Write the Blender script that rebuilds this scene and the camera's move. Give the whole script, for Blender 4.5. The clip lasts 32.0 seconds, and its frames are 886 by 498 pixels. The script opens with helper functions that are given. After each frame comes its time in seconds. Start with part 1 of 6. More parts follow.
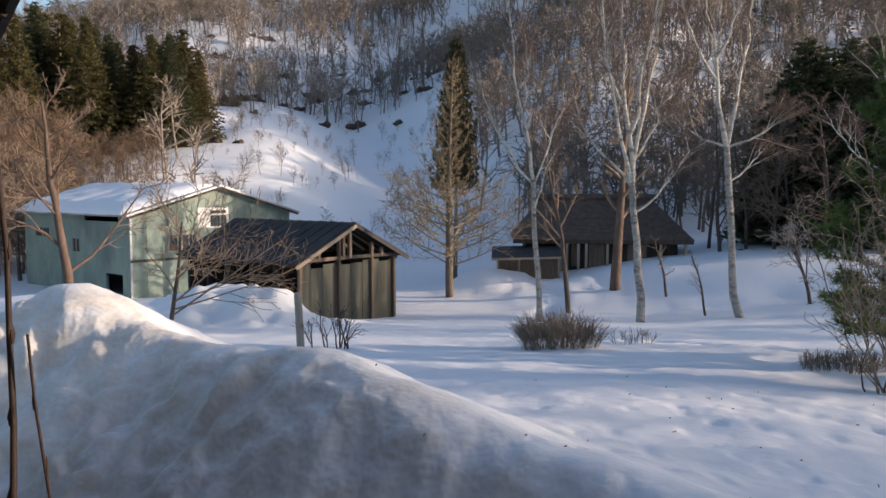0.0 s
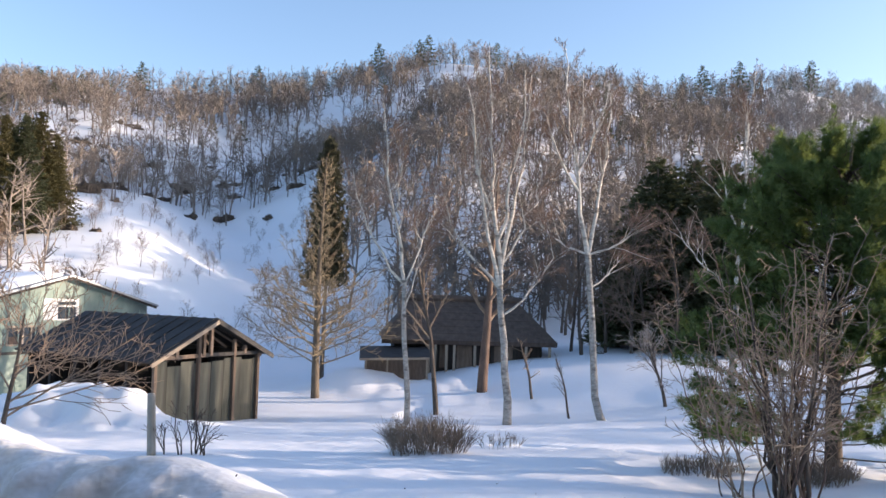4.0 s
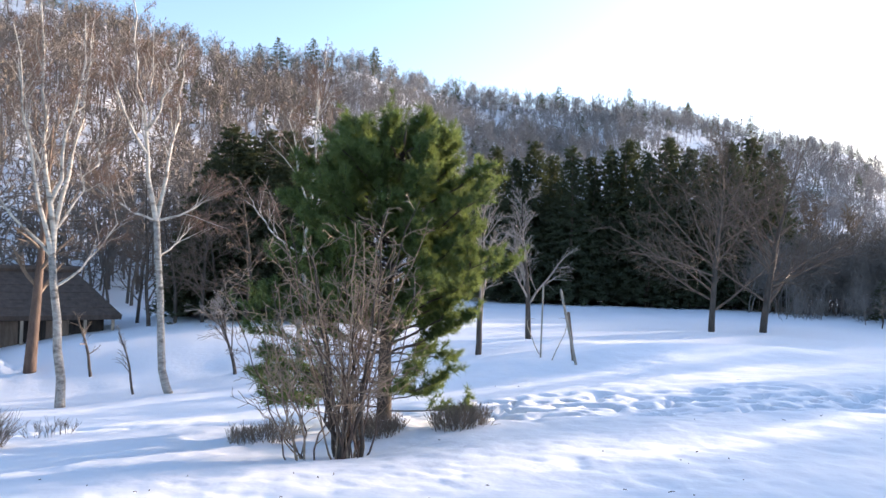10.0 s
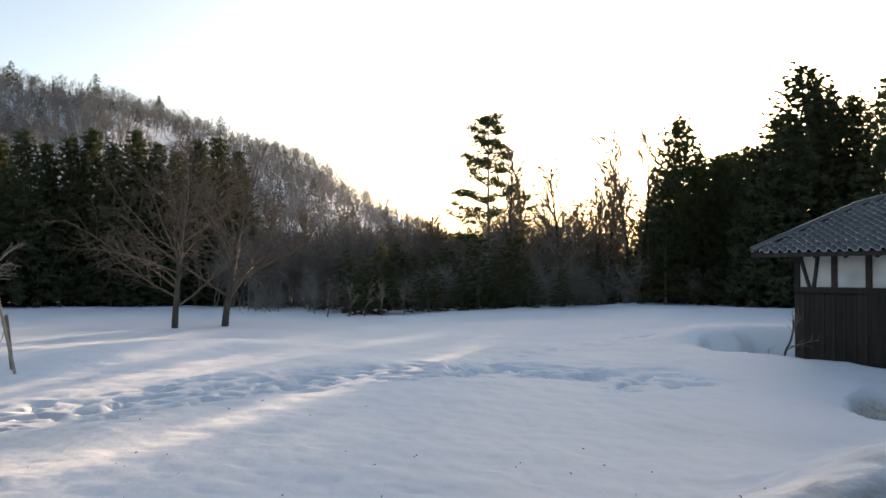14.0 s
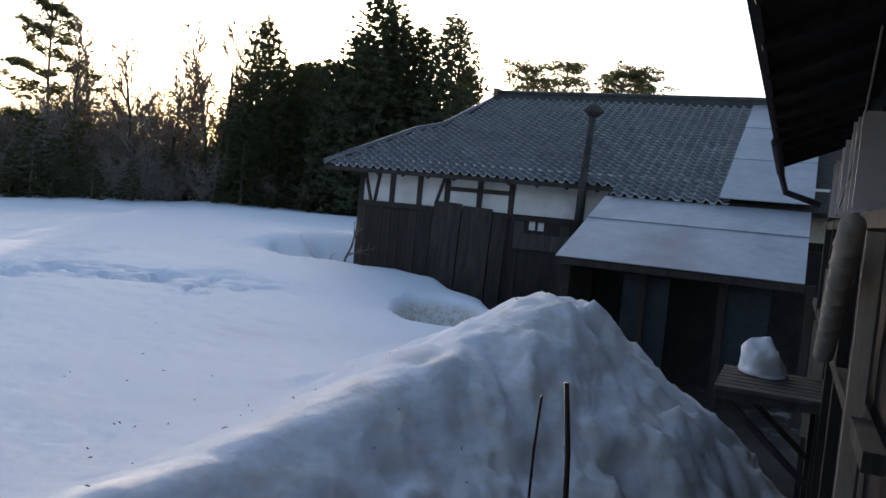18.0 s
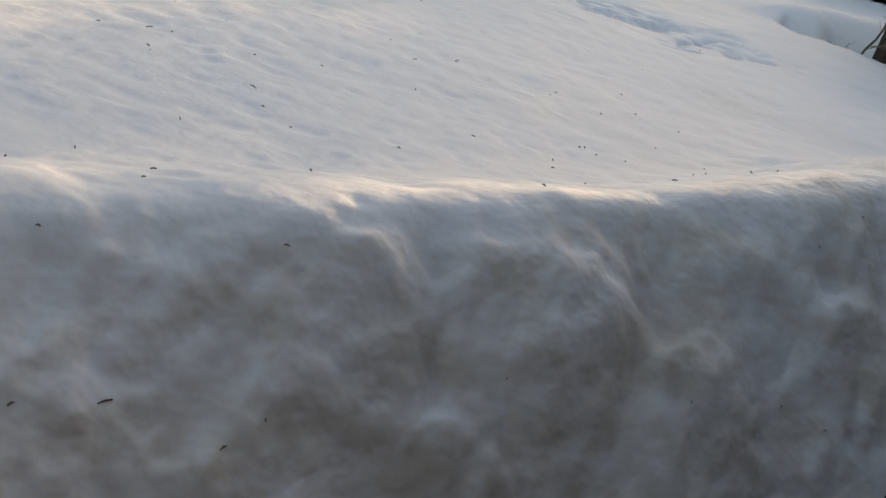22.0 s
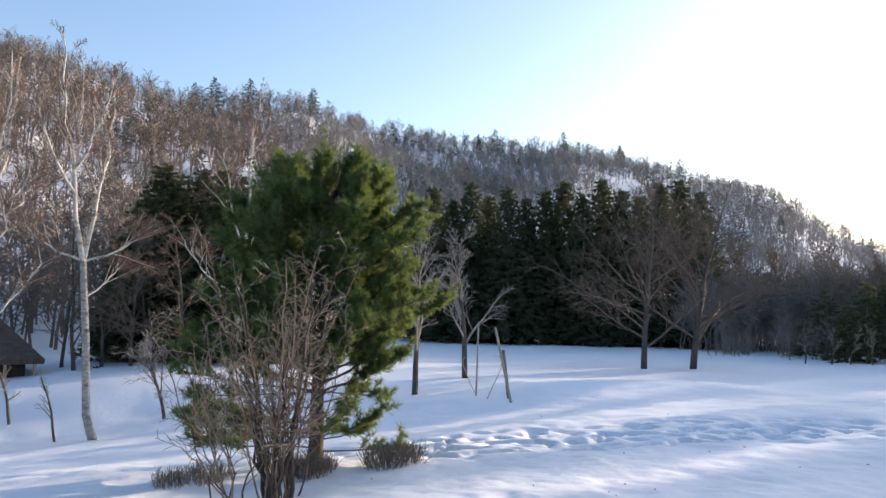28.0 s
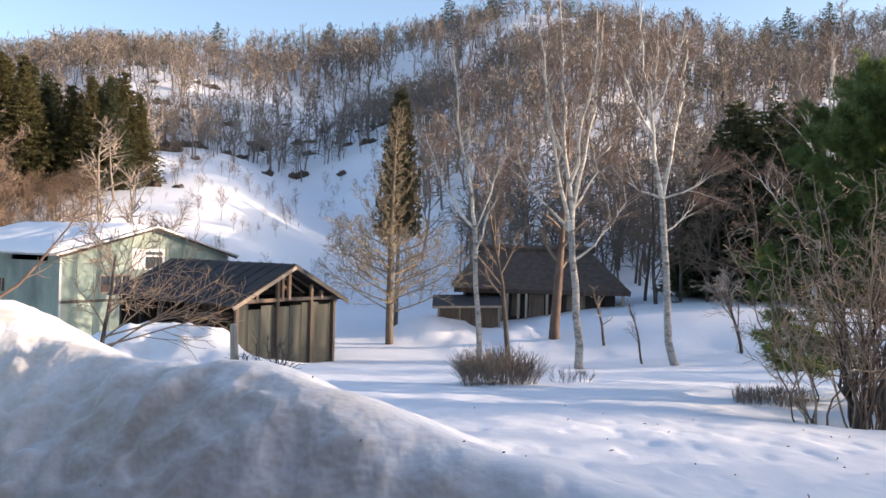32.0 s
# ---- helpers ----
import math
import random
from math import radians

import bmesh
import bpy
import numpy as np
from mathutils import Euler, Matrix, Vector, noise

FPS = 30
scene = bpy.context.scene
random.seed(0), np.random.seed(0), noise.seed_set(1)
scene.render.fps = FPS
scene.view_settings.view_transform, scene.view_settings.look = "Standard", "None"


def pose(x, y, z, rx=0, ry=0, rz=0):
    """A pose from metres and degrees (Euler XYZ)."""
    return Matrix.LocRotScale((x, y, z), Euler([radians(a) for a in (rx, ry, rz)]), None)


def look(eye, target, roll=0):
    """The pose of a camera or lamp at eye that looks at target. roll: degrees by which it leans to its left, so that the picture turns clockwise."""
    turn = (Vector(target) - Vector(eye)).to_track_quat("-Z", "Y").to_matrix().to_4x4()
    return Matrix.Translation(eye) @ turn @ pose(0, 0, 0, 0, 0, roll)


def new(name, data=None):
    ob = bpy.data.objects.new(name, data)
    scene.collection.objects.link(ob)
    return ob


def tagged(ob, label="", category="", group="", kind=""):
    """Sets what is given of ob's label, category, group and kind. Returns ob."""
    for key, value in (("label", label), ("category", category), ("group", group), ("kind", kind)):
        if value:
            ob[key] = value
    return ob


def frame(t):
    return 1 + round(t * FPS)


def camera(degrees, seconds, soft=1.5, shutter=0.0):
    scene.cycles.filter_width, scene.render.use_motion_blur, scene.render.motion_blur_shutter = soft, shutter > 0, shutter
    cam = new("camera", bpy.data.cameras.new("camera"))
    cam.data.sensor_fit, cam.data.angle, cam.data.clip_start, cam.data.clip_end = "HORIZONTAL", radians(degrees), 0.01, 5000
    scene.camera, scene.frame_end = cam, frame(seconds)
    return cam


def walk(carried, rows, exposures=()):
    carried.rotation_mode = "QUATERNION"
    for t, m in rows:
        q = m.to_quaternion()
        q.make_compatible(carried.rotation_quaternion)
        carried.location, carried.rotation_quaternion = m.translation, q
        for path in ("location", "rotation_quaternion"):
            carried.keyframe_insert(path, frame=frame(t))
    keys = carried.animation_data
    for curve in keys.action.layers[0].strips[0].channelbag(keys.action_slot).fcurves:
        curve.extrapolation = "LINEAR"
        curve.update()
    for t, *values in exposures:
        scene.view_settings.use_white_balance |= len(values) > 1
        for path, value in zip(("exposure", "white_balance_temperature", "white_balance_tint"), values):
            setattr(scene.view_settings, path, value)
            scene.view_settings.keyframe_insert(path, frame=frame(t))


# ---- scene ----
# camera: one hand-held pan from the veranda window of a house, eye about 3.6 m above the yard
cam = camera(58.88, 32.0, soft=1.55)
walk(cam, [
    (0.0, pose(-0.189, -0.085, 3.573, 85.81, -0.15, 0.97)),
    (0.5, pose(-0.191, -0.076, 3.569, 89.20, -0.07, 0.89)),
    (1.0, pose(-0.191, -0.053, 3.567, 91.49, -0.34, 0.98)),
    (1.5, pose(-0.187, -0.014, 3.573, 91.80, -0.03, 0.95)),
    (2.0, pose(-0.195, 0.008, 3.579, 94.42, 0.49, -0.04)),
    (2.5, pose(-0.196, 0.007, 3.573, 95.66, 1.23, -1.88)),
    (3.0, pose(-0.198, 0.029, 3.589, 94.90, 2.20, -3.80)),
    (3.5, pose(-0.212, 0.064, 3.576, 93.22, -0.30, -6.64)),
    (5.5, pose(-0.305, 0.027, 3.706, 93.25, 0.21, -14.49)),
    (6.0, pose(-0.302, 0.068, 3.709, 93.13, 0.65, -20.41)),
    (6.5, pose(-0.267, 0.149, 3.677, 92.73, -0.08, -27.31)),
    (7.0, pose(-0.216, 0.205, 3.674, 93.33, 0.65, -29.71)),
    (7.5, pose(-0.203, 0.255, 3.659, 93.54, 0.59, -29.98)),
    (8.0, pose(-0.186, 0.257, 3.652, 92.16, -0.47, -31.90)),
    (8.5, pose(-0.180, 0.251, 3.656, 90.97, -0.42, -32.67)),
    (9.0, pose(-0.135, 0.261, 3.644, 89.26, -0.35, -33.72)),
    (9.5, pose(-0.117, 0.233, 3.652, 90.02, -1.83, -36.23)),
    (10.0, pose(-0.082, 0.246, 3.640, 91.68, -1.48, -38.94)),
    (10.5, pose(-0.063, 0.217, 3.651, 91.40, 0.66, -42.78)),
    (11.0, pose(-0.072, 0.081, 3.672, 92.10, -3.60, -48.20)),
    (11.5, pose(-0.056, 0.063, 3.686, 90.15, -6.16, -49.94)),
    (12.0, pose(-0.057, 0.062, 3.638, 93.78, -3.02, -57.73)),
    (12.5, pose(0.003, 0.012, 3.644, 93.10, -0.56, -64.07)),
    (13.0, pose(0.097, -0.004, 3.637, 92.46, 0.10, -67.56)),
    (13.5, pose(0.189, -0.014, 3.632, 91.95, 0.02, -71.65)),
    (14.0, pose(0.241, -0.012, 3.619, 92.13, -0.56, -76.16)),
    (14.5, pose(0.303, -0.046, 3.629, 91.77, -0.99, -82.10)),
    (15.0, pose(0.302, -0.062, 3.677, 93.02, -1.59, -90.75)),
    (15.5, pose(0.389, -0.130, 3.696, 93.83, -3.93, -96.53)),
    (17.5, pose(0.307, -0.045, 3.716, 87.92, -5.66, -106.60)),
    (18.0, pose(0.304, -0.031, 3.714, 86.34, -5.24, -106.35)),
    (18.5, pose(0.312, -0.015, 3.707, 83.50, -4.22, -104.28)),
    (19.0, pose(0.331, -0.018, 3.701, 81.07, -3.75, -105.03)),
    (19.5, pose(0.364, -0.029, 3.689, 78.69, -4.89, -104.48)),
    (20.0, pose(0.351, -0.025, 3.687, 76.83, -6.81, -101.54)),
    (20.5, pose(0.343, -0.026, 3.681, 74.29, -10.99, -96.07)),
    (21.0, pose(0.337, -0.043, 3.598, 68.95, -16.57, -83.03)),
    (21.5, pose(0.302, -0.048, 3.586, 65.31, -16.16, -77.31)),
    (22.0, pose(0.250, -0.097, 3.583, 63.49, -13.06, -69.87)),
    (22.5, pose(0.164, -0.126, 3.603, 64.07, -11.19, -64.03)),
    (23.0, pose(0.140, -0.114, 3.646, 63.83, -11.30, -57.81)),
    (23.5, pose(0.129, -0.108, 3.625, 60.14, -12.83, -53.29)),
    (24.0, pose(0.092, -0.071, 3.611, 63.15, -9.68, -47.08)),
    (24.5, pose(0.057, -0.017, 3.572, 66.11, -7.11, -45.38)),
    (25.0, pose(0.042, 0.010, 3.522, 68.55, -7.46, -45.38)),
    (25.5, pose(0.019, 0.006, 3.537, 79.41, -5.65, -45.20)),
    (26.0, pose(0.018, 0.009, 3.539, 83.66, -4.03, -44.36)),
    (26.5, pose(0.015, 0.020, 3.535, 87.51, -3.27, -44.30)),
    (28.5, pose(-0.095, 0.104, 3.589, 95.38, -0.59, -42.99)),
    (29.0, pose(-0.103, 0.106, 3.562, 94.83, 1.11, -40.57)),
    (29.5, pose(-0.176, 0.063, 3.469, 93.74, 2.26, -31.19)),
    (30.0, pose(-0.205, -0.055, 3.312, 93.25, 1.62, -23.78)),
    (30.5, pose(-0.197, -0.116, 3.247, 92.33, 1.35, -18.27)),
    (31.0, pose(-0.195, -0.133, 3.238, 91.19, -1.63, -13.41)),
    (31.5, pose(-0.183, -0.109, 3.200, 90.02, -1.01, -7.81)),
    (32.0, pose(-0.182, -0.090, 3.185, 89.85, -1.53, -3.25)),
], exposures=[(0, 0.76, 6400, 16), (1, 0.92, 6380, 17), (3.5, 1.28, 6050, 17), (6, 1.76, 6320, 18), (8, 1.96, 6300, 18), (10, 1.72, 6050, 17), (12, 1.50, 6060, 18), (13, 1.24, 7150, 19), (14, 1.04, 7500, 15), (15.5, 1.02, 7450, 15), (17.5, 1.12, 6500, 16), (19, 1.16, 7030, 18), (20, 1.24, 8700, 16), (22, 1.30, 9300, 16), (24, 1.14, 9000, 15), (25, 0.84, 8700, 15), (26, 0.58, 8500, 14), (27.5, 1.1, 6600, 16), (29, 1.60, 6050, 16), (30, 1.82, 6250, 17), (31, 1.72, 6480, 19), (32, 1.42, 6500, 18)])
EYE_Z = 3.6

# ---------------------------------------------------------------- light
SUN_AZ, SUN_EL = 96.6, 10.8          # compass bearing from +y towards +x, and height, in degrees


def bearing(az, d=1.0):
    return Vector((math.sin(radians(az)) * d, math.cos(radians(az)) * d, 0.0))


world = bpy.data.worlds.new("world")
scene.world = world
world.use_nodes = True
wn, wl = world.node_tree.nodes, world.node_tree.links
sky = wn.new("ShaderNodeTexSky")
sky.sky_type = 'NISHITA'
sky.sun_disc = False
sky.sun_elevation = radians(SUN_EL)
sky.sun_rotation = radians(SUN_AZ)
sky.altitude = 300
sky.air_density = 1.0
sky.dust_density = 1.9
sky.ozone_density = 1.6
wn["Background"].inputs["Strength"].default_value = 0.135
wl.new(sky.outputs["Color"], wn["Background"].inputs["Color"])
sun = new("sun", bpy.data.lights.new("sun", 'SUN'))
sun.data.energy = 3.5
sun.data.angle = radians(0.6)
sun.data.color = (1.0, 0.80, 0.58)
sun.matrix_world = look(bearing(SUN_AZ, 100) + Vector((0, 0, 100 * math.tan(radians(SUN_EL)))), (0, 0, 0))

# ---------------------------------------------------------------- materials


def material(name, c1, c2, scale=4.0, rough=0.8, bump=0.3, bscale=None, stretch=(1, 1, 1), metallic=0.0, random_amount=0.0, island=False, stain=None, spec=0.3):
    """A noise-mottled surface: two colours at two scales, fine relief, optional change from piece to piece and a stain colour."""
    m = bpy.data.materials.new(name)
    m.use_nodes = True
    n, l = m.node_tree.nodes, m.node_tree.links
    b = n["Principled BSDF"]
    b.inputs["Roughness"].default_value = rough
    b.inputs["Metallic"].default_value = metallic
    b.inputs["Specular IOR Level"].default_value = spec
    tc = n.new("ShaderNodeTexCoord")
    mp = n.new("ShaderNodeMapping")
    mp.inputs["Scale"].default_value = stretch
    l.new(tc.outputs["Object"], mp.inputs["Vector"])

    def noise_node(s, detail=5):
        t = n.new("ShaderNodeTexNoise")
        t.inputs["Scale"].default_value = s
        t.inputs["Detail"].default_value = detail
        t.inputs["Roughness"].default_value = 0.6
        l.new(mp.outputs["Vector"], t.inputs["Vector"])
        return t

    def mix(fac, a, c):
        x = n.new("ShaderNodeMix")
        x.data_type = 'RGBA'
        if fac is not None:
            l.new(fac, x.inputs["Factor"])
        for sock, val in ((x.inputs["A"], a), (x.inputs["B"], c)):
            if isinstance(val, tuple):
                sock.default_value = (*val, 1)
            else:
                l.new(val, sock)
        return x.outputs["Result"]

    big, fine = noise_node(scale), noise_node(scale * 7.3)
    add = n.new("ShaderNodeMath")
    add.operation = 'MULTIPLY_ADD'
    l.new(fine.outputs["Fac"], add.inputs[0])
    add.inputs[1].default_value = 0.6
    l.new(big.outputs["Fac"], add.inputs[2])
    ramp = n.new("ShaderNodeMapRange")
    ramp.inputs["From Min"].default_value = 0.55
    ramp.inputs["From Max"].default_value = 1.05
    l.new(add.outputs[0], ramp.inputs["Value"])
    col = mix(ramp.outputs["Result"], c1, c2)
    if stain:
        s = noise_node(scale * 0.37, 3)
        r2 = n.new("ShaderNodeMapRange")
        r2.inputs["From Min"].default_value = 0.52
        r2.inputs["From Max"].default_value = 0.68
        l.new(s.outputs["Fac"], r2.inputs["Value"])
        col = mix(r2.outputs["Result"], col, stain)
    if random_amount:
        src = n.new("ShaderNodeNewGeometry").outputs["Random Per Island"] if island else n.new("ShaderNodeObjectInfo").outputs["Random"]
        hsv = n.new("ShaderNodeHueSaturation")
        r3 = n.new("ShaderNodeMapRange")
        r3.inputs["To Min"].default_value = 1 - random_amount
        r3.inputs["To Max"].default_value = 1 + random_amount
        l.new(src, r3.inputs["Value"])
        l.new(r3.outputs["Result"], hsv.inputs["Value"])
        l.new(col, hsv.inputs["Color"])
        col = hsv.outputs["Color"]
    l.new(col, b.inputs["Base Color"])
    if bump:
        bp = n.new("ShaderNodeBump")
        bp.inputs["Strength"].default_value = bump
        bp.inputs["Distance"].default_value = 0.02
        l.new(noise_node(bscale or scale * 9).outputs["Fac"], bp.inputs["Height"])
        l.new(bp.outputs["Normal"], b.inputs["Normal"])
    return m


M_BARK = material("bark", (0.10, 0.075, 0.055), (0.22, 0.17, 0.13), 6, 0.9, 0.6, stretch=(1, 1, 0.25))
M_DARK_BARK = material("dark_bark", (0.045, 0.036, 0.030), (0.13, 0.105, 0.085), 6, 0.9, 0.6, stretch=(1, 1, 0.25))
M_LARCH_BARK = material("larch_bark", (0.085, 0.068, 0.052), (0.19, 0.155, 0.115), 6, 0.9, 0.6, stretch=(1, 1, 0.25))
M_LARCH = material("larch_twig", (0.175, 0.135, 0.085), (0.31, 0.245, 0.155), 3, 0.85, 0)
M_TWIG = material("twig", (0.165, 0.118, 0.083), (0.29, 0.218, 0.155), 3, 0.85, 0)
M_RUSSET = material("russet_twig", (0.105, 0.074, 0.055), (0.20, 0.146, 0.108), 3, 0.85, 0)
M_CANE = material("tan_cane", (0.19, 0.138, 0.096), (0.46, 0.35, 0.245), 2.2, 0.8, 0.3)
M_TWIG_PALE = material("pale_twig", (0.34, 0.28, 0.20), (0.50, 0.42, 0.30), 3, 0.85, 0)
M_TWIG_GREY = material("grey_twig", (0.24, 0.20, 0.17), (0.38, 0.33, 0.28), 3, 0.85, 0)
M_RED_BARK = material("reddish_bark", (0.085, 0.058, 0.045), (0.19, 0.132, 0.10), 5, 0.9, 0.6, stretch=(1, 1, 0.3))
M_THICKET = material("russet_thicket", (0.13, 0.09, 0.062), (0.235, 0.168, 0.118), 0.2, 0.9, 0)
M_BIRCH_TWIG = material("birch_twig", (0.17, 0.105, 0.075), (0.27, 0.18, 0.13), 3, 0.85, 0)
M_BIRCH = material("birch_bark", (0.36, 0.325, 0.275), (0.70, 0.655, 0.57), 5, 0.75, 0.4, stretch=(1, 1, 2.5), stain=(0.17, 0.145, 0.12))
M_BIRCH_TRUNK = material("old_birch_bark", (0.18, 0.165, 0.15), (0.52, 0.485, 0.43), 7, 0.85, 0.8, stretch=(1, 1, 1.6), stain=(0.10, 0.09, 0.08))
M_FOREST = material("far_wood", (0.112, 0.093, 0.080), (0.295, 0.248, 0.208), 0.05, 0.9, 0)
# paler, greyer copy of the far wood: distance haze put into the colour
M_FOREST_HAZE = material("haze_tinted_wood", (0.16, 0.145, 0.138), (0.34, 0.315, 0.30), 0.05, 0.9, 0)
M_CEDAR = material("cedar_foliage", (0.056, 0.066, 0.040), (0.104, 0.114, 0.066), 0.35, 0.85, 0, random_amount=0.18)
M_PINE = material("pine_needles", (0.044, 0.088, 0.034), (0.130, 0.180, 0.064), 0.9, 0.6, 0, random_amount=0.4, island=True)
M_WOOD_DARK = material("dark_boards", (0.024, 0.019, 0.016), (0.066, 0.053, 0.043), 2.5, 0.85, 0.5, stretch=(3, 3, 0.3), random_amount=0.25)
M_WOOD_GREY = material("weathered_boards", (0.046, 0.042, 0.037), (0.102, 0.093, 0.082), 2.0, 0.85, 0.5, stretch=(3, 3, 0.25), random_amount=0.2, stain=(0.055, 0.048, 0.04))
M_PANEL = material("mossy_panel", (0.062, 0.064, 0.050), (0.135, 0.132, 0.105), 1.6, 0.9, 0.3, stretch=(1.5, 1.5, 0.35), random_amount=0.16, stain=(0.05, 0.042, 0.036))
M_STUD = material("brown_stud", (0.11, 0.078, 0.056), (0.23, 0.17, 0.125), 3, 0.85, 0.4, stretch=(2, 2, 0.3), random_amount=0.3)
M_WOOD_PALE = material("pale_timber", (0.28, 0.22, 0.16), (0.45, 0.37, 0.28), 2.5, 0.8, 0.4, stretch=(2, 2, 0.3), random_amount=0.12)
M_GREEN = material("green_sheet", (0.17, 0.235, 0.20), (0.29, 0.35, 0.29), 0.9, 0.6, 0.2, stretch=(1, 1, 0.5), stain=(0.14, 0.175, 0.16), random_amount=0.06)
M_PLASTER = material("white_plaster", (0.62, 0.60, 0.56), (0.78, 0.76, 0.72), 1.2, 0.9, 0.2, stain=(0.5, 0.48, 0.44))
M_TILE = material("grey_roof_tile", (0.035, 0.037, 0.038), (0.10, 0.10, 0.10), 1.0, 0.17, 0.1, random_amount=0.25, spec=1.0)
M_METAL = material("galvanised_sheet", (0.30, 0.32, 0.34), (0.44, 0.46, 0.48), 0.7, 0.5, 0.1, metallic=0.35, stain=(0.26, 0.25, 0.24), random_amount=0.06)
M_THATCH = material("grey_thatch", (0.07, 0.052, 0.043), (0.15, 0.11, 0.085), 1.5, 0.95, 0.8, stretch=(2, 2, 0.5))
M_ROOF_DARK = material("dark_sheet_roof", (0.020, 0.018, 0.018), (0.055, 0.050, 0.048), 0.8, 0.7, 0.3, random_amount=0.2)
# near-black colour that paints the shade seen through openings
M_INSIDE_SHADE = material("painted_inside_shade", (0.012, 0.011, 0.010), (0.03, 0.026, 0.024), 2, 0.9, 0)
M_GLASS = bpy.data.materials.new("window_glass")
M_GLASS.use_nodes = True
M_GLASS.node_tree.nodes["Principled BSDF"].inputs["Base Color"].default_value = (0.06, 0.07, 0.08, 1)
M_GLASS.node_tree.nodes["Principled BSDF"].inputs["Roughness"].default_value = 0.06


def let_light_through(m, share, colour):
    """Thin foliage: part of the light passes through the leaf."""
    n, l = m.node_tree.nodes, m.node_tree.links
    out, b = n["Material Output"], n["Principled BSDF"]
    t = n.new("ShaderNodeBsdfTranslucent")
    t.inputs["Color"].default_value = (*colour, 1)
    x = n.new("ShaderNodeMixShader")
    x.inputs["Fac"].default_value = share
    l.new(b.outputs[0], x.inputs[1])
    l.new(t.outputs[0], x.inputs[2])
    l.new(x.outputs[0], out.inputs["Surface"])


M_OLIVE = material("olive_foliage", (0.040, 0.050, 0.024), (0.098, 0.105, 0.050), 0.6, 0.8, 0, random_amount=0.25)
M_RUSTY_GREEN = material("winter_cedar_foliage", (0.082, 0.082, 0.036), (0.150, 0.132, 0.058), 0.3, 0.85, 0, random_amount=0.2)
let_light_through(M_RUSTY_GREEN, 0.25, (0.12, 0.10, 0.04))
let_light_through(M_OLIVE, 0.45, (0.14, 0.15, 0.06))
let_light_through(M_CEDAR, 0.3, (0.10, 0.12, 0.045))
let_light_through(M_PINE, 0.38, (0.24, 0.30, 0.08))
M_EARTH = material("damp_earth", (0.045, 0.035, 0.027), (0.115, 0.090, 0.068), 3, 0.95, 0.6)
M_BAMBOO = material("grey_bamboo", (0.24, 0.21, 0.17), (0.40, 0.36, 0.29), 3, 0.6, 0.2, stretch=(1, 1, 0.3))
M_LEAF_DRY = material("dry_heath", (0.15, 0.12, 0.095), (0.29, 0.235, 0.18), 4, 0.9, 0, island=True, random_amount=0.3)


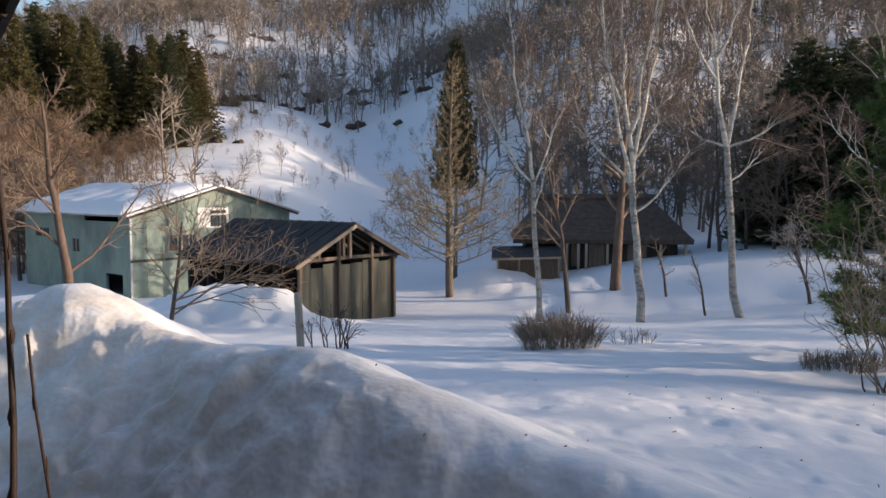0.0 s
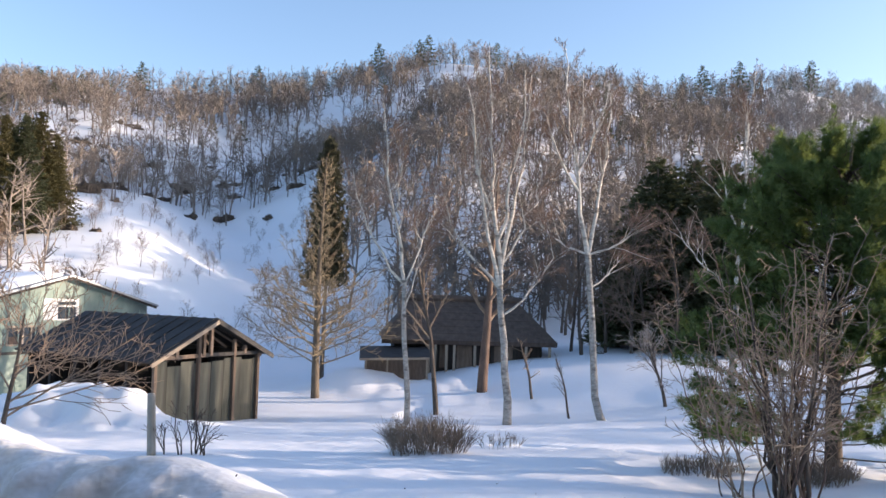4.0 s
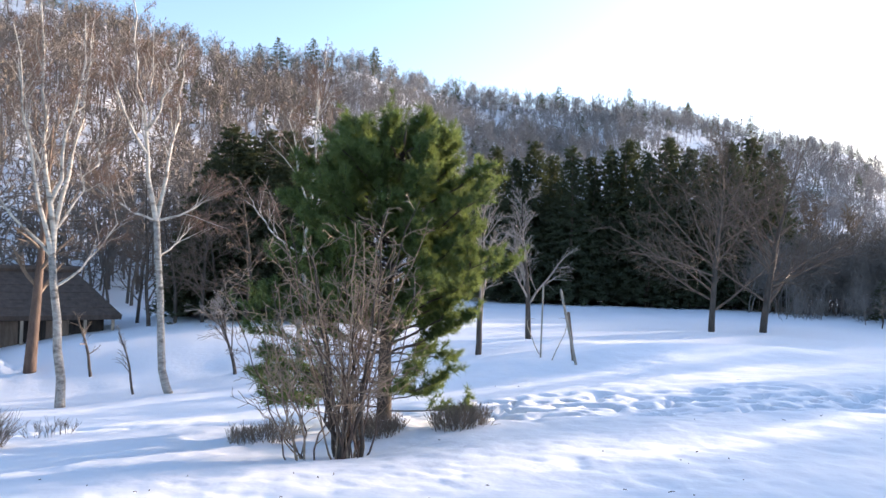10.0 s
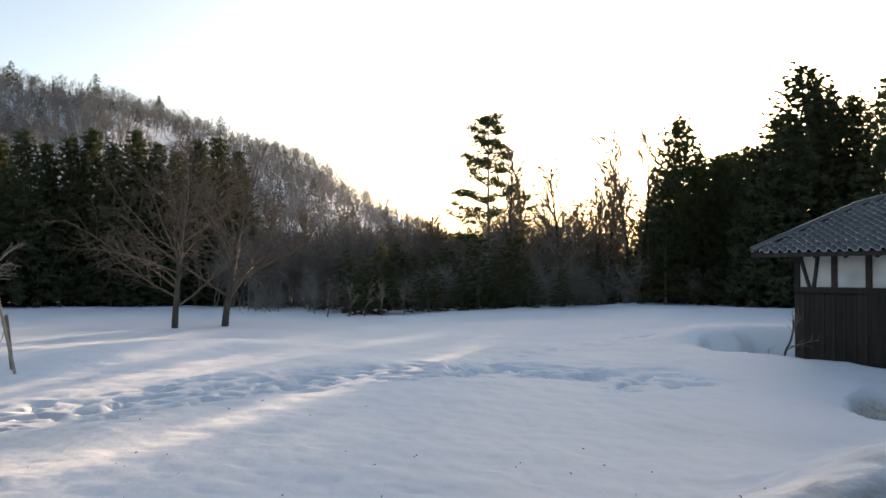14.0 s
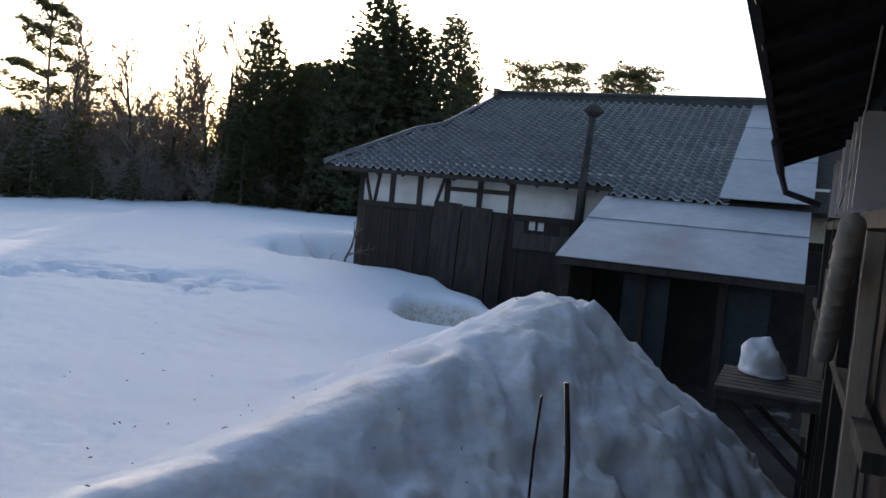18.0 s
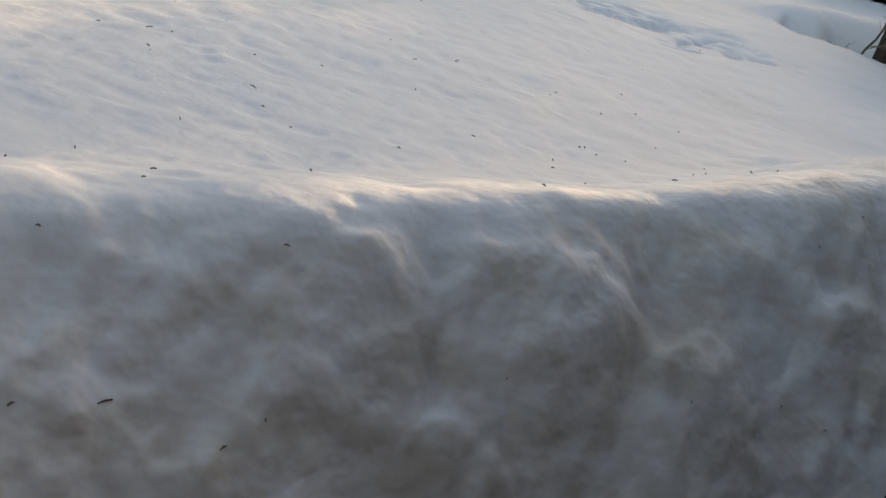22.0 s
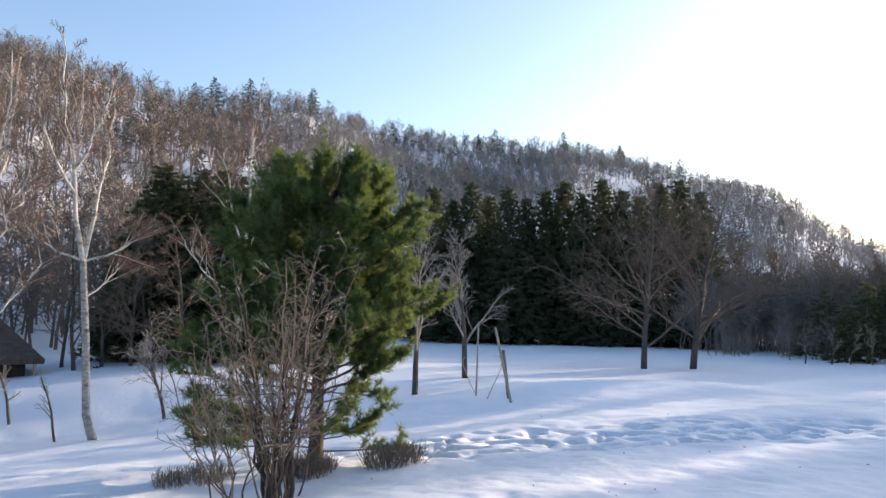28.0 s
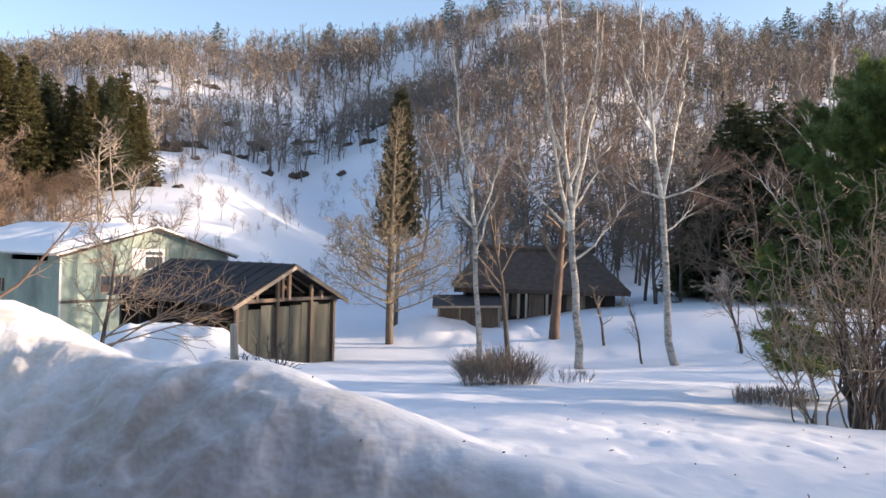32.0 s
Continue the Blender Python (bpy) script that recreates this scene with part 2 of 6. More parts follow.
def snow_material(soiled=True):
    """Coarse spring snow: granular white, thinly soiled with dust, dirtier on the steep face of the shovelled bank."""
    m = bpy.data.materials.new("snow" if soiled else "clean_snow")
    m.use_nodes = True
    n, l = m.node_tree.nodes, m.node_tree.links
    b = n["Principled BSDF"]
    b.inputs["Roughness"].default_value = 0.65
    b.inputs["Specular IOR Level"].default_value = 0.25
    geo = n.new("ShaderNodeTexCoord")

    def noise_node(s, d=6, stretch=None):
        t = n.new("ShaderNodeTexNoise")
        t.inputs["Scale"].default_value = s
        t.inputs["Detail"].default_value = d
        t.inputs["Roughness"].default_value = 0.62
        l.new(geo.outputs["Object"], t.inputs["Vector"])
        return t

    def math_node(op, a, c):
        x = n.new("ShaderNodeMath")
        x.operation = op
        x.use_clamp = False
        for i, v in enumerate((a, c)):
            if isinstance(v, (int, float)):
                x.inputs[i].default_value = v
            else:
                l.new(v, x.inputs[i])
        return x.outputs[0]

    def ramp(v, lo, hi):
        x = n.new("ShaderNodeMapRange")
        x.interpolation_type = 'SMOOTHSTEP'
        x.inputs["From Min"].default_value, x.inputs["From Max"].default_value = lo, hi
        l.new(v, x.inputs["Value"])
        return x.outputs["Result"]

    # distance out from the house front, for the soiled face of the bank
    sep = n.new("ShaderNodeSeparateXYZ")
    l.new(geo.outputs["Object"], sep.inputs[0])
    u = math_node('ADD', math_node('MULTIPLY', sep.outputs["X"], 0.719), math_node('MULTIPLY', sep.outputs["Y"], 0.695))
    wob = math_node('MULTIPLY', noise_node(0.8).outputs["Fac"], 1.0)
    face = ramp(math_node('ADD', u, wob), 4.95, 4.15)
    layers = n.new("ShaderNodeMapping")              # old snowfalls show as level dirty layers
    layers.inputs["Scale"].default_value = (1, 1, 4.5)
    l.new(geo.outputs["Object"], layers.inputs["Vector"])
    bands = noise_node(1.1, 8)
    l.new(layers.outputs["Vector"], bands.inputs["Vector"])
    blotch = math_node('MULTIPLY', math_node('ADD', ramp(noise_node(1.7, 7).outputs["Fac"], 0.40, 0.60), ramp(bands.outputs["Fac"], 0.42, 0.60)), 0.5)
    fleck = ramp(noise_node(9.0, 5).outputs["Fac"], 0.42, 0.64)
    soil = math_node('MULTIPLY', face, math_node('ADD', math_node('ADD', math_node('MULTIPLY', blotch, 0.50), math_node('MULTIPLY', fleck, 0.10)), 0.05))
    faint = math_node('MULTIPLY', ramp(noise_node(0.35, 8).outputs["Fac"], 0.45, 0.75), 0.05)
    specks = math_node('MULTIPLY', ramp(noise_node(34, 2).outputs["Fac"], 0.735, 0.76), 0.22)
    # pits by the storehouse are mixed darker towards their bottom
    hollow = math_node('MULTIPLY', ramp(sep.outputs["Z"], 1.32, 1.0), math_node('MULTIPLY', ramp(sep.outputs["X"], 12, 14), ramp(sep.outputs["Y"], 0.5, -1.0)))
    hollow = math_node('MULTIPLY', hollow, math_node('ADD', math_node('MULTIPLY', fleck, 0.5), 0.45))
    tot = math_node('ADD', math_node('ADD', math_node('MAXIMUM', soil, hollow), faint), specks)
    mix = n.new("ShaderNodeMix")
    mix.data_type = 'RGBA'
    l.new(tot, mix.inputs["Factor"])
    mix.inputs["A"].default_value = (0.86, 0.87, 0.89, 1)
    mix.inputs["B"].default_value = (0.55, 0.465, 0.345, 1)
    clean = n.new("ShaderNodeMix")
    clean.data_type = 'RGBA'
    l.new(faint, clean.inputs["Factor"])
    clean.inputs["A"].default_value = (0.86, 0.87, 0.89, 1)
    clean.inputs["B"].default_value = (0.46, 0.41, 0.325, 1)
    # melted-out earth on the low strips under the eaves of the two houses
    height = math_node('ADD', sep.outputs["Z"], math_node('MULTIPLY', noise_node(3.0, 6).outputs["Fac"], 0.25))
    bare = math_node('MULTIPLY', ramp(height, 0.34, 0.24), ramp(sep.outputs["Y"], 11.0, 9.0))
    earth = n.new("ShaderNodeMix")
    earth.data_type = 'RGBA'
    l.new(bare, earth.inputs["Factor"])
    l.new(mix.outputs["Result"], earth.inputs["A"])
    grit = n.new("ShaderNodeMix")
    grit.data_type = 'RGBA'
    l.new(noise_node(7, 8).outputs["Fac"], grit.inputs["Factor"])
    grit.inputs["A"].default_value = (0.025, 0.020, 0.016, 1)
    grit.inputs["B"].default_value = (0.085, 0.068, 0.052, 1)
    l.new(grit.outputs["Result"], earth.inputs["B"])
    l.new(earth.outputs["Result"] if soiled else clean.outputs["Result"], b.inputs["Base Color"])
    bp = n.new("ShaderNodeBump")
    bp.inputs["Strength"].default_value = 0.38
    bp.inputs["Distance"].default_value = 0.035
    coarse = math_node('MULTIPLY', noise_node(4.5, 2).outputs["Fac"], math_node('ADD', math_node('MULTIPLY', face, 2.0), 0.9))
    h = math_node('ADD', coarse, math_node('MULTIPLY', noise_node(40, 2).outputs["Fac"], 0.04))
    l.new(h, bp.inputs["Height"])
    l.new(bp.outputs["Normal"], b.inputs["Normal"])
    return m


M_SNOW = snow_material()
M_SNOW_CLEAN = snow_material(False)

# ---------------------------------------------------------------- building blocks


def mesh_from(verts, faces, mat, smooth=False):
    me = bpy.data.meshes.new("mesh")
    me.from_pydata([tuple(v) for v in verts], [], [tuple(f) for f in faces])
    if smooth:
        me.polygons.foreach_set("use_smooth", [True] * len(me.polygons))
    me.materials.append(mat)
    me.update()
    return me


def link(name, me, parent=None, label=""):
    ob = new(name, me)
    if parent is not None:
        ob.parent = parent
    if label:
        ob["label"] = label
    return ob


def thing(name, m, label, category, group="", kind=""):
    """An Empty at the base of a thing, which holds its parts."""
    e = new(name)
    e.matrix_world = m
    e.empty_display_size = 0.2
    return tagged(e, label, category, group, kind)


class Geo:
    """Gathers boxes, prisms and tubes for one mesh."""

    def __init__(self):
        self.v, self.f = [], []

    def add(self, verts, faces):
        o = len(self.v)
        self.v += [tuple(p) for p in verts]
        self.f += [tuple(i + o for i in q) for q in faces]
        return self

    def box(self, a, b):
        (x0, y0, z0), (x1, y1, z1) = a, b
        return self.add([(x0, y0, z0), (x1, y0, z0), (x1, y1, z0), (x0, y1, z0), (x0, y0, z1), (x1, y0, z1), (x1, y1, z1), (x0, y1, z1)],
                        [(3, 2, 1, 0), (4, 5, 6, 7), (0, 1, 5, 4), (1, 2, 6, 5), (2, 3, 7, 6), (3, 0, 4, 7)])

    def beam(self, a, b, w, h, up=(0, 0, 1)):
        """A squared timber from a to b, w wide and h high."""
        a, b = Vector(a), Vector(b)
        d = (b - a).normalized()
        s = d.cross(Vector(up))
        if s.length < 1e-4:
            s = d.cross(Vector((1, 0, 0)))
        s.normalize()
        t = s.cross(d)
        q = [p + s * sx * w / 2 + t * tz * h / 2 for p in (a, b) for sx, tz in ((-1, -1), (1, -1), (1, 1), (-1, 1))]
        return self.add(q, [(0, 1, 2, 3), (7, 6, 5, 4), (4, 5, 1, 0), (5, 6, 2, 1), (6, 7, 3, 2), (7, 4, 0, 3)])

    def prism(self, outline, y0, y1):
        """A plate with an outline in x and z, from y0 to y1."""
        k = len(outline)
        self.add([(x, y0, z) for x, z in outline] + [(x, y1, z) for x, z in outline],
                 [tuple(range(k)), tuple(reversed(range(k, 2 * k)))] + [((i + 1) % k, i, i + k, (i + 1) % k + k) for i in range(k)])
        return self

    def slab(self, quad, thick):
        """A plate over four corners, thickened downwards along its normal."""
        q = [Vector(p) for p in quad]
        nn = (q[1] - q[0]).cross(q[3] - q[0]).normalized()
        if nn.z < 0:
            nn = -nn
        lo = [p - nn * thick for p in q]
        return self.add(q + lo, [(0, 1, 2, 3), (7, 6, 5, 4), (0, 4, 5, 1), (1, 5, 6, 2), (2, 6, 7, 3), (3, 7, 4, 0)])

    def tube(self, pts, radii, k=6, cap=True):
        pts = [Vector(p) for p in pts]
        n0 = len(self.v)
        side = None
        for i, p in enumerate(pts):
            d = (pts[min(i + 1, len(pts) - 1)] - pts[max(i - 1, 0)])
            d = d.normalized() if d.length > 1e-9 else Vector((0, 0, 1))
            if side is None:
                side = d.orthogonal().normalized()
            side = (side - d * side.dot(d))
            side = side.normalized() if side.length > 1e-6 else d.orthogonal().normalized()
            t = d.cross(side)
            for j in range(k):
                a = 2 * math.pi * j / k
                self.v.append(tuple(p + (side * math.cos(a) + t * math.sin(a)) * radii[i]))
        for i in range(len(pts) - 1):
            for j in range(k):
                a, b = n0 + i * k + j, n0 + i * k + (j + 1) % k
                self.f.append((a, b, b + k, a + k))
        if cap:
            self.f.append(tuple(reversed(range(n0, n0 + k))))
            e = n0 + (len(pts) - 1) * k
            self.f.append(tuple(range(e, e + k)))
        return self

    def mesh(self, mat, smooth=False):
        return mesh_from(self.v, self.f, mat, smooth)

    def part(self, name, mat, parent=None, label="", smooth=False):
        return link(name, self.mesh(mat, smooth), parent, label)


# ---------------------------------------------------------------- ground


def sstep(a, b, x):
    t = np.clip((x - a) / (b - a), 0, 1)
    return t * t * (3 - 2 * t)


def lattice(ix, iy, seed):
    h = (ix.astype(np.int64) * 374761393 + iy.astype(np.int64) * 668265263 + seed * 1442695041) & 0x7fffffff
    h = ((h ^ (h >> 13)) * 1274126177) & 0x7fffffff
    return ((h ^ (h >> 16)) & 0xffff) / 65535.0 * 2 - 1


def vnoise(x, y, seed=0):
    ix, iy = np.floor(x), np.floor(y)
    fx, fy = x - ix, y - iy
    fx, fy = fx * fx * (3 - 2 * fx), fy * fy * (3 - 2 * fy)
    a, b = lattice(ix, iy, seed), lattice(ix + 1, iy, seed)
    c, d = lattice(ix, iy + 1, seed), lattice(ix + 1, iy + 1, seed)
    return (a * (1 - fx) + b * fx) * (1 - fy) + (c * (1 - fx) + d * fx) * fy


def fbm(x, y, octaves=4, seed=0):
    s, amp = 0.0, 1.0
    for i in range(octaves):
        s = s + amp * vnoise(x * 2 ** i + 17.3 * i, y * 2 ** i - 9.1 * i, seed + i)
        amp *= 0.5
    return s


def bump2(x, y, cx, cy, rx, ry=None, turn=0.0):
    c, s = math.cos(radians(turn)), math.sin(radians(turn))
    dx, dy = x - cx, y - cy
    return np.exp(-((dx * c + dy * s) / rx) ** 2 - ((-dx * s + dy * c) / (ry or rx)) ** 2)


# skyline of the hills: bearing, height in degrees, distance of the crest, distance of the foot
HILL_AZ = [-75, -50, -30, -20, -12, -5, 2, 9, 13, 20, 26, 33, 37, 42, 53, 60, 66, 70, 74, 79, 90]
HILL_EL = [6.0, 8.5, 10.6, 12.3, 13.2, 13.6, 15.0, 16.0, 16.1, 14.9, 13.8, 13.7, 13.0, 11.9, 11.7, 9.5, 8.0, 5.4, 3.6, 1.2, 0.0]
HILL_FAR = [210, 215, 225, 230, 235, 240, 245, 245, 240, 235, 240, 260, 290, 320, 360, 380, 400, 410, 420, 440, 460]
HILL_FOOT = [80, 72, 66, 62, 60, 61, 60, 58, 58, 60, 66, 84, 94, 102, 112, 120, 130, 140, 150, 170, 200]


def field(x, y):
    """The snowfield in front of the house, without the bank and the hills."""
    low = -2.3 - 3.3 * sstep(5, 40, y)
    high = -2.3 + 0.45 * sstep(6, -2, y) * sstep(10, 24, x) - 0.6 * sstep(5, 25, y)
    xb = np.maximum(8, 18 - 0.7 * np.maximum(0, y - 26))
    w = 1 / (1 + np.exp(np.clip((x - xb) / (2.5 + 1.5 * sstep(28, 40, y)), -40, 40)))
    return low * w + high * (1 - w)


def ground(x, y, fine=True):
    x, y = np.asarray(x, float), np.asarray(y, float)
    z = field(x, y)
    r = np.hypot(x, y)
    az = np.degrees(np.arctan2(x, y))
    # rolling snow
    z = z + 0.10 * fbm(x / 6, y / 6, 3, 3) * sstep(6, 14, r) + 0.35 * fbm(x / 22, y / 22, 2, 9) * sstep(20, 60, r) * sstep(110, 60, r) * 0.3
    # snow heaps: beside the shed, in front of the farmhouse, the rise under the birches
    z = z + 1.15 * bump2(x, y, -8.0, 24.6, 2.4, 1.6, 10) + 0.75 * bump2(x, y, -5.7, 23.6, 1.5, 1.2, -20)
    z = z + 1.05 * bump2(x, y, 1.6, 42.2, 2.2, 1.2, 0)
    clods = np.clip(bump2(x, y, -8.0, 24.6, 3.4, 2.4, 10) + bump2(x, y, -5.7, 23.6, 2.2, 1.8, -20) + bump2(x, y, 2.2, 42.6, 3.4, 2.0, 0) + 0.8 * bump2(x, y, 7.5, 40.5, 5.0, 2.5, 30), 0, 1)
    z = z + clods * (0.22 * fbm(x / 0.9, y / 0.9, 4, 61) + 0.12 * np.abs(vnoise(x / 0.4, y / 0.4, 62)))
    z = z + 0.55 * bump2(x, y, 21.5, 17.5, 6.5, 2.6, -32)
    # hollows: round the thicket, by the house corner and along its wall
    z = z - 0.15 * bump2(x, y, 6.4, 10.4, 1.9, 1.1, -20)
    rn = r + 0.35 * vnoise(x / 0.8, y / 0.8, 15) + 0.12 * vnoise(x / 0.25, y / 0.25, 16)
    left = 95.3 - 0.28 * (r - 23) + 0.3 * vnoise(r / 0.9, r * 0 + 4, 17)
    z = z - 0.9 * sstep(23.0, 23.35, rn) * sstep(26.3, 25.4, rn) * sstep(left - 0.15, left + 0.35, az) * sstep(112, 106, az)
    z = z + 0.45 * sstep(25.2, 26.8, r) * sstep(37, 28, r) * sstep(90, 95, az) * sstep(112, 106, az)
    z = z - 0.75 * np.clip(4.0 * bump2(x + 0.25 * vnoise(x / 0.6, y / 0.6, 18), y, 16.6, -4.95, 1.75, 0.78, -17) - 0.7, 0, 1)
    # hills
    ridge = np.interp(az, HILL_AZ, HILL_EL)
    far = np.interp(az, HILL_AZ, HILL_FAR)
    foot = np.interp(az, HILL_AZ, HILL_FOOT)
    top = far * np.tan(np.radians(ridge))
    s = (r - foot) / (far - foot)
    up = np.clip(s, 0, 1) ** 1.12
    rise = (top + 4.0) * np.where(s < 1, up, 1 - 0.35 * np.clip(s - 1, 0, 1.6))
    rough = fbm(x / 34, y / 34, 4, 21) * 5.0 * np.clip(s, 0, 1) * np.clip(1.25 - s, 0, 1) * 2
    gully = -4.5 * np.exp(-((az + 7) / 5.0) ** 2) * sstep(0.05, 0.3, s) * sstep(1.0, 0.5, s)
    z = z + np.where(s > 0, rise + rough + gully, 0)
    # spur with a terrace, at the foot of the hill
    z = z + 4.6 * sstep(-3, -15, az) * sstep(62, 77, r) * (1 - 0.9 * sstep(84, 112, r))
    # the shovelled bank along the house front
    u, v = x * 0.719 + y * 0.695, x * 0.695 - y * 0.719
    crest_u = 4.2 - 0.011 * v * v + 0.11 * vnoise(v / 1.3, u / 2.5 + 2.0, 4) + 0.05 * vnoise(v / 0.45, u / 0.9 + 2.0, 6)
    crest_z = np.interp(v, BANK_VS, BANK_ZS) + 0.03 * vnoise(v / 0.8, u / 1.5 + 7.0, 5)
    steep = 1.0 - 0.2 * sstep(6, 9, np.abs(v))
    # melted hollows and grains of refrozen snow
    wu, wv = u + 0.10 * vnoise(u / 0.5, v / 0.5, 41), v + 0.10 * vnoise(u / 0.5 + 7, v / 0.5, 42)
    scoop = vnoise(wu / 0.30, wv / 0.36, 35) + 0.6 * vnoise(wu / 0.16 + 9, wv / 0.18, 37)
    rugged = 0.7 + 0.75 * sstep(4, 8, np.abs(v))
    calm = 1 - 0.6 * sstep(-4, -6, v)
    lump = calm * fbm(wu / 0.8 + 5, wv / 0.95, 2, 31) * 0.11 + 0.05 * fbm(wu / 0.42, wv / 0.5, 2, 33) - 0.07 * np.clip(np.abs(vnoise(wu / 0.55 + 3, wv / 0.8, 38)) - 0.25, 0, 1) + 0.045 * sstep(-4.5, -6.5, v) * fbm(wu / 0.17, wv / 0.20, 2, 39) + rugged * (0.075 * np.clip(scoop, -0.9, 0.4) + 0.03 * vnoise(wu / 0.10, wv / 0.105, 36))
    sd = u - crest_u
    soft = lambda q, w: w * np.logaddexp(0, np.clip(q / w, -60, 60))
    bank = crest_z + 0.17 - steep * soft(-sd, 0.17) - 0.50 * soft(sd, 0.17) + lump * (0.16 + 0.40 * sstep(5, 8, v) + 0.94 * sstep(0.05, -0.45, sd))
    yard = -3.62 + 0.05 * fbm(x, y, 2, 8)
    # a smooth maximum keeps the crest rounded
    k = 8.0
    outside = z - 1.9 * np.clip(crest_u - 0.1 - u, 0, None)
    mixed = np.log(np.exp(np.clip(k * bank, -60, 60)) + np.exp(np.clip(k * outside, -60, 60))) / k
    near = (u < 9.0) & (np.abs(v) < 30) & (r < 34)
    z = np.where(near, np.maximum(mixed, yard), np.where(u < 3, yard, z))
    # the bare strip along the storehouse, where the eaves drip
    w = 20.6 - (x * 0.755 - y * 0.656)
    q = x * 0.656 + y * 0.755
    edge = np.interp(q, [-8, 1, 3, 4.6, 5.4, 6.2, 7.2, 8.4, 10, 12.5, 16.0], [11, 10.5, 9.0, 6.2, 4.6, 3.6, 2.7, 1.7, 1.0, -0.1, -1.5]) + 0.25 * vnoise(q / 0.9, q * 0 + 3, 14)
    floor = -3.5 + 0.05 * fbm(x, y, 2, 8)
    cut = sstep(edge, edge - 1.0, w) * sstep(-3.0, -1.0, w) * sstep(17, 13, q) * (r < 40)
    z = z * (1 - cut) + np.minimum(z, floor) * cut
    # trodden tracks
    if fine:
        for pts, wide, deep in TRACKS:
            for (ax, ay), (bx, by) in zip(pts[:-1], pts[1:]):
                dx, dy = bx - ax, by - ay
                ll = math.hypot(dx, dy)
                t = ((x - ax) * dx + (y - ay) * dy) / ll
                e = (-(x - ax) * dy + (y - ay) * dx) / ll
                inside = sstep(-0.1, 0.1, t) * sstep(ll + 0.1, ll - 0.1, t)
                pits = 1.2 * vnoise(t / 0.30 + 40 * ax, e / 0.24 + 3, 77) + 0.5 * vnoise(t / 0.13, e / 0.13, 78)
                z = z - inside * np.exp(-(e / wide) ** 4) * deep * (0.30 + 1.7 * np.clip(pits - 0.15, 0, 1))
        cups = 0.6 * vnoise(x / 0.38, y / 0.38, 91) - 1.6 * np.clip(vnoise(x / 0.19, y / 0.19, 92) - 0.25, 0, 1)
        prints = np.clip(vnoise(x / 0.33, y / 0.33, 96) - 0.45, 0, 1) * np.clip(0.5 + vnoise(x / 3.0, y / 3.0, 97), 0, 1)
        z = z - 0.030 * prints * sstep(34, 22, r) * sstep(6.5, 8, u)
        z = z + 0.020 * cups * sstep(45, 18, r) + 0.03 * fbm(x / 1.6, y / 1.6, 2, 93) * sstep(60, 25, r)
        z = z + 0.012 * fbm(x * 2.2, y * 2.2, 3, 55) * sstep(60, 20, r)
    return z + EYE_Z


# the bank's crest: distance along the house front and height under the eye
BANK_V = [-30, -15, -12.4, -11.4, -10.6, -10.0, -9.4, -8.3, -7.3, -6.0, -5.0, -4.0, -3.0, -1.0, 0.0, 1.5, 2.7, 4.0, 5.0, 6.1, 7.3, 8.4, 9.1, 9.6, 10.6, 12.5, 30]
BANK_Z = [-4.2, -3.9, -2.4, -1.65, -1.22, -1.25, -1.60, -1.68, -1.64, -1.52, -1.66, -1.86, -1.94, -2.0, -2.05, -1.97, -1.92, -1.82, -1.68, -1.50, -1.26, -1.03, -0.87, -1.05, -2.2, -4.2, -4.4]
BANK_VS = np.arange(-30, 30.01, 0.1)
KERNEL = np.exp(-(np.arange(-15, 16) * 0.1 / 0.25) ** 2)
BANK_ZS = np.convolve(np.pad(np.interp(BANK_VS, BANK_V, BANK_Z), 15, mode="edge"), KERNEL / KERNEL.sum(), "valid")
TRACKS = [
    ([(8.6, 12.6), (10.4, 12.0), (13.6, 10.2), (16.8, 8.0), (19.5, 4.6), (20.0, 0.8), (17.6, -0.9)], 1.5, 0.22),
    ([(8.0, 11.2), (10.0, 10.6), (13.0, 8.9), (16.0, 6.6), (18.4, 3.6), (19.0, 0.8)], 0.16, 0.10),
    ([(19.5, 4.6), (23.5, 3.4), (29.4, -0.3)], 0.45, 0.08),
    ([(8.6, 12.6), (5.0, 15.6), (1.0, 19.4), (-2.0, 21.5)], 0.5, 0.10),
    ([(3.6, 44.0), (4.4, 36.5), (3.0, 30.0)], 0.7, 0.14),
]


def gz(x, y):
    return float(ground(np.array([x]), np.array([y]), False)[0])


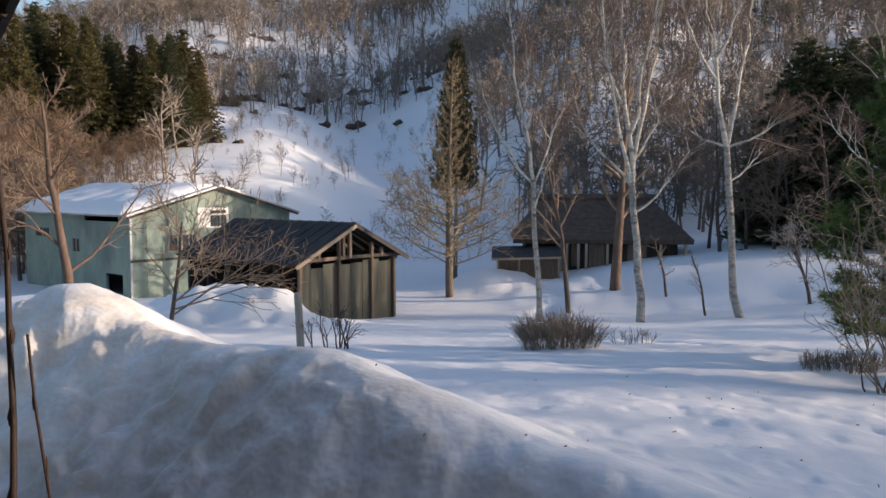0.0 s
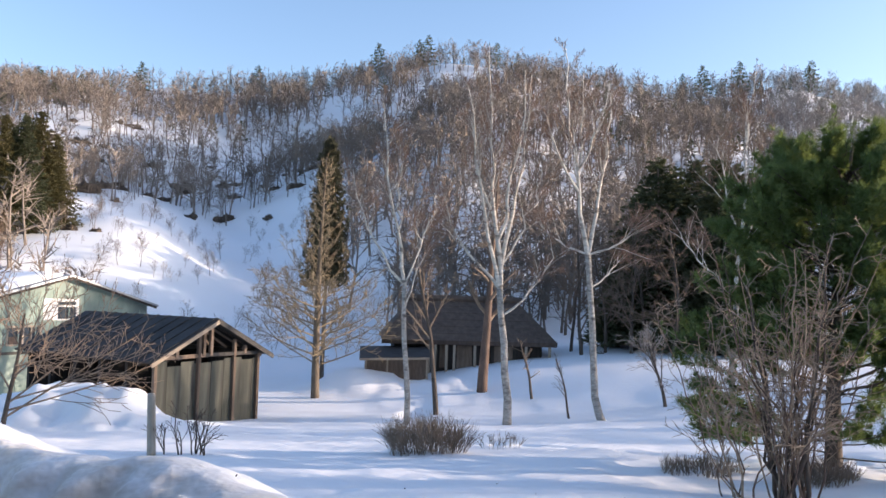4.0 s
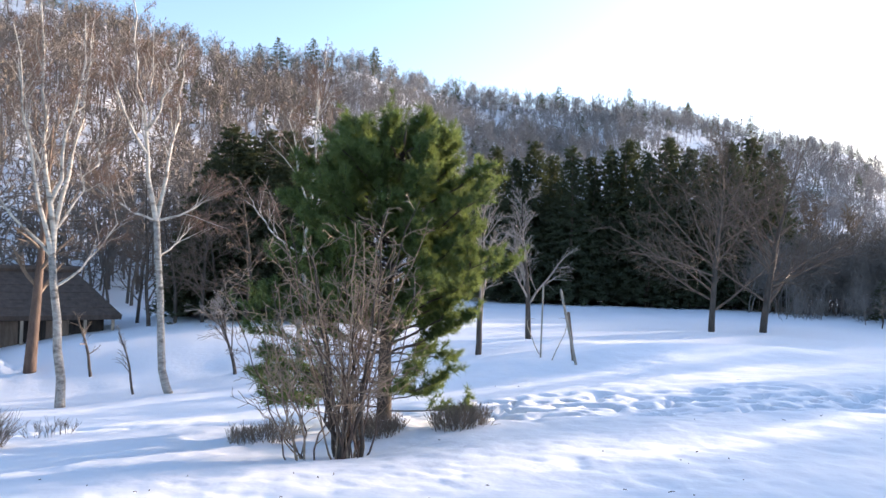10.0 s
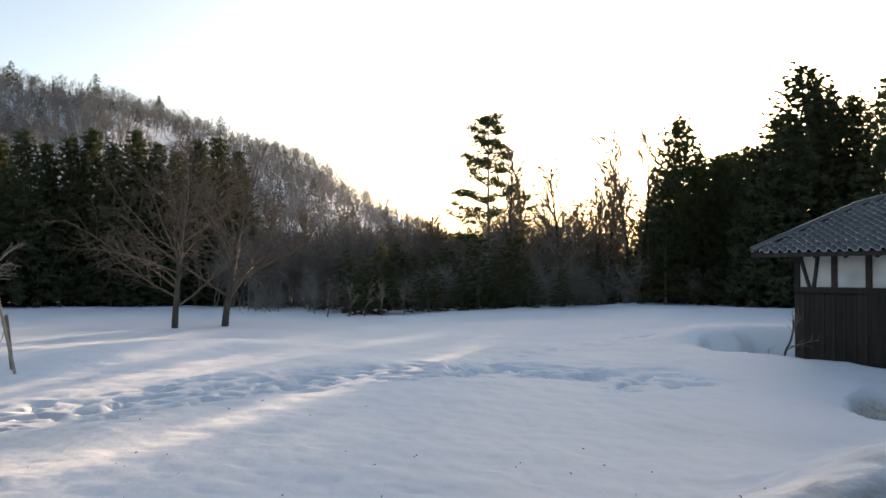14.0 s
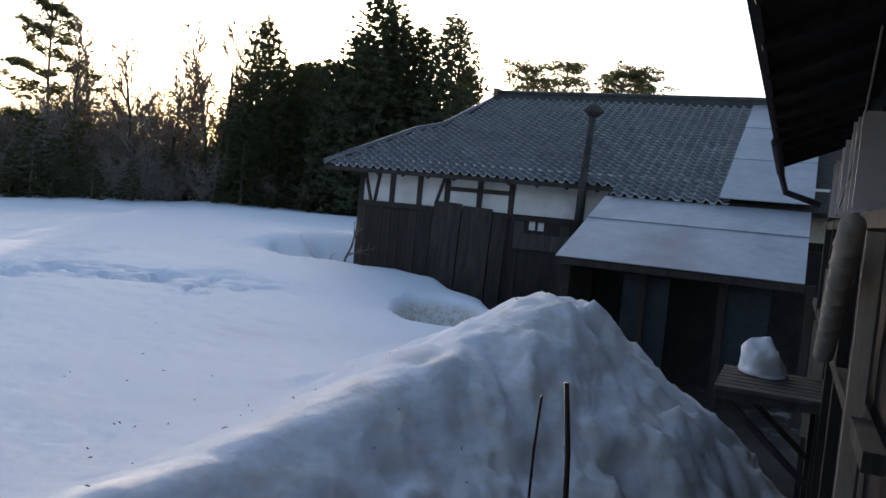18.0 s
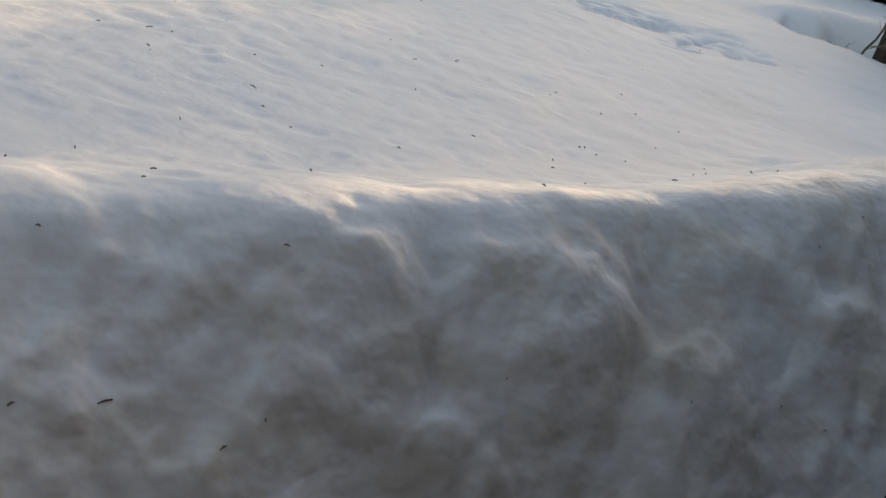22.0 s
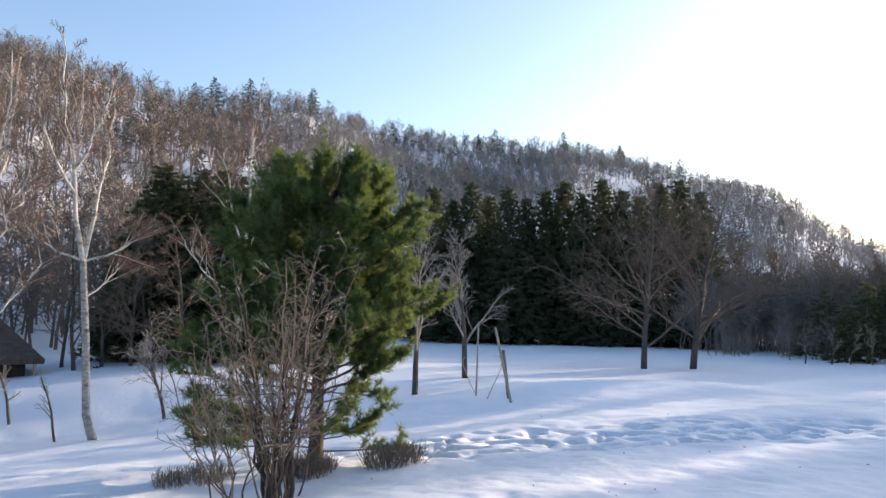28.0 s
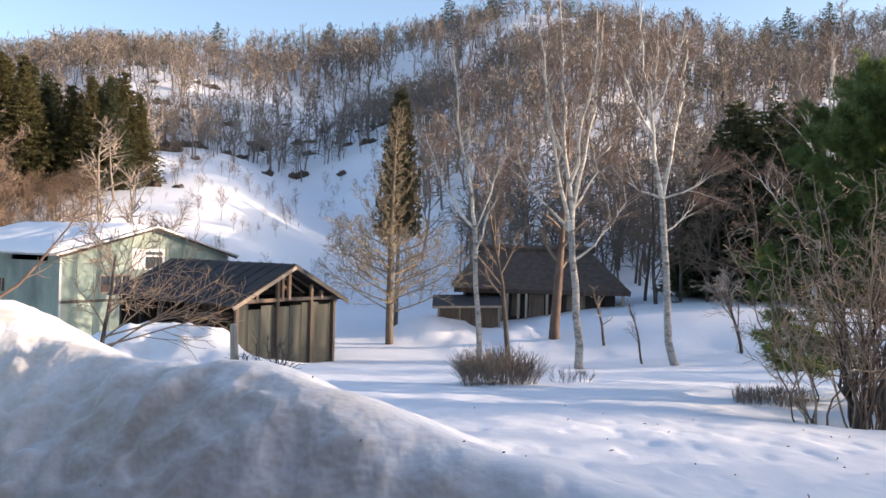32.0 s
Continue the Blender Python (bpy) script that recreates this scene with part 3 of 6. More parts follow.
def build_ground():
    az = np.concatenate([np.arange(-58, 150, 0.4), np.arange(150, 302, 4.0)])
    rr = np.concatenate([[0.02], np.geomspace(0.8, 2.0, 16)[:-1], np.geomspace(2.0, 34, 400)[:-1], np.geomspace(34, 1490, 140)])
    rr = rr[rr < 1500]
    A, Rr = np.meshgrid(np.radians(az), rr)
    X, Y = np.sin(A) * Rr, np.cos(A) * Rr
    Z = ground(X, Y)
    na, nr = len(az), len(rr)
    verts = np.stack([X, Y, Z], -1).reshape(-1, 3)
    i, j = np.meshgrid(np.arange(nr - 1), np.arange(na), indexing="ij")
    j2 = (j + 1) % na
    q = np.stack([i * na + j, (i + 1) * na + j, (i + 1) * na + j2, i * na + j2], -1).reshape(-1, 4)[:, ::-1]
    me = bpy.data.meshes.new("ground")
    me.vertices.add(len(verts))
    me.vertices.foreach_set("co", verts.ravel())
    me.loops.add(q.size)
    me.loops.foreach_set("vertex_index", q.ravel().astype(np.int32))
    me.polygons.add(len(q))
    me.polygons.foreach_set("loop_start", np.arange(0, q.size, 4, dtype=np.int32))
    me.polygons.foreach_set("use_smooth", np.ones(len(q), bool))
    me.update(calc_edges=True)
    me.materials.append(M_SNOW)
    return tagged(new("ground", me), "deep granular spring snow over yard, field and hillside", "snow", kind="structure")


build_ground()


# ---------------------------------------------------------------- trees


TWIG_MIN = [0.004]               # thinnest twig, in metres; coarser for trees far off


def limb(rng, start, direction, length, r0, r1, wobble, n=5, droop=0.0):
    """A crooked tapering line: its points and radii."""
    pts, rad, d, p = [start.copy()], [r0], direction.normalized(), start.copy()
    for i in range(1, n + 1):
        d = (d + Vector((rng.gauss(0, wobble), rng.gauss(0, wobble), rng.gauss(0, wobble) - droop))).normalized()
        p = p + d * (length / n)
        pts.append(p.copy())
        rad.append(r0 + (r1 - r0) * i / n)
    return pts, rad


def along(pts, t):
    f = t * (len(pts) - 1)
    i = min(int(f), len(pts) - 2)
    return pts[i].lerp(pts[i + 1], f - i), (pts[i + 1] - pts[i]).normalized()


def side_way(rng, d, angle, up=0.0):
    """A direction that leaves d by an angle, to a random side, pulled upwards."""
    o = d.orthogonal().normalized()
    o.rotate(Matrix.Rotation(rng.uniform(0, 2 * math.pi), 3, d))
    v = d * math.cos(angle) + o * math.sin(angle)
    return (v + Vector((0, 0, up))).normalized()


def sprout(rng, parent, level, spec, out):
    """Grows the next order of branches on a limb; out[level] gathers (points, radii)."""
    if level >= len(spec):
        return
    n, lo, hi, length, angle, wobble, up, thin = spec[level]
    pts, rad = parent
    whole = sum((b - a).length for a, b in zip(pts[:-1], pts[1:]))
    for i in range(n):
        t = lo + (hi - lo) * (i + rng.random()) / n
        p, d = along(pts, t)
        r = max(TWIG_MIN[0], (rad[0] + (rad[-1] - rad[0]) * t) * thin)
        ln = length * (1.15 - 0.75 * t) * rng.uniform(0.7, 1.3) * (whole if length < 1.5 and level else 1.0)
        b = limb(rng, p, side_way(rng, d, radians(angle * rng.uniform(0.7, 1.3)), up), ln, r, max(TWIG_MIN[0] * 0.7, r * 0.3), wobble, 4 if level < 2 else 3)
        out[level].append(b)
        sprout(rng, b, level + 1, spec, out)


def bare_tree(name, place, trunk, spec, mats, label, category="tree", seed=1, group="", sides=(9, 5, 3, 3), stems=None, m=None, split=True, foot=(0, 0)):
    """A leafless tree: one or more stems, limbs, and a crown of twigs; parts trunk, limbs, crown."""
    rng = random.Random(seed)
    h, r0, r1, lean, wob = trunk
    e = thing(name, m or Matrix.Translation(place), label, category, group)
    tg, orders = Geo(), [[] for _ in spec]
    for k in range(stems or 1):
        way = Vector((lean[0], lean[1], 1)) if not stems else Vector((rng.gauss(0, 0.15) + lean[0], rng.gauss(0, 0.17) + lean[1], 1))
        start = Vector((0, 0, -0.25)) if not stems else Vector((rng.gauss(0, 0.28), rng.gauss(0, 0.18), -0.2))
        hh = h * (1 if not stems else rng.uniform(0.6, 1.05))
        t = limb(rng, start, way, hh, r0 * (1 if not stems else rng.uniform(0.6, 1.2)), r1, wob, 10)
        if foot != (0, 0):               # a foot that curves out of the snow
            t[0][0] += Vector((foot[0], foot[1], 0))
            t[0].insert(1, t[0][0].lerp(t[0][1], 0.45) + Vector((-foot[0] * 0.25, 0, 0)))
            t[1].insert(1, t[1][0] * 0.97)
        tg.tube(*t, sides[0])
        sprout(rng, t, 0, spec, orders)
    tg.part("trunk", mats[0], e, smooth=True)
    cg = Geo()
    for lev, bs in enumerate(orders):
        for b in bs:
            if lev < 1 and split:
                Geo().tube(*b, sides[1], False).part("limb", mats[1], e, smooth=True)
            else:
                cg.tube(*b, sides[min(lev + 1, 3)], False)
    if cg.v:
        cg.part("crown", mats[2], e)
    return e


def spray(g, rng, p, out, size, n, flat=0.5, width=0.12):
    """A tuft of narrow pointed leaves round a point."""
    for _ in range(n):
        v = Vector((rng.gauss(0, 1), rng.gauss(0, 1), rng.gauss(0, flat))).normalized() * size * rng.uniform(0.6, 1.1) + out * size * 0.5
        s = v.orthogonal().normalized() * size * width
        s.rotate(Matrix.Rotation(rng.uniform(0, 6.28), 3, v.normalized()))
        o = len(g.v)
        g.v += [tuple(p - s), tuple(p + s), tuple(p + v)]
        g.f.append((o, o + 1, o + 2))


def cedar_mesh(seed, h=16.0, width=2.4, dense=1.0, power=0.74, low=0.03):
    """Tall pointed cedar: trunk and a close crown of upturned sprays down to near the ground."""
    rng = random.Random(seed)
    trunk = Geo().tube(*limb(rng, Vector((0, 0, -0.3)), Vector((0, 0, 1)), h * 0.97, 0.22, 0.03, 0.008, 8), 7)
    crown = Geo()
    n = int(330 * dense)
    fine = min(1.0, dense)
    for i in range(n):
        t = low + (1 - low) * (i + rng.random()) / n
        z = h * t
        a = i * 2.399 + rng.uniform(-0.4, 0.4)
        lobe = 1 + 0.10 * math.sin(3 * a + seed) * math.sin(9 * t + seed)
        reach = width * (1 - t) ** power * rng.uniform(0.86, 1.0) * lobe + 0.04
        out = Vector((math.cos(a), math.sin(a), 0))
        m = 2 + int(reach * 2.2)
        for k in range(m):
            f = 0.15 + 0.85 * (k + 0.5) / m
            p = out * reach * f + Vector((rng.gauss(0, 0.18), rng.gauss(0, 0.18), z - 0.10 * reach * f * f + rng.gauss(0, 0.2)))
            spray(crown, rng, p, out * 0.4 + Vector((0, 0, 0.55)), (0.32 if fine > 0.5 else 0.58) * (1.1 - 0.3 * t), 16 if fine > 0.5 else 8, 0.8, 0.21 if fine > 0.5 else 0.27)
    return trunk.mesh(M_BARK, True), crown.mesh(M_CEDAR)


M_CYPRESS = material("cypress_foliage", (0.042, 0.042, 0.024), (0.088, 0.080, 0.044), 0.8, 0.85, 0, random_amount=0.2)
CEDARS = [cedar_mesh(s, 16, w, d, p) for s, w, d, p in ((11, 3.2, 1.1, 0.64), (12, 3.5, 1.1, 0.70), (13, 3.0, 1.05, 0.62), (14, 3.6, 1.25, 0.44), (15, 3.8, 1.25, 0.5))]
CEDARS.append(cedar_mesh(17, 16, 2.9, 1.7, 0.5, 0.40))          # a crown that starts high
CEDARS += [cedar_mesh(q, 16, w, 1.15, p) for q, w, p in ((18, 3.3, 0.92), (19, 3.0, 0.86), (20, 3.5, 0.98))]          # pointed cones
FAR_CEDAR = cedar_mesh(16, 16, 4.2, 0.16, 0.55)


def cedar(x, y, h, kind=0, wide=1.0, label="tall dark green cedar in a dense row", group="cedar wood", foliage=None):
    turn = (x * 37 + y * 91) % 360
    z = gz(x, y)
    e = thing("cedar_tree", Matrix.LocRotScale((x, y, z), Euler((0, 0, radians(turn))), (wide * h / 16, wide * h / 16, h / 16)), label, "tree", group)
    pair = FAR_CEDAR if kind < 0 else CEDARS[kind]
    link("trunk", pair[0], e)
    crown = link("crown", pair[1], e)
    if foliage:                          # the same crown in another green
        crown.material_slots[0].link = 'OBJECT'
        crown.material_slots[0].material = foliage
    return e


def far_tree(seed, h=9.0, wide=1.0, limbs=10, twigs=8):
    """A far leafless tree for the woods: a plain stem and a close fan of twigs; verts and faces only."""
    rng = random.Random(seed)
    g = Geo()
    t = limb(rng, Vector((0, 0, -0.5)), Vector((rng.gauss(0, 0.09), rng.gauss(0, 0.09), 1)), h * 0.80, 0.13 * (0.4 + 0.6 * wide), 0.04 * wide, 0.08, 4)
    g.tube(*t, 3, False)
    orders = [[], [], []]
    sprout(rng, t, 0, [(limbs, 0.30, 1.0, h * 0.44, 52, 0.14, 0.22, 0.5), (twigs, 0.2, 1.0, 0.62, 50, 0.16, 0.14, 0.6)], orders)
    thin = [(b, 0.060 * wide) for b in orders[0]] + [(b, 0.050 * wide) for b in orders[1]]
    for (pts, rad), w in thin:
        p0, p1 = pts[0], pts[-1]
        s = (p1 - p0).orthogonal().normalized() * w
        s.rotate(Matrix.Rotation(rng.uniform(0, 6.28), 3, (p1 - p0).normalized()))
        o = len(g.v)
        g.v += [tuple(p0 - s), tuple(p0 + s), tuple(p1)]
        g.f.append((o, o + 1, o + 2))
    return np.array(g.v), g.f


def join_copies(name, kinds, places, mat, label, category):
    """One mesh of many far plants: places holds (kind, x, y, z, size, turn)."""
    allv, alli, alls, off = [], [], [], 0
    flat = [(v, np.array([i for q in f for i in q]), np.array([len(q) for q in f])) for v, f in kinds]
    for k, x, y, z, s, a in places:
        v, ii, ls = flat[k]
        c, n = math.cos(a), math.sin(a)
        w = np.stack([(v[:, 0] * c - v[:, 1] * n) * s + x, (v[:, 0] * n + v[:, 1] * c) * s + y, v[:, 2] * s + z], 1)
        allv.append(w)
        alli.append(ii + off)
        alls.append(ls)
        off += len(v)
    vv, ii, ls = np.concatenate(allv), np.concatenate(alli), np.concatenate(alls)
    me = bpy.data.meshes.new(name)
    me.vertices.add(len(vv))
    me.vertices.foreach_set("co", vv.ravel())
    me.loops.add(len(ii))
    me.loops.foreach_set("vertex_index", ii.astype(np.int32))
    me.polygons.add(len(ls))
    me.polygons.foreach_set("loop_start", np.concatenate([[0], np.cumsum(ls)[:-1]]).astype(np.int32))
    me.update(calc_edges=True)
    me.materials.append(mat)
    return tagged(new(name, me), label, category, kind="stuff")


SKYLINE = []


def place_wood(n, az0, az1, seed, keep, lo=0.65, hi=1.25):
    """Scatters tree places over the hill; keep(az, s) gives the density, with s from 0 at the foot to 1 at the crest."""
    rg, out, tries = random.Random(seed), [], 0
    while len(out) < n and tries < n * 12:
        tries += 1
        az = rg.uniform(az0, az1)
        foot, far = np.interp(az, HILL_AZ, HILL_FOOT), np.interp(az, HILL_AZ, HILL_FAR)
        s = rg.random() ** 0.95
        d = foot + (far * 1.04 - foot) * s
        x, y = math.sin(radians(az)) * d, math.cos(radians(az)) * d
        clump = 0.80 + 0.60 * float(vnoise(np.array(x / 17), np.array(y / 17), 71)) + 0.35 * float(vnoise(np.array(x / 6.5), np.array(y / 6.5), 72))
        if rg.random() < keep(az, s) * clump:
            out.append((rg.randrange(7), x, y, 0.0, rg.uniform(lo, hi) * (0.9 if s > 0.9 else 1.0), rg.uniform(0, 6.28)))
    zz = ground(np.array([p[1] for p in out]), np.array([p[2] for p in out]), False)
    return [(k, x, y, z, sz, a) for (k, x, y, _, sz, a), z in zip(out, zz)]


def ramp01(a, b, v):
    t = min(1.0, max(0.0, (v - a) / (b - a)))
    return t * t * (3 - 2 * t)


def wood_density(az, s):
    if az < 1.5:                       # the open snowy slope between the woods
        gap = ramp01(-21, -14, az) * ramp01(1.5, -2.0, az)
        d = 1 - gap * ramp01(0.52, 0.30, s)
        return d * (0.06 if s < 0.30 else 1.0)
    return 0.3 if az < 5 and s < 0.15 else 1.0


FAR_KINDS = [far_tree(q, 7.6) for q in range(40, 47)]
FINE_KINDS = [far_tree(q, 7.6, 0.42, 15, 14) for q in range(50, 57)]      # for trees nearer by
WOOD = place_wood(6900, -46, 79, 5, wood_density, 0.55, 1.45)
SPLIT = math.tan(radians(31))            # the nearer brown hill ends here; the one beyond is greyed to paint haze
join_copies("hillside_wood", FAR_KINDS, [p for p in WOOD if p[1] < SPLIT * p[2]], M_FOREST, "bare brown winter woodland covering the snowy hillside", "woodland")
join_copies("far_hillside_wood", FAR_KINDS, [p for p in WOOD if p[1] >= SPLIT * p[2]] + place_wood(1300, 31, 68, 15, lambda az, s: 1.0 if s > 0.35 else 0.1), M_FOREST_HAZE, "bare winter woodland on the farther hillside, haze painted into its grey", "woodland")
join_copies("slope_scrub", FINE_KINDS, place_wood(560, -30, 3, 6, lambda az, s: 1.0 if s < 0.5 else 0.1, 0.08, 0.5), M_BARK, "low dark scrub scattered over the snowy slope", "scrub")


def far_evergreen(seed):
    """A small far evergreen: ragged tiers round a stem."""
    rg = random.Random(seed)
    g = Geo()
    for i in range(26):
        t = (i + 0.5) / 26
        a = i * 2.4
        out = Vector((math.cos(a), math.sin(a), 0))
        spray(g, rg, out * 0.9 * (1 - t) ** 0.6 + Vector((0, 0, 0.3 + 4.2 * t)), out * 0.6, 0.75 * (1.15 - 0.6 * t), 5, 0.5, 0.3)
    return np.array(g.v), g.f


ever = place_wood(330, 18, 68, 25, lambda az, s: 1.0 if s > 0.4 else 0.0, 0.6, 1.3) + place_wood(90, -45, 20, 26, lambda az, s: 0.3 if s > 0.6 else 0.0, 0.6, 1.2)
join_copies("hillside_evergreens", [far_evergreen(q) for q in range(7)], ever, M_CEDAR, "small dark evergreens scattered through the hillside wood", "woodland")
rg_edge, edge_places = random.Random(23), []
for k_ in range(1250):
    a_, d_ = (rg_edge.uniform(60, 80), rg_edge.uniform(74, 112)) if k_ % 3 else (rg_edge.uniform(78, 109), rg_edge.uniform(70, 118))
    q_ = bearing(a_, d_)
    edge_places.append((rg_edge.randrange(7), q_.x, q_.y, gz(q_.x, q_.y), rg_edge.uniform(0.6, 1.2) * (1.12 if a_ < 79 else 1.30), rg_edge.uniform(0, 6.28)))
for k_ in range(760):
    q_ = bearing(rg_edge.uniform(62, 108) if k_ % 2 else rg_edge.uniform(74, 95), rg_edge.uniform(64, 84))
    edge_places.append((rg_edge.randrange(7), q_.x, q_.y, gz(q_.x, q_.y) - 0.6, rg_edge.uniform(0.28, 0.72), rg_edge.uniform(0, 6.28)))
join_copies("field_edge_wood", FINE_KINDS, edge_places, M_FOREST, "bare brown undergrowth and trees beyond the field", "woodland")
thick_places = []
for k_ in range(420):
    a_, d_ = rg_edge.uniform(-38, -21), rg_edge.uniform(60, 82)
    q_ = bearing(a_, d_)
    thick_places.append((rg_edge.randrange(7), q_.x, q_.y, gz(q_.x, q_.y), rg_edge.uniform(0.6, 1.15) * (1.0 if a_ < -26.5 else 0.55), rg_edge.uniform(0, 6.28)))
join_copies("terrace_thicket", FINE_KINDS, thick_places, M_THICKET, "dense reddish-brown leafless thicket below the terrace", "woodland")
# evergreen crowns along the skyline
for az, size in ((-19.5, 4.5), (-13.2, 5.5), (-5.4, 5), (3.2, 6.5), (-27, 5), (29, 6), (33.5, 6), (47, 6), (52, 6.5), (56, 6)):
    foot_d = float(np.interp(az, HILL_AZ, HILL_FAR)) * 0.985
    q = bearing(az, foot_d)
    SKYLINE.append((q.x, q.y, size))

rg_sky = random.Random(3)
for _ in range(20):
    az = rg_sky.uniform(24, 64) if rg_sky.random() < 0.6 else rg_sky.uniform(-45, 14)
    q = bearing(az, float(np.interp(az, HILL_AZ, HILL_FAR)) * rg_sky.uniform(0.95, 1.0))
    SKYLINE.append((q.x, q.y, rg_sky.uniform(3.2, 6)))
# birches of the yard
TWIG_MIN[0] = 0.0095



def on_ground(x, y, dz=0.0):
    return Vector((x, y, gz(x, y) + dz))


def bowed(rng, a, b, bulge, r0, r1, wob, n=8):
    """A stem from a to b that leaves outwards and then turns upwards."""
    pts, rad = [], []
    for i in range(n + 1):
        t = i / n
        side = t + bulge * t * (1 - t)
        p = Vector((a.x + (b.x - a.x) * side, a.y + (b.y - a.y) * side, a.z + (b.z - a.z) * t))
        if 0 < i < n:
            p += Vector((rng.gauss(0, wob), rng.gauss(0, wob), 0))
        pts.append(p)
        rad.append(r0 + (r1 - r0) * t ** 0.8)
    return pts, rad


BIRCH_STEM = [(9, 0.30, 0.98, 1.75, 32, 0.15, 0.30, 0.50), (8, 0.25, 1.0, 0.50, 36, 0.14, 0.10, 0.5), (7, 0.2, 1.0, 0.60, 40, 0.17, -0.05, 0.6)]


def birch(x, y, r, fork, top, stems, seed, label, foot=(0, 0)):
    """A many-stemmed birch: a trunk up to the fork, the leading stem, and further stems (height of leaving, x, y and z of the tip, thickness)."""
    rng = random.Random(seed)
    e = thing("birch_tree", Matrix.Translation(on_ground(x, y)), label, "birch", "birches in the yard")
    low = [Vector((foot[0], foot[1], -0.3)), Vector((foot[0] * 0.35, 0, 0.28)), Vector((-foot[0] * 0.12, 0, 0.9))]
    low += [Vector((fork[0] * t + rng.gauss(0, 0.035), rng.gauss(0, 0.03), 0.9 + (fork[1] - 0.9) * t)) for t in (0.25, 0.5, 0.75, 1.0)]
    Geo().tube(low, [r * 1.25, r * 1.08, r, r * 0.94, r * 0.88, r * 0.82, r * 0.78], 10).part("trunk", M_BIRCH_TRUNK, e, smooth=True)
    lead = bowed(rng, low[-1] - Vector((0, 0, 0.05)), Vector(top), 0.25, r * 0.74, 0.016, 0.07, 10)
    grown = [lead]
    spine = low + lead[0][1:]
    for z0, tx, ty, tz, th in stems:
        k = min(range(len(spine)), key=lambda i: abs(spine[i].z - z0))
        grown.append(bowed(rng, spine[k], Vector((tx, ty, tz)), rng.uniform(0.5, 1.0), r * th, 0.014, 0.06, 8))
    crown = Geo()
    for st in grown:
        Geo().tube(*st, 7, False).part("limb", M_BIRCH, e, smooth=True)
        orders = [[], [], []]
        sprout(rng, st, 0, BIRCH_STEM, orders)
        for b in orders[0]:
            Geo().tube(*b, 4, False).part("branch", M_BIRCH, e, smooth=True)
        for b in orders[1] + orders[2]:
            crown.tube(*b, 3, False)
    crown.part("crown", M_BIRCH_TWIG, e)
    return e


TWIG_MIN[0] = 0.0062
birch(2.8, 27.9, 0.105, (-0.30, 4.9), (-1.2, 0.2, 11.4), [(4.6, -2.2, 0.3, 9.0, 0.55), (5.1, 0.75, -0.4, 8.4, 0.4), (6.5, -0.5, 0.8, 10.2, 0.4), (4.2, 0.5, 0.9, 7.0, 0.35)], 3, "slender leaning white birch with bare twigs")
birch(6.5, 28.2, 0.15, (-0.45, 4.9), (-1.0, 0.3, 14.0), [(4.9, -1.9, -0.5, 12.2, 0.6), (5.4, 0.75, 0.5, 13.4, 0.62), (4.5, -2.5, 0.6, 8.4, 0.42), (6.8, 0.1, -0.9, 12.8, 0.5), (4.3, 1.4, -0.4, 6.4, 0.34), (7.6, -1.5, 0.9, 11.6, 0.4), (6.2, 1.3, 0.8, 9.6, 0.34)], 5, "tall many-limbed white birch, bare in late winter")
birch(9.95, 28.5, 0.14, (-0.45, 6.2), (-1.5, 0.1, 14.2), [(6.0, 0.45, 0.3, 12.4, 0.64), (5.8, -2.3, 0.2, 7.4, 0.36), (5.9, 1.35, -0.3, 7.2, 0.34), (8.6, -2.3, -0.4, 11.4, 0.45), (8.2, -0.5, 0.8, 13.4, 0.5), (4.6, 0.9, 0.4, 6.2, 0.3), (9.0, 0.0, -0.8, 12.6, 0.42)], 8, "tall white birch with a crooked foot and forked stem", (0.36, 0))
birch(14.3, 26.5, 0.11, (0.1, 4.6), (0.75, 0, 12.6), [(4.4, -1.9, 0.3, 6.6, 0.42), (6.4, -0.4, 0.4, 10.2, 0.45), (7.2, 1.5, -0.3, 9.8, 0.4), (5.4, 1.2, 0.6, 8.0, 0.36), (8.4, 0.2, -0.5, 11.4, 0.4)], 9, "pale birch standing behind the green pine")
TWIG_MIN[0] = 0.0085

SMALL = [(13, 0.30, 1.0, 2.4, 45, 0.10, 0.2, 0.55), (7, 0.25, 1.0, 0.5, 40, 0.12, 0.1, 0.55), (5, 0.2, 1.0, 0.5, 40, 0.12, 0.05, 0.5)]
WIDE = [(16, 0.12, 1.0, 3.6, 62, 0.10, 0.12, 0.5), (8, 0.2, 1.0, 0.5, 42, 0.12, 0.1, 0.55), (5, 0.2, 1.0, 0.5, 40, 0.12, 0.05, 0.5)]
FRUIT = [(15, 0.26, 0.98, 2.7, 40, 0.13, 0.28, 0.5), (9, 0.2, 1.0, 0.5, 40, 0.14, 0.15, 0.55), (7, 0.2, 1.0, 0.5, 40, 0.14, 0.08, 0.6)]
BROAD = [(26, 0.13, 0.98, 6.2, 52, 0.12, 0.10, 0.42), (11, 0.15, 1.0, 0.42, 42, 0.14, 0.08, 0.5), (8, 0.2, 1.0, 0.5, 42, 0.15, 0.0, 0.6)]
RUSSET_CROWN = [(15, 0.15, 1.0, 2.8, 56, 0.14, 0.12, 0.5), (9, 0.2, 1.0, 0.5, 44, 0.15, 0.06, 0.55), (7, 0.2, 1.0, 0.5, 42, 0.16, 0.0, 0.6)]
SAPLING = [(8, 0.35, 1.0, 0.9, 45, 0.10, 0.2, 0.6), (4, 0.25, 1.0, 0.5, 40, 0.12, 0.1, 0.55)]


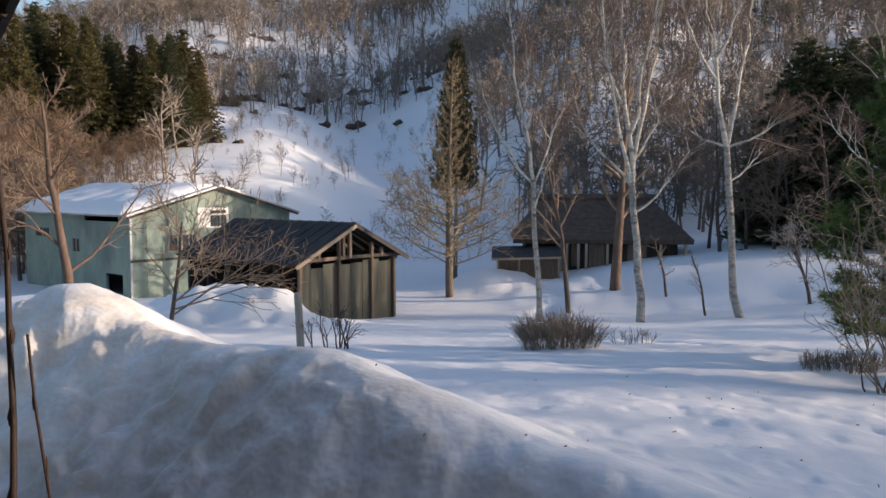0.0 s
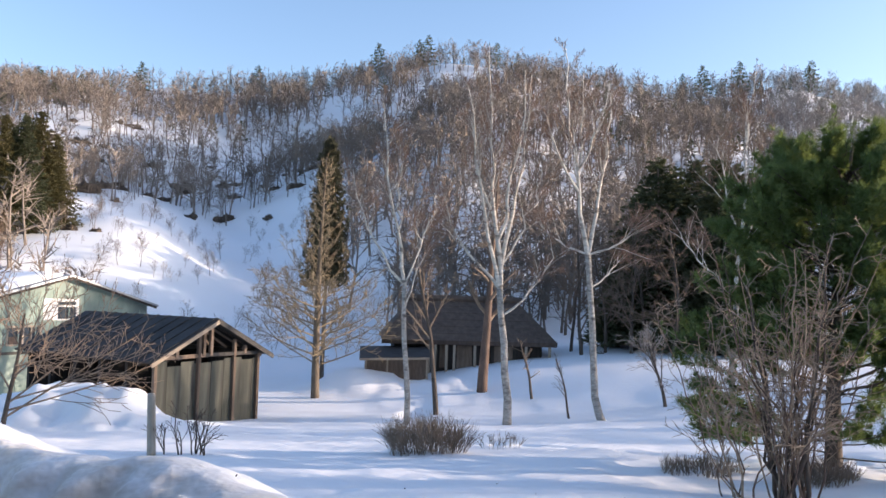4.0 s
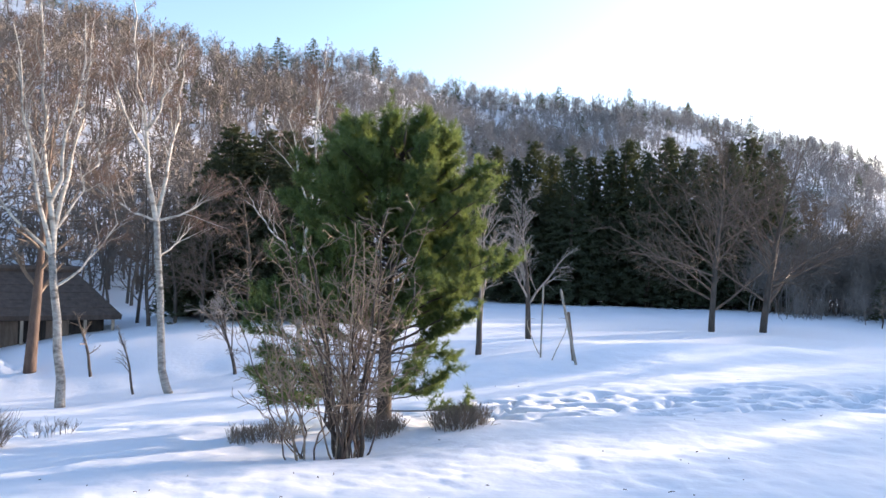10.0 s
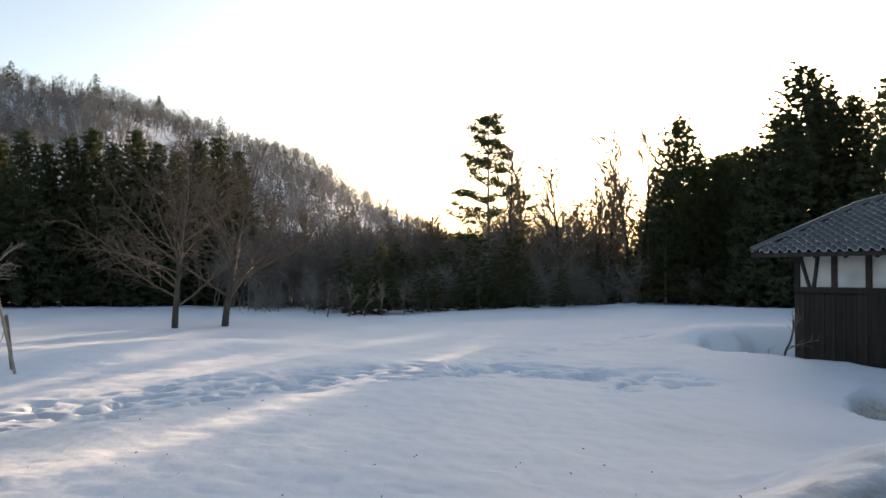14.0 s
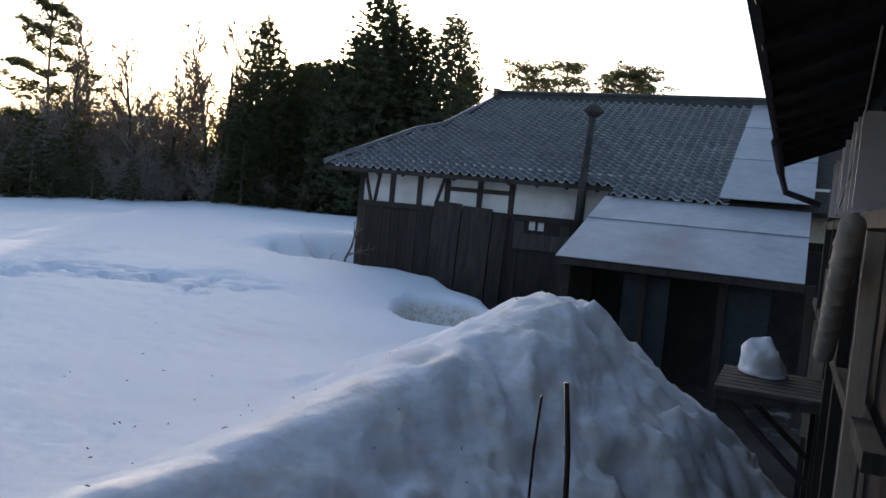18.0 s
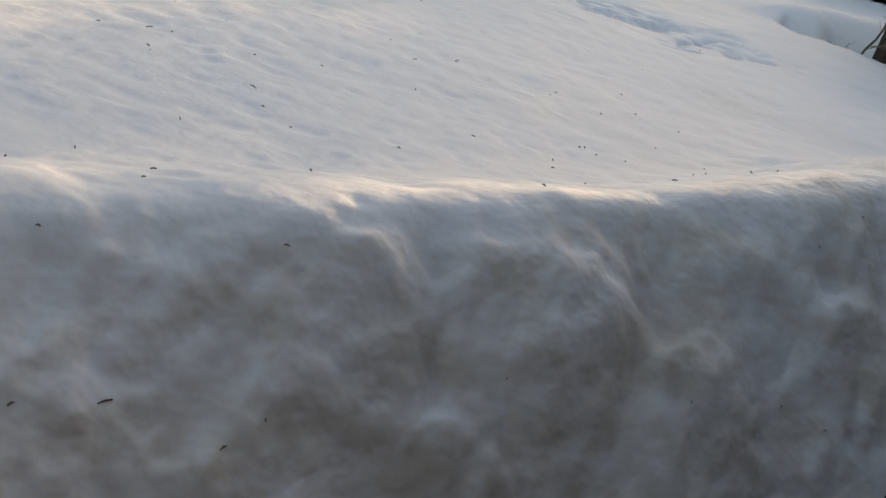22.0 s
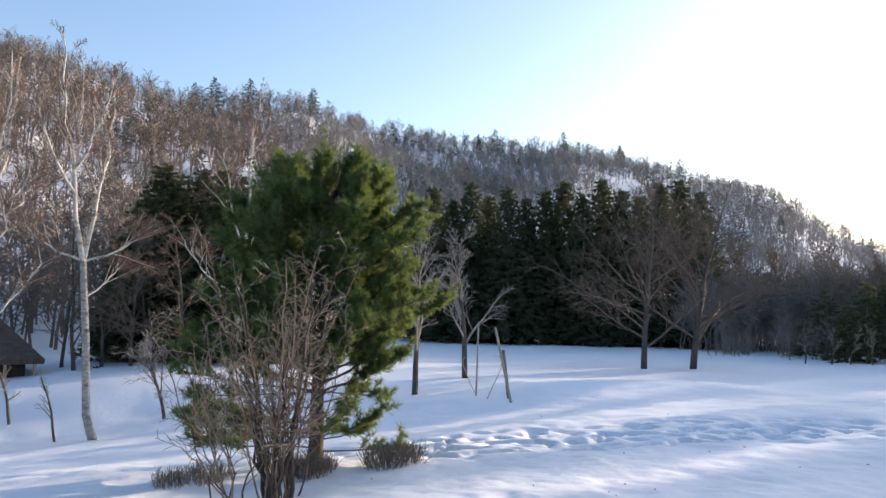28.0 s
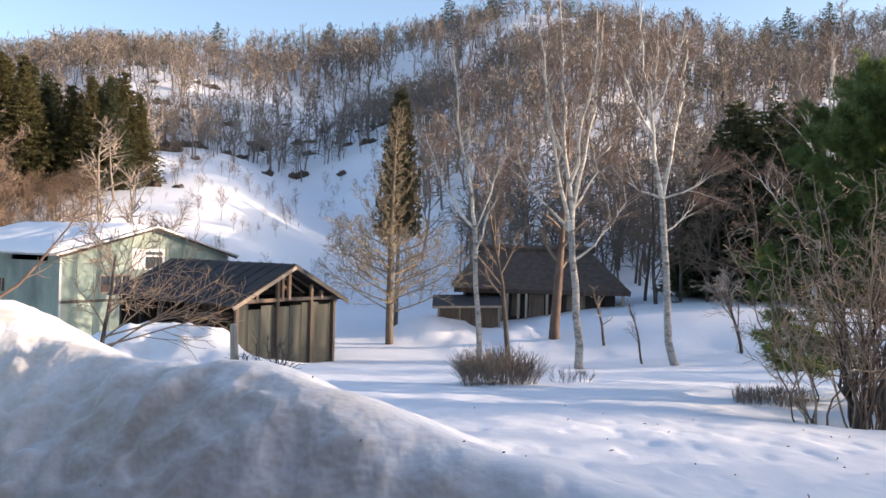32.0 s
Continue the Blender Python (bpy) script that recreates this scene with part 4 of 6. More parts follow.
def bare(x, y, h, r, lean, spec, mats, seed, label, wob=0.05, name="leafless_tree", group=""):
    return bare_tree(name, on_ground(x, y), (h, r, 0.025, lean, wob), spec, mats, label, "tree", seed, group)


GREY = (M_DARK_BARK, M_TWIG_GREY, M_TWIG_GREY)
BROWN = (M_DARK_BARK, M_TWIG, M_TWIG)
RUSSET = (M_DARK_BARK, M_RUSSET, M_RUSSET)
bare(20.5, 23.4, 7.0, 0.13, (0.07, 0), FRUIT, GREY, 21, "small dark-trunked leafless tree in snow")
bare(26.2, 26.3, 6.6, 0.15, (-0.10, 0), FRUIT, GREY, 22, "spreading grey leafless fruit tree in snow")
bare(39.0, 24.8, 10.0, 0.19, (-0.16, 0), BROAD, RUSSET, 23, "brown leafless tree with low drooping branches")
bare(43.0, 24.0, 10.6, 0.22, (0.03, 0), BROAD, RUSSET, 24, "brown leafless tree with a short thick trunk")
TWIG_MIN[0] = 0.015


def larch():
    """Broad larch: long rising lower limbs, a narrow column of fine twigs above."""
    rng = random.Random(31)
    e = thing("larch_tree", Matrix.Translation(on_ground(-0.5, 39.4)), "broad conical leafless larch with fine olive-brown twigs", "tree")
    t = limb(rng, Vector((0, 0, -0.3)), Vector((-0.03, 0, 1)), 12.2, 0.22, 0.03, 0.012, 10)
    Geo().tube(*t, 9).part("trunk", M_LARCH_BARK, e, smooth=True)
    crown = Geo()
    for i in range(92):
        f = 0.15 + 0.84 * (i + rng.random()) / 92
        p, _ = along(t[0], f)
        a = i * 2.4 + rng.uniform(-0.3, 0.3)
        reach = (3.6 if f < 0.33 else 3.6 - 2.2 * min(1, (f - 0.33) / 0.17) if f < 0.5 else 1.4 * (1.12 - f) / 0.62) * rng.uniform(0.65, 1.08)
        rise = (0.55 if f < 0.45 else 1.25) * reach
        b = bowed(rng, p, p + Vector((math.cos(a) * reach, math.sin(a) * reach, rise)), 0.7, 0.045 if f < 0.45 else 0.026, 0.010, 0.05, 6)
        if f < 0.40:
            Geo().tube(*b, 5, False).part("limb", M_LARCH, e, smooth=True)
        else:
            crown.tube(*b, 4, False)
        orders = [[], []]
        sprout(rng, b, 0, [(11 if f < 0.45 else 7, 0.15, 1.0, 0.45 * reach, 48, 0.16, 0.22, 0.55), (6, 0.2, 1.0, 0.5, 45, 0.16, 0.1, 0.7)], orders)
        for q in orders[0] + orders[1]:
            crown.tube(*q, 3, False)
    crown.part("crown", M_LARCH, e)


TWIG_MIN[0] = 0.0125
larch()
TWIG_MIN[0] = 0.0095
bare(7.4, 37.3, 11.0, 0.27, (0.03, 0), SMALL, (M_RED_BARK, M_TWIG, M_TWIG), 32, "reddish-barked tree beside the farmhouse", 0.008)
bare(9.1, 34.4, 3.4, 0.07, (0.02, 0), SAPLING, BROWN, 33, "thin crooked sapling in the snow", 0.10, "sapling", "saplings")
bare(9.3, 29.6, 2.6, 0.05, (-0.02, 0), SAPLING, GREY, 34, "thin bare sapling in the snow", 0.06, "sapling", "saplings")
bare(13.4, 30.0, 2.8, 0.08, (-0.03, 0), SMALL, (M_DARK_BARK, M_DARK_BARK, M_TWIG_GREY), 35, "low dark forked tree beside the pine", 0.05)
bare(14.6, 44.0, 8.6, 0.12, (0.02, 0), RUSSET_CROWN, RUSSET, 36, "reddish-brown leafless tree behind the birches")
bare(18.2, 43.4, 8.0, 0.12, (0.0, 0), RUSSET_CROWN, RUSSET, 37, "reddish-brown leafless tree behind the birches")
for k, (az, d, h) in enumerate(((17.6, 49, 7.2), (20.0, 47, 7.0), (21.8, 46, 7.6), (24.6, 44, 8.2))):
    q = bearing(az, d)
    bare(q.x, q.y, h, 0.11, (0.03, 0), RUSSET_CROWN, RUSSET, 140 + k, "dense russet leafless tree before the dark cedars", group="russet trees behind the birches")
bare(4.6, 33.0, 8.5, 0.12, (-0.05, 0), SMALL, BROWN, 38, "fine-twigged leafless tree near the farmhouse")
bare(-8.75, 17.0, 5.4, 0.135, (-0.02, 0), [(11, 0.30, 0.98, 2.2, 50, 0.16, 0.12, 0.42), (7, 0.25, 1.0, 0.5, 42, 0.16, 0.05, 0.5), (5, 0.2, 1.0, 0.5, 42, 0.16, 0.0, 0.6)], (M_RED_BARK, M_RED_BARK, M_RUSSET), 41, "crooked leafless tree in front of the green hall", 0.10)
bare(-8.2, 21.6, 3.2, 0.07, (0.1, 0), WIDE, BROWN, 42, "sprawling bare bush with drooping branches")
TWIG_MIN[0] = 0.013
for k, (az, d, h) in enumerate(((-31.5, 52, 9), (-29.6, 56, 8.5), (-33, 58, 10), (-27.8, 60, 7.5), (-25.5, 64, 7))):
    q = bearing(az, d)
    bare(q.x, q.y, h, 0.14, (0, 0), WIDE, BROWN, 43 + k, "dense reddish-brown leafless tree below the terrace", group="thicket below the terrace")

# cedar woods
rng = random.Random(77)
tops = (9.0, 8.2, 9.4, 8.4, 9.1, 8.3, 8.8, 9.5, 8.6, 9.6, 8.9, 8.3, 9.2, 9.5, 8.6)
for i in range(15):
    az = 42.5 + 19.0 * i / 14
    d = 84 + rng.uniform(-2, 3)
    q = bearing(az, d)
    cedar(q.x, q.y, d * math.tan(radians(tops[i])) + 3.0, i % 3, 1.4)
for i in range(14):
    az = 39.5 + 22.0 * i / 13
    q = bearing(az, 91 + rng.uniform(-2, 3))
    cedar(q.x, q.y, 13.0 + rng.uniform(-1.8, 1.0), (i + 1) % 3, 1.6)
for i, (az, el) in enumerate(((-33, 10), (-31, 10.2), (-29.4, 10.8), (-28.2, 11.6), (-26.6, 11.2), (-25.2, 11.0), (-23.9, 10.2), (-22.4, 9.6), (-21.2, 10.2), (-20.1, 10.4), (-19.2, 10.8), (-18.2, 9.4))):
    for back in (0, 1):
        d = 86 + rng.uniform(-2, 3) + 5 * back
        q = bearing(az + (0.0 if not back else -0.75 if i > 9 else 0.55), d)
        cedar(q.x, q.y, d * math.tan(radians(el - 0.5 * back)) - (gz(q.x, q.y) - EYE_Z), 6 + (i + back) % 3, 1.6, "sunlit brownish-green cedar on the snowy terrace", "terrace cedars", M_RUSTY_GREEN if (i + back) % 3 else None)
for i, (az, d, el) in enumerate(((22.3, 52, 7.6), (23.4, 49, 9.6), (24.7, 52, 8.8), (26.0, 49, 9.3), (27.5, 47, 9.4), (29.5, 50, 8.4), (31.5, 48, 7.6), (20.9, 52, 4.6), (28.6, 55, 9.0))):
    q = bearing(az, d)
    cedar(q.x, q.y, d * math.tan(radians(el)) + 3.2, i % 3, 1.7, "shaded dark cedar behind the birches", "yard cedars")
q = bearing(-0.3, 46)
cedar(q.x, q.y, 13.8, 5, 0.74, "narrow olive-brown cypress behind the larch", "yard cedars", M_CYPRESS)
for i, (az, d, el, wide) in enumerate(((93.0, 70, 10.6, 1.2), (94.2, 66, 8.2, 1.3), (98.6, 62, 8.6, 1.4), (100.9, 60, 13.4, 1.5), (102.2, 62, 11.6, 1.5), (103.8, 60, 11.2, 1.4), (106.1, 58, 12.1, 1.35), (107.3, 62, 9.0, 1.3), (91.0, 78, 5.0, 1.3), (99.7, 66, 10.4, 1.4), (96.4, 72, 8.3, 1.5), (95.3, 70, 8.0, 1.5), (97.6, 66, 8.6, 1.5), (95.9, 80, 8.2, 1.6), (97.0, 84, 8.4, 1.7), (92.0, 76, 7.0, 1.3))):
    q = bearing(az, d)
    cedar(q.x, q.y, d * math.tan(radians(el)) + 2.4, 3 + i % 2, wide * 0.95, "tall backlit evergreen beyond the storehouse", "evergreens beyond the field", M_OLIVE if i % 3 else None)
for x, y, size in SKYLINE:
    cedar(x, y, size * 1.7, -1, 1.5, "small evergreen on the hill crest", "crest evergreens")
# low evergreen growth along the far side of the field
for i in range(26):
    az = 68 + 30 * i / 25
    d = 66 + rng.uniform(-4, 8)
    q = bearing(az, d)
    cedar(q.x, q.y, 4.6 + rng.uniform(-1.6, 1.6), -1, 1.8, "low bushy evergreen at the field's edge", "low evergreens at the field's edge", M_OLIVE)
TWIG_MIN[0] = 0.034
EDGE = [(22, 0.25, 1.0, 4.6, 36, 0.12, 0.35, 0.6), (10, 0.25, 1.0, 0.42, 40, 0.12, 0.15, 0.6), (3, 0.3, 1.0, 0.6, 42, 0.14, 0.05, 0.8)]
for i, (az, d, h) in enumerate(((81.4, 72, 13.5), (82.4, 74, 11), (84.9, 70, 12), (87.0, 72, 11), (88.2, 72, 12.5), (89.4, 70, 14), (90.6, 74, 15), (91.8, 72, 15.5), (76.0, 76, 8), (73.0, 80, 8), (69.5, 84, 9), (66.5, 86, 9), (63.5, 84, 10))):
    q = bearing(az, d)
    bare(q.x, q.y, h, 0.26, (0.02, 0), EDGE, BROWN, 81 + i, "backlit leafless tree at the field's edge", group="leafless trees at the field's edge")
q = bearing(85.3, 78)
bare(q.x, q.y, 9, 0.2, (0, 0), EDGE, (M_BIRCH, M_BIRCH, M_TWIG), 95, "pale-stemmed birch at the field's edge")
for i, (az, d) in enumerate(((69.5, 59), (70.6, 58.5), (71.8, 58), (67.9, 60), (73.4, 60))):
    q = bearing(az, d)
    bare(q.x, q.y, 2.6, 0.05, (0, 0), SAPLING, BROWN, 101 + i, "bare bush at the far edge of the field", 0.1, "bare_bush", "bushes at the field's edge")


def tier_pine(x, y, h, seed, label, lean=-0.06, umbrella=False):
    """A tall red pine: bare lower stem and whorls of boughs that end in flat ragged pads of needles."""
    rg = random.Random(seed)
    e = thing("red_pine", Matrix.Translation(on_ground(x, y)), label, "pine", "tall pines")
    t = limb(rg, Vector((0, 0, -0.3)), Vector((lean, 0, 1)), h, 0.22, 0.05, 0.025, 9)
    Geo().tube(*t, 7).part("trunk", M_BARK, e, smooth=True)
    ng = Geo()
    rows = 9 if umbrella else 13
    for w in range(rows):
        f = 0.34 + 0.65 * w / 12 if not umbrella else 0.74 + 0.25 * w / 8
        reach = (5.4 * (1.08 - f) + 0.7) if not umbrella else 0.9 + 10 * (1.03 - f) * rg.uniform(0.5, 1.2)
        a0 = rg.uniform(0, 6.28)
        for k in range(5):
            p, _ = along(t[0], min(0.99, f + rg.uniform(-0.03, 0.03)))
            a = a0 + k * 1.26 + rg.uniform(-0.5, 0.5)
            b = limb(rg, p, Vector((math.cos(a), math.sin(a), 0.10 + 0.25 * f)), reach * rg.uniform(0.45, 1.2), 0.06, 0.015, 0.12, 5)
            Geo().tube(*b, 4, False).part("limb", M_BARK, e)
            for _ in range(10 if umbrella else 18):
                c, d = along(b[0], 0.35 + 0.65 * math.sqrt(rg.random()))
                s = d.cross(Vector((0, 0, 1))) * rg.gauss(0, 0.34 if umbrella else 0.42)
                for _ in range(3):
                    spray(ng, rg, c + s + Vector((rg.gauss(0, 0.22), rg.gauss(0, 0.22), rg.gauss(0, 0.08 if umbrella else 0.13) + 0.1)), Vector((0, 0, 0.35)), 0.27 if umbrella else 0.34, 7, 0.7, 0.105 if umbrella else 0.12)
    ng.part("crown", M_OLIVE, e)


q = bearing(79.6, 74)
tier_pine(q.x, q.y, 17.5, 7, "tall backlit red pine with tiered boughs")
for i, (az, d, el) in enumerate(((112.8, 58, 9.5), (114.6, 62, 9.9), (118.0, 60, 9.6), (119.8, 62, 9.7))):
    q = bearing(az, d)
    tier_pine(q.x, q.y, d * math.tan(radians(el)) + 2.3, 8 + i, "pine top showing above the storehouse roof", 0.03, True)


TWIG_MIN[0] = 0.004


def brush(g, rng, p, d, n, size, width):
    """A bottle-brush shoot: needles that fan forward round the way d."""
    for _ in range(n):
        v = (d * 0.75 + Vector((rng.gauss(0, 0.6), rng.gauss(0, 0.6), rng.gauss(0, 0.6)))).normalized() * size * rng.uniform(0.7, 1.15)
        s = v.orthogonal().normalized() * width
        s.rotate(Matrix.Rotation(rng.uniform(0, 6.28), 3, v.normalized()))
        o = len(g.v)
        g.v += [tuple(p - s), tuple(p + s), tuple(p + v)]
        g.f.append((o, o + 1, o + 2))


def pine():
    """The big garden pine: a ragged upper crown of upturned boughs and separate flat pads low down."""
    px, py = bearing(34.1, 14.6)[:2]
    base = on_ground(px, py)
    e = thing("pine_tree", Matrix.Translation(base), "bushy green pine with spreading low boughs in snow", "pine")
    rg = random.Random(4)
    t = limb(rg, Vector((0, 0, -0.2)), Vector((0.0, 0.0, 1)), 5.7, 0.15, 0.02, 0.025, 9)
    Geo().tube(*t, 9).part("trunk", M_DARK_BARK, e, smooth=True)
    sidew, deep = bearing(34.1 + 90), bearing(34.1)

    def bough(z0, tip, twigs, shoots, needles, spread, thick=0.03):
        """One bough from the trunk to its tip, with twigs that end in needle brushes; needles are a part of the bough."""
        s, _ = along(t[0], min(0.98, max(0.03, z0 / 5.7)))
        line = bowed(rg, s, tip, 0.35, thick, 0.007, 0.05, 6)
        wood, green = Geo().tube(*line, 5, False), Geo()
        reach = (tip - s).length
        for k in range(twigs):
            f = 0.36 + 0.64 * (k + rg.random()) / twigs
            c, d = along(line[0], min(0.995, f))
            way = (d + Vector((rg.gauss(0, spread), rg.gauss(0, spread), rg.gauss(0.28, 0.20)))).normalized()
            ln = rg.uniform(0.26, 0.52) * (0.6 + 0.2 * reach)
            tw = limb(rg, c, way, ln, 0.008, 0.004, 0.10, 3, -0.06)
            if k % 2 == 0:
                wood.tube(*tw, 3, False)
            for j in range(shoots):
                q, dd = along(tw[0], 0.25 + 0.75 * (j + rg.random()) / shoots)
                brush(green, rg, q + Vector((rg.gauss(0, 0.03), rg.gauss(0, 0.03), rg.gauss(0, 0.03))), (dd + Vector((0, 0, 0.35))).normalized(), needles, 0.15, 0.0058)
        ob = wood.part("bough", M_DARK_BARK, e)
        green.part("needles", M_PINE, ob)

    # upper crown: boughs all round, longest a third of the way up, fuller on the sunny side
    for k in range(96):
        f = (k + rg.random()) / 96
        a = k * 2.399 + rg.uniform(-0.35, 0.35)
        across, back = math.cos(a), math.sin(a)
        reach = float(np.interp(f, [0, 0.18, 0.40, 0.65, 0.85, 1.0], [1.75, 2.1, 2.1, 1.85, 1.4, 0.75])) * rg.uniform(0.60, 1.06)
        reach *= 1.03 if across > 0.2 else 1.0
        z0 = 1.35 + 3.55 * f
        tip = sidew * (across * reach + 0.02) + deep * back * reach * 0.92 + Vector((0, 0, z0 + 0.30 + 0.18 * rg.random() + 0.12 * reach - (0.25 if f < 0.2 and across < 0 else 0.0)))
        bough(z0, tip, 17, 7, 30, 0.52)
    for k in range(16):                            # boughs towards the yard, which hide the stem
        z0 = 1.7 + 2.9 * (k + rg.random()) / 16
        bough(z0, sidew * rg.uniform(-1.0, 1.0) - deep * rg.uniform(0.9, 1.7) + Vector((0, 0, z0 + 0.4)), 16, 7, 30, 0.55)
    for k in range(3):                             # the leaders
        bough(5.0, Vector((rg.gauss(0, 0.15), rg.gauss(0, 0.15), 5.62 - 0.2 * k)), 5, 4, 14, 0.25)
    # low pads, with snow showing between them
    for ax, dp, z in ((-2.3, -0.3, 1.15), (-2.15, 0.2, 0.75), (-2.05, -0.5, 1.45), (-2.45, 0.1, 1.85), (-1.75, -0.2, 0.95), (-1.85, 0.3, 0.5), (-2.35, 0.4, 0.95), (-1.9, -0.6, 0.7), (-2.6, 0.0, 2.2), (-2.3, 0.5, 2.35), (-1.4, 0.4, 2.0), (-1.95, 0.0, 1.25),
                      (1.05, -0.3, 1.75), (0.9, 0.35, 1.35), (1.15, -0.3, 0.95), (0.85, 0.1, 0.65), (1.5, -0.5, 0.40), (0.55, -0.7, 1.15), (1.25, 0.3, 1.9), (1.2, 0.2, 1.2), (0.3, -0.9, 0.8)):
        bough(max(0.35, z + rg.uniform(-0.45, 0.35)), sidew * ax + deep * dp + Vector((0, 0, z - (0.28 if ax < 0 else 0.12))), 13 if ax < 0 else 10, 6, 26, 0.75, 0.016)


pine()


def thicket():
    """The bare thicket before the pine: stems fanning from two stools, forked and arching over at their tips."""
    rng = random.Random(51)
    e = thing("thicket_shrub", Matrix.Translation(on_ground(6.05, 10.05)), "bare many-stemmed tan thicket growing out of the snow", "shrub")
    sidew, deep = bearing(32 + 90), bearing(32)
    crown = Geo()
    for k in range(42):
        near = k % 5 == 4
        foot = sidew * (rng.gauss(-0.48, 0.07) if near else rng.gauss(0.05, 0.11)) + deep * (rng.gauss(-0.25, 0.1) if near else rng.gauss(0, 0.14)) + Vector((0, 0, -0.25))
        h = rng.uniform(1.7, 3.0) if near else rng.uniform(2.2, 4.0)
        out = rng.gauss(-0.5, 0.3) if near else rng.gauss(-0.05, 0.62)
        tip = foot + sidew * out + deep * rng.gauss(0, 0.5) + Vector((0, 0, h))
        heavy = k % 5 == 0
        st = bowed(rng, foot, tip, rng.uniform(-0.8, 0.3), rng.uniform(0.030, 0.042) if heavy else rng.uniform(0.012, 0.022), 0.005, 0.045, 9)
        Geo().tube(*st, 6, False).part("stem", M_DARK_BARK if heavy else M_RED_BARK if k % 2 else M_CANE, e, smooth=True)
        orders = [[], []]
        sprout(rng, st, 0, [(9, 0.25, 1.0, 0.85, 46, 0.26, 0.10, 0.6), (4, 0.25, 1.0, 0.45, 48, 0.24, -0.08, 0.6)], orders)
        for b in orders[0] + orders[1]:
            crown.tube(*b, 3, False)
    crown.part("crown", M_CANE, e)


TWIG_MIN[0] = 0.0052
thicket()


def heath(x, y, w, h, seed, label, n=90):
    """A low dense winter shrub: many upright twigs, some forked."""
    rng = random.Random(seed)
    e = thing("winter_shrub", Matrix.Translation(on_ground(x, y)), label, "shrub", "low shrubs in the snow")
    g = Geo()
    for _ in range(n):
        a, q = rng.uniform(0, 6.28), math.sqrt(rng.random())
        p = Vector((math.cos(a) * q * w * 0.5, math.sin(a) * q * w * 0.3, -0.1))
        b = limb(rng, p, Vector((p.x * 0.5, p.y * 0.5, 1)), h * rng.uniform(0.6, 1.05) * (1 - 0.3 * q), 0.005, 0.002, 0.13, 4)
        g.tube(*b, 3, False)
        for _ in range(6):
            c, d = along(b[0], rng.uniform(0.3, 0.9))
            g.tube(*limb(rng, c, side_way(rng, d, 0.5, 0.2), h * 0.34, 0.0035, 0.002, 0.12, 2), 3, False)
    g.part("twig_mass", M_LEAF_DRY, e)


heath(1.75, 14.6, 1.35, 0.85, 61, "low bushy heath shrub poking out of snow", 300)
heath(3.5, 16.0, 0.9, 0.45, 66, "thin low shrub poking out of snow", 22)
heath(5.75, 11.95, 1.25, 0.42, 62, "low brown shrub beside the thicket", 150)
heath(7.3, 11.05, 0.95, 0.5, 63, "rusty low shrub beside the thicket", 190)
heath(8.6, 10.4, 1.1, 0.52, 64, "low brown shrub in a snow hollow", 170)
bare_tree("winter_shrub", on_ground(-2.35, 14.6), (0.95, 0.018, 0.006, (0, 0), 0.12), [(4, 0.3, 1.0, 0.5, 34, 0.14, 0.2, 0.6), (3, 0.3, 1.0, 0.5, 40, 0.16, 0.1, 0.7)], (M_DARK_BARK, M_DARK_BARK, M_DARK_BARK), "bare dark fan-shaped shrub in front of the shed", "shrub", 65, "low shrubs in the snow", stems=11, split=False)

# ---------------------------------------------------------------- buildings


def frame_at(x, y, z, az):
    """Local x runs along the bearing az, local y to its left, z up."""
    return Matrix.Translation((x, y, z)) @ Matrix.Rotation(radians(90 - az), 4, 'Z')


def shared(name, me, parent, m, label=""):
    ob = link(name, me, parent, label)
    ob.matrix_local = m
    return ob


def lumpy_snow(x0, x1, y0, y1, zfun, thick, seed, step=0.35):
    """A drift on a roof: a rounded, uneven sheet with closed rims."""
    g = Geo()
    nx, ny = max(2, int((x1 - x0) / step)), max(2, int((y1 - y0) / step))
    for j in range(ny + 1):
        for i in range(nx + 1):
            x, y = x0 + (x1 - x0) * i / nx, y0 + (y1 - y0) * j / ny
            e = min(i, nx - i, j, ny - j)
            t = thick * min(1, 0.15 + 0.45 * e) * (1 + 0.35 * noise.noise((x * 0.9, y * 0.9, seed)))
            wob = 0.12 * noise.noise((x * 1.7, y * 1.7, seed + 9)) if e == 0 else 0
            g.v.append((x + wob, y + wob, zfun(x, y) + max(0.01, t)))
    k = (nx + 1)
    for j in range(ny):
        for i in range(nx):
            a = j * k + i
            g.f.append((a, a + 1, a + 1 + k, a + k))
    top = len(g.v)
    for j in range(ny + 1):
        for i in range(nx + 1):
            x, y, _ = g.v[j * k + i]
            g.v.append((x, y, zfun(x, y) + 0.004))
    rim = [i for i in range(nx)], [j for j in range(ny)]
    for i in rim[0]:
        g.f.append((i + 1, i, i + top, i + 1 + top))
        a = ny * k + i
        g.f.append((a, a + 1, a + 1 + top, a + top))
    for j in rim[1]:
        g.f.append((j * k, (j + 1) * k, (j + 1) * k + top, j * k + top))
        a = j * k + nx
        g.f.append((a + k, a, a + top, a + k + top))
    return g


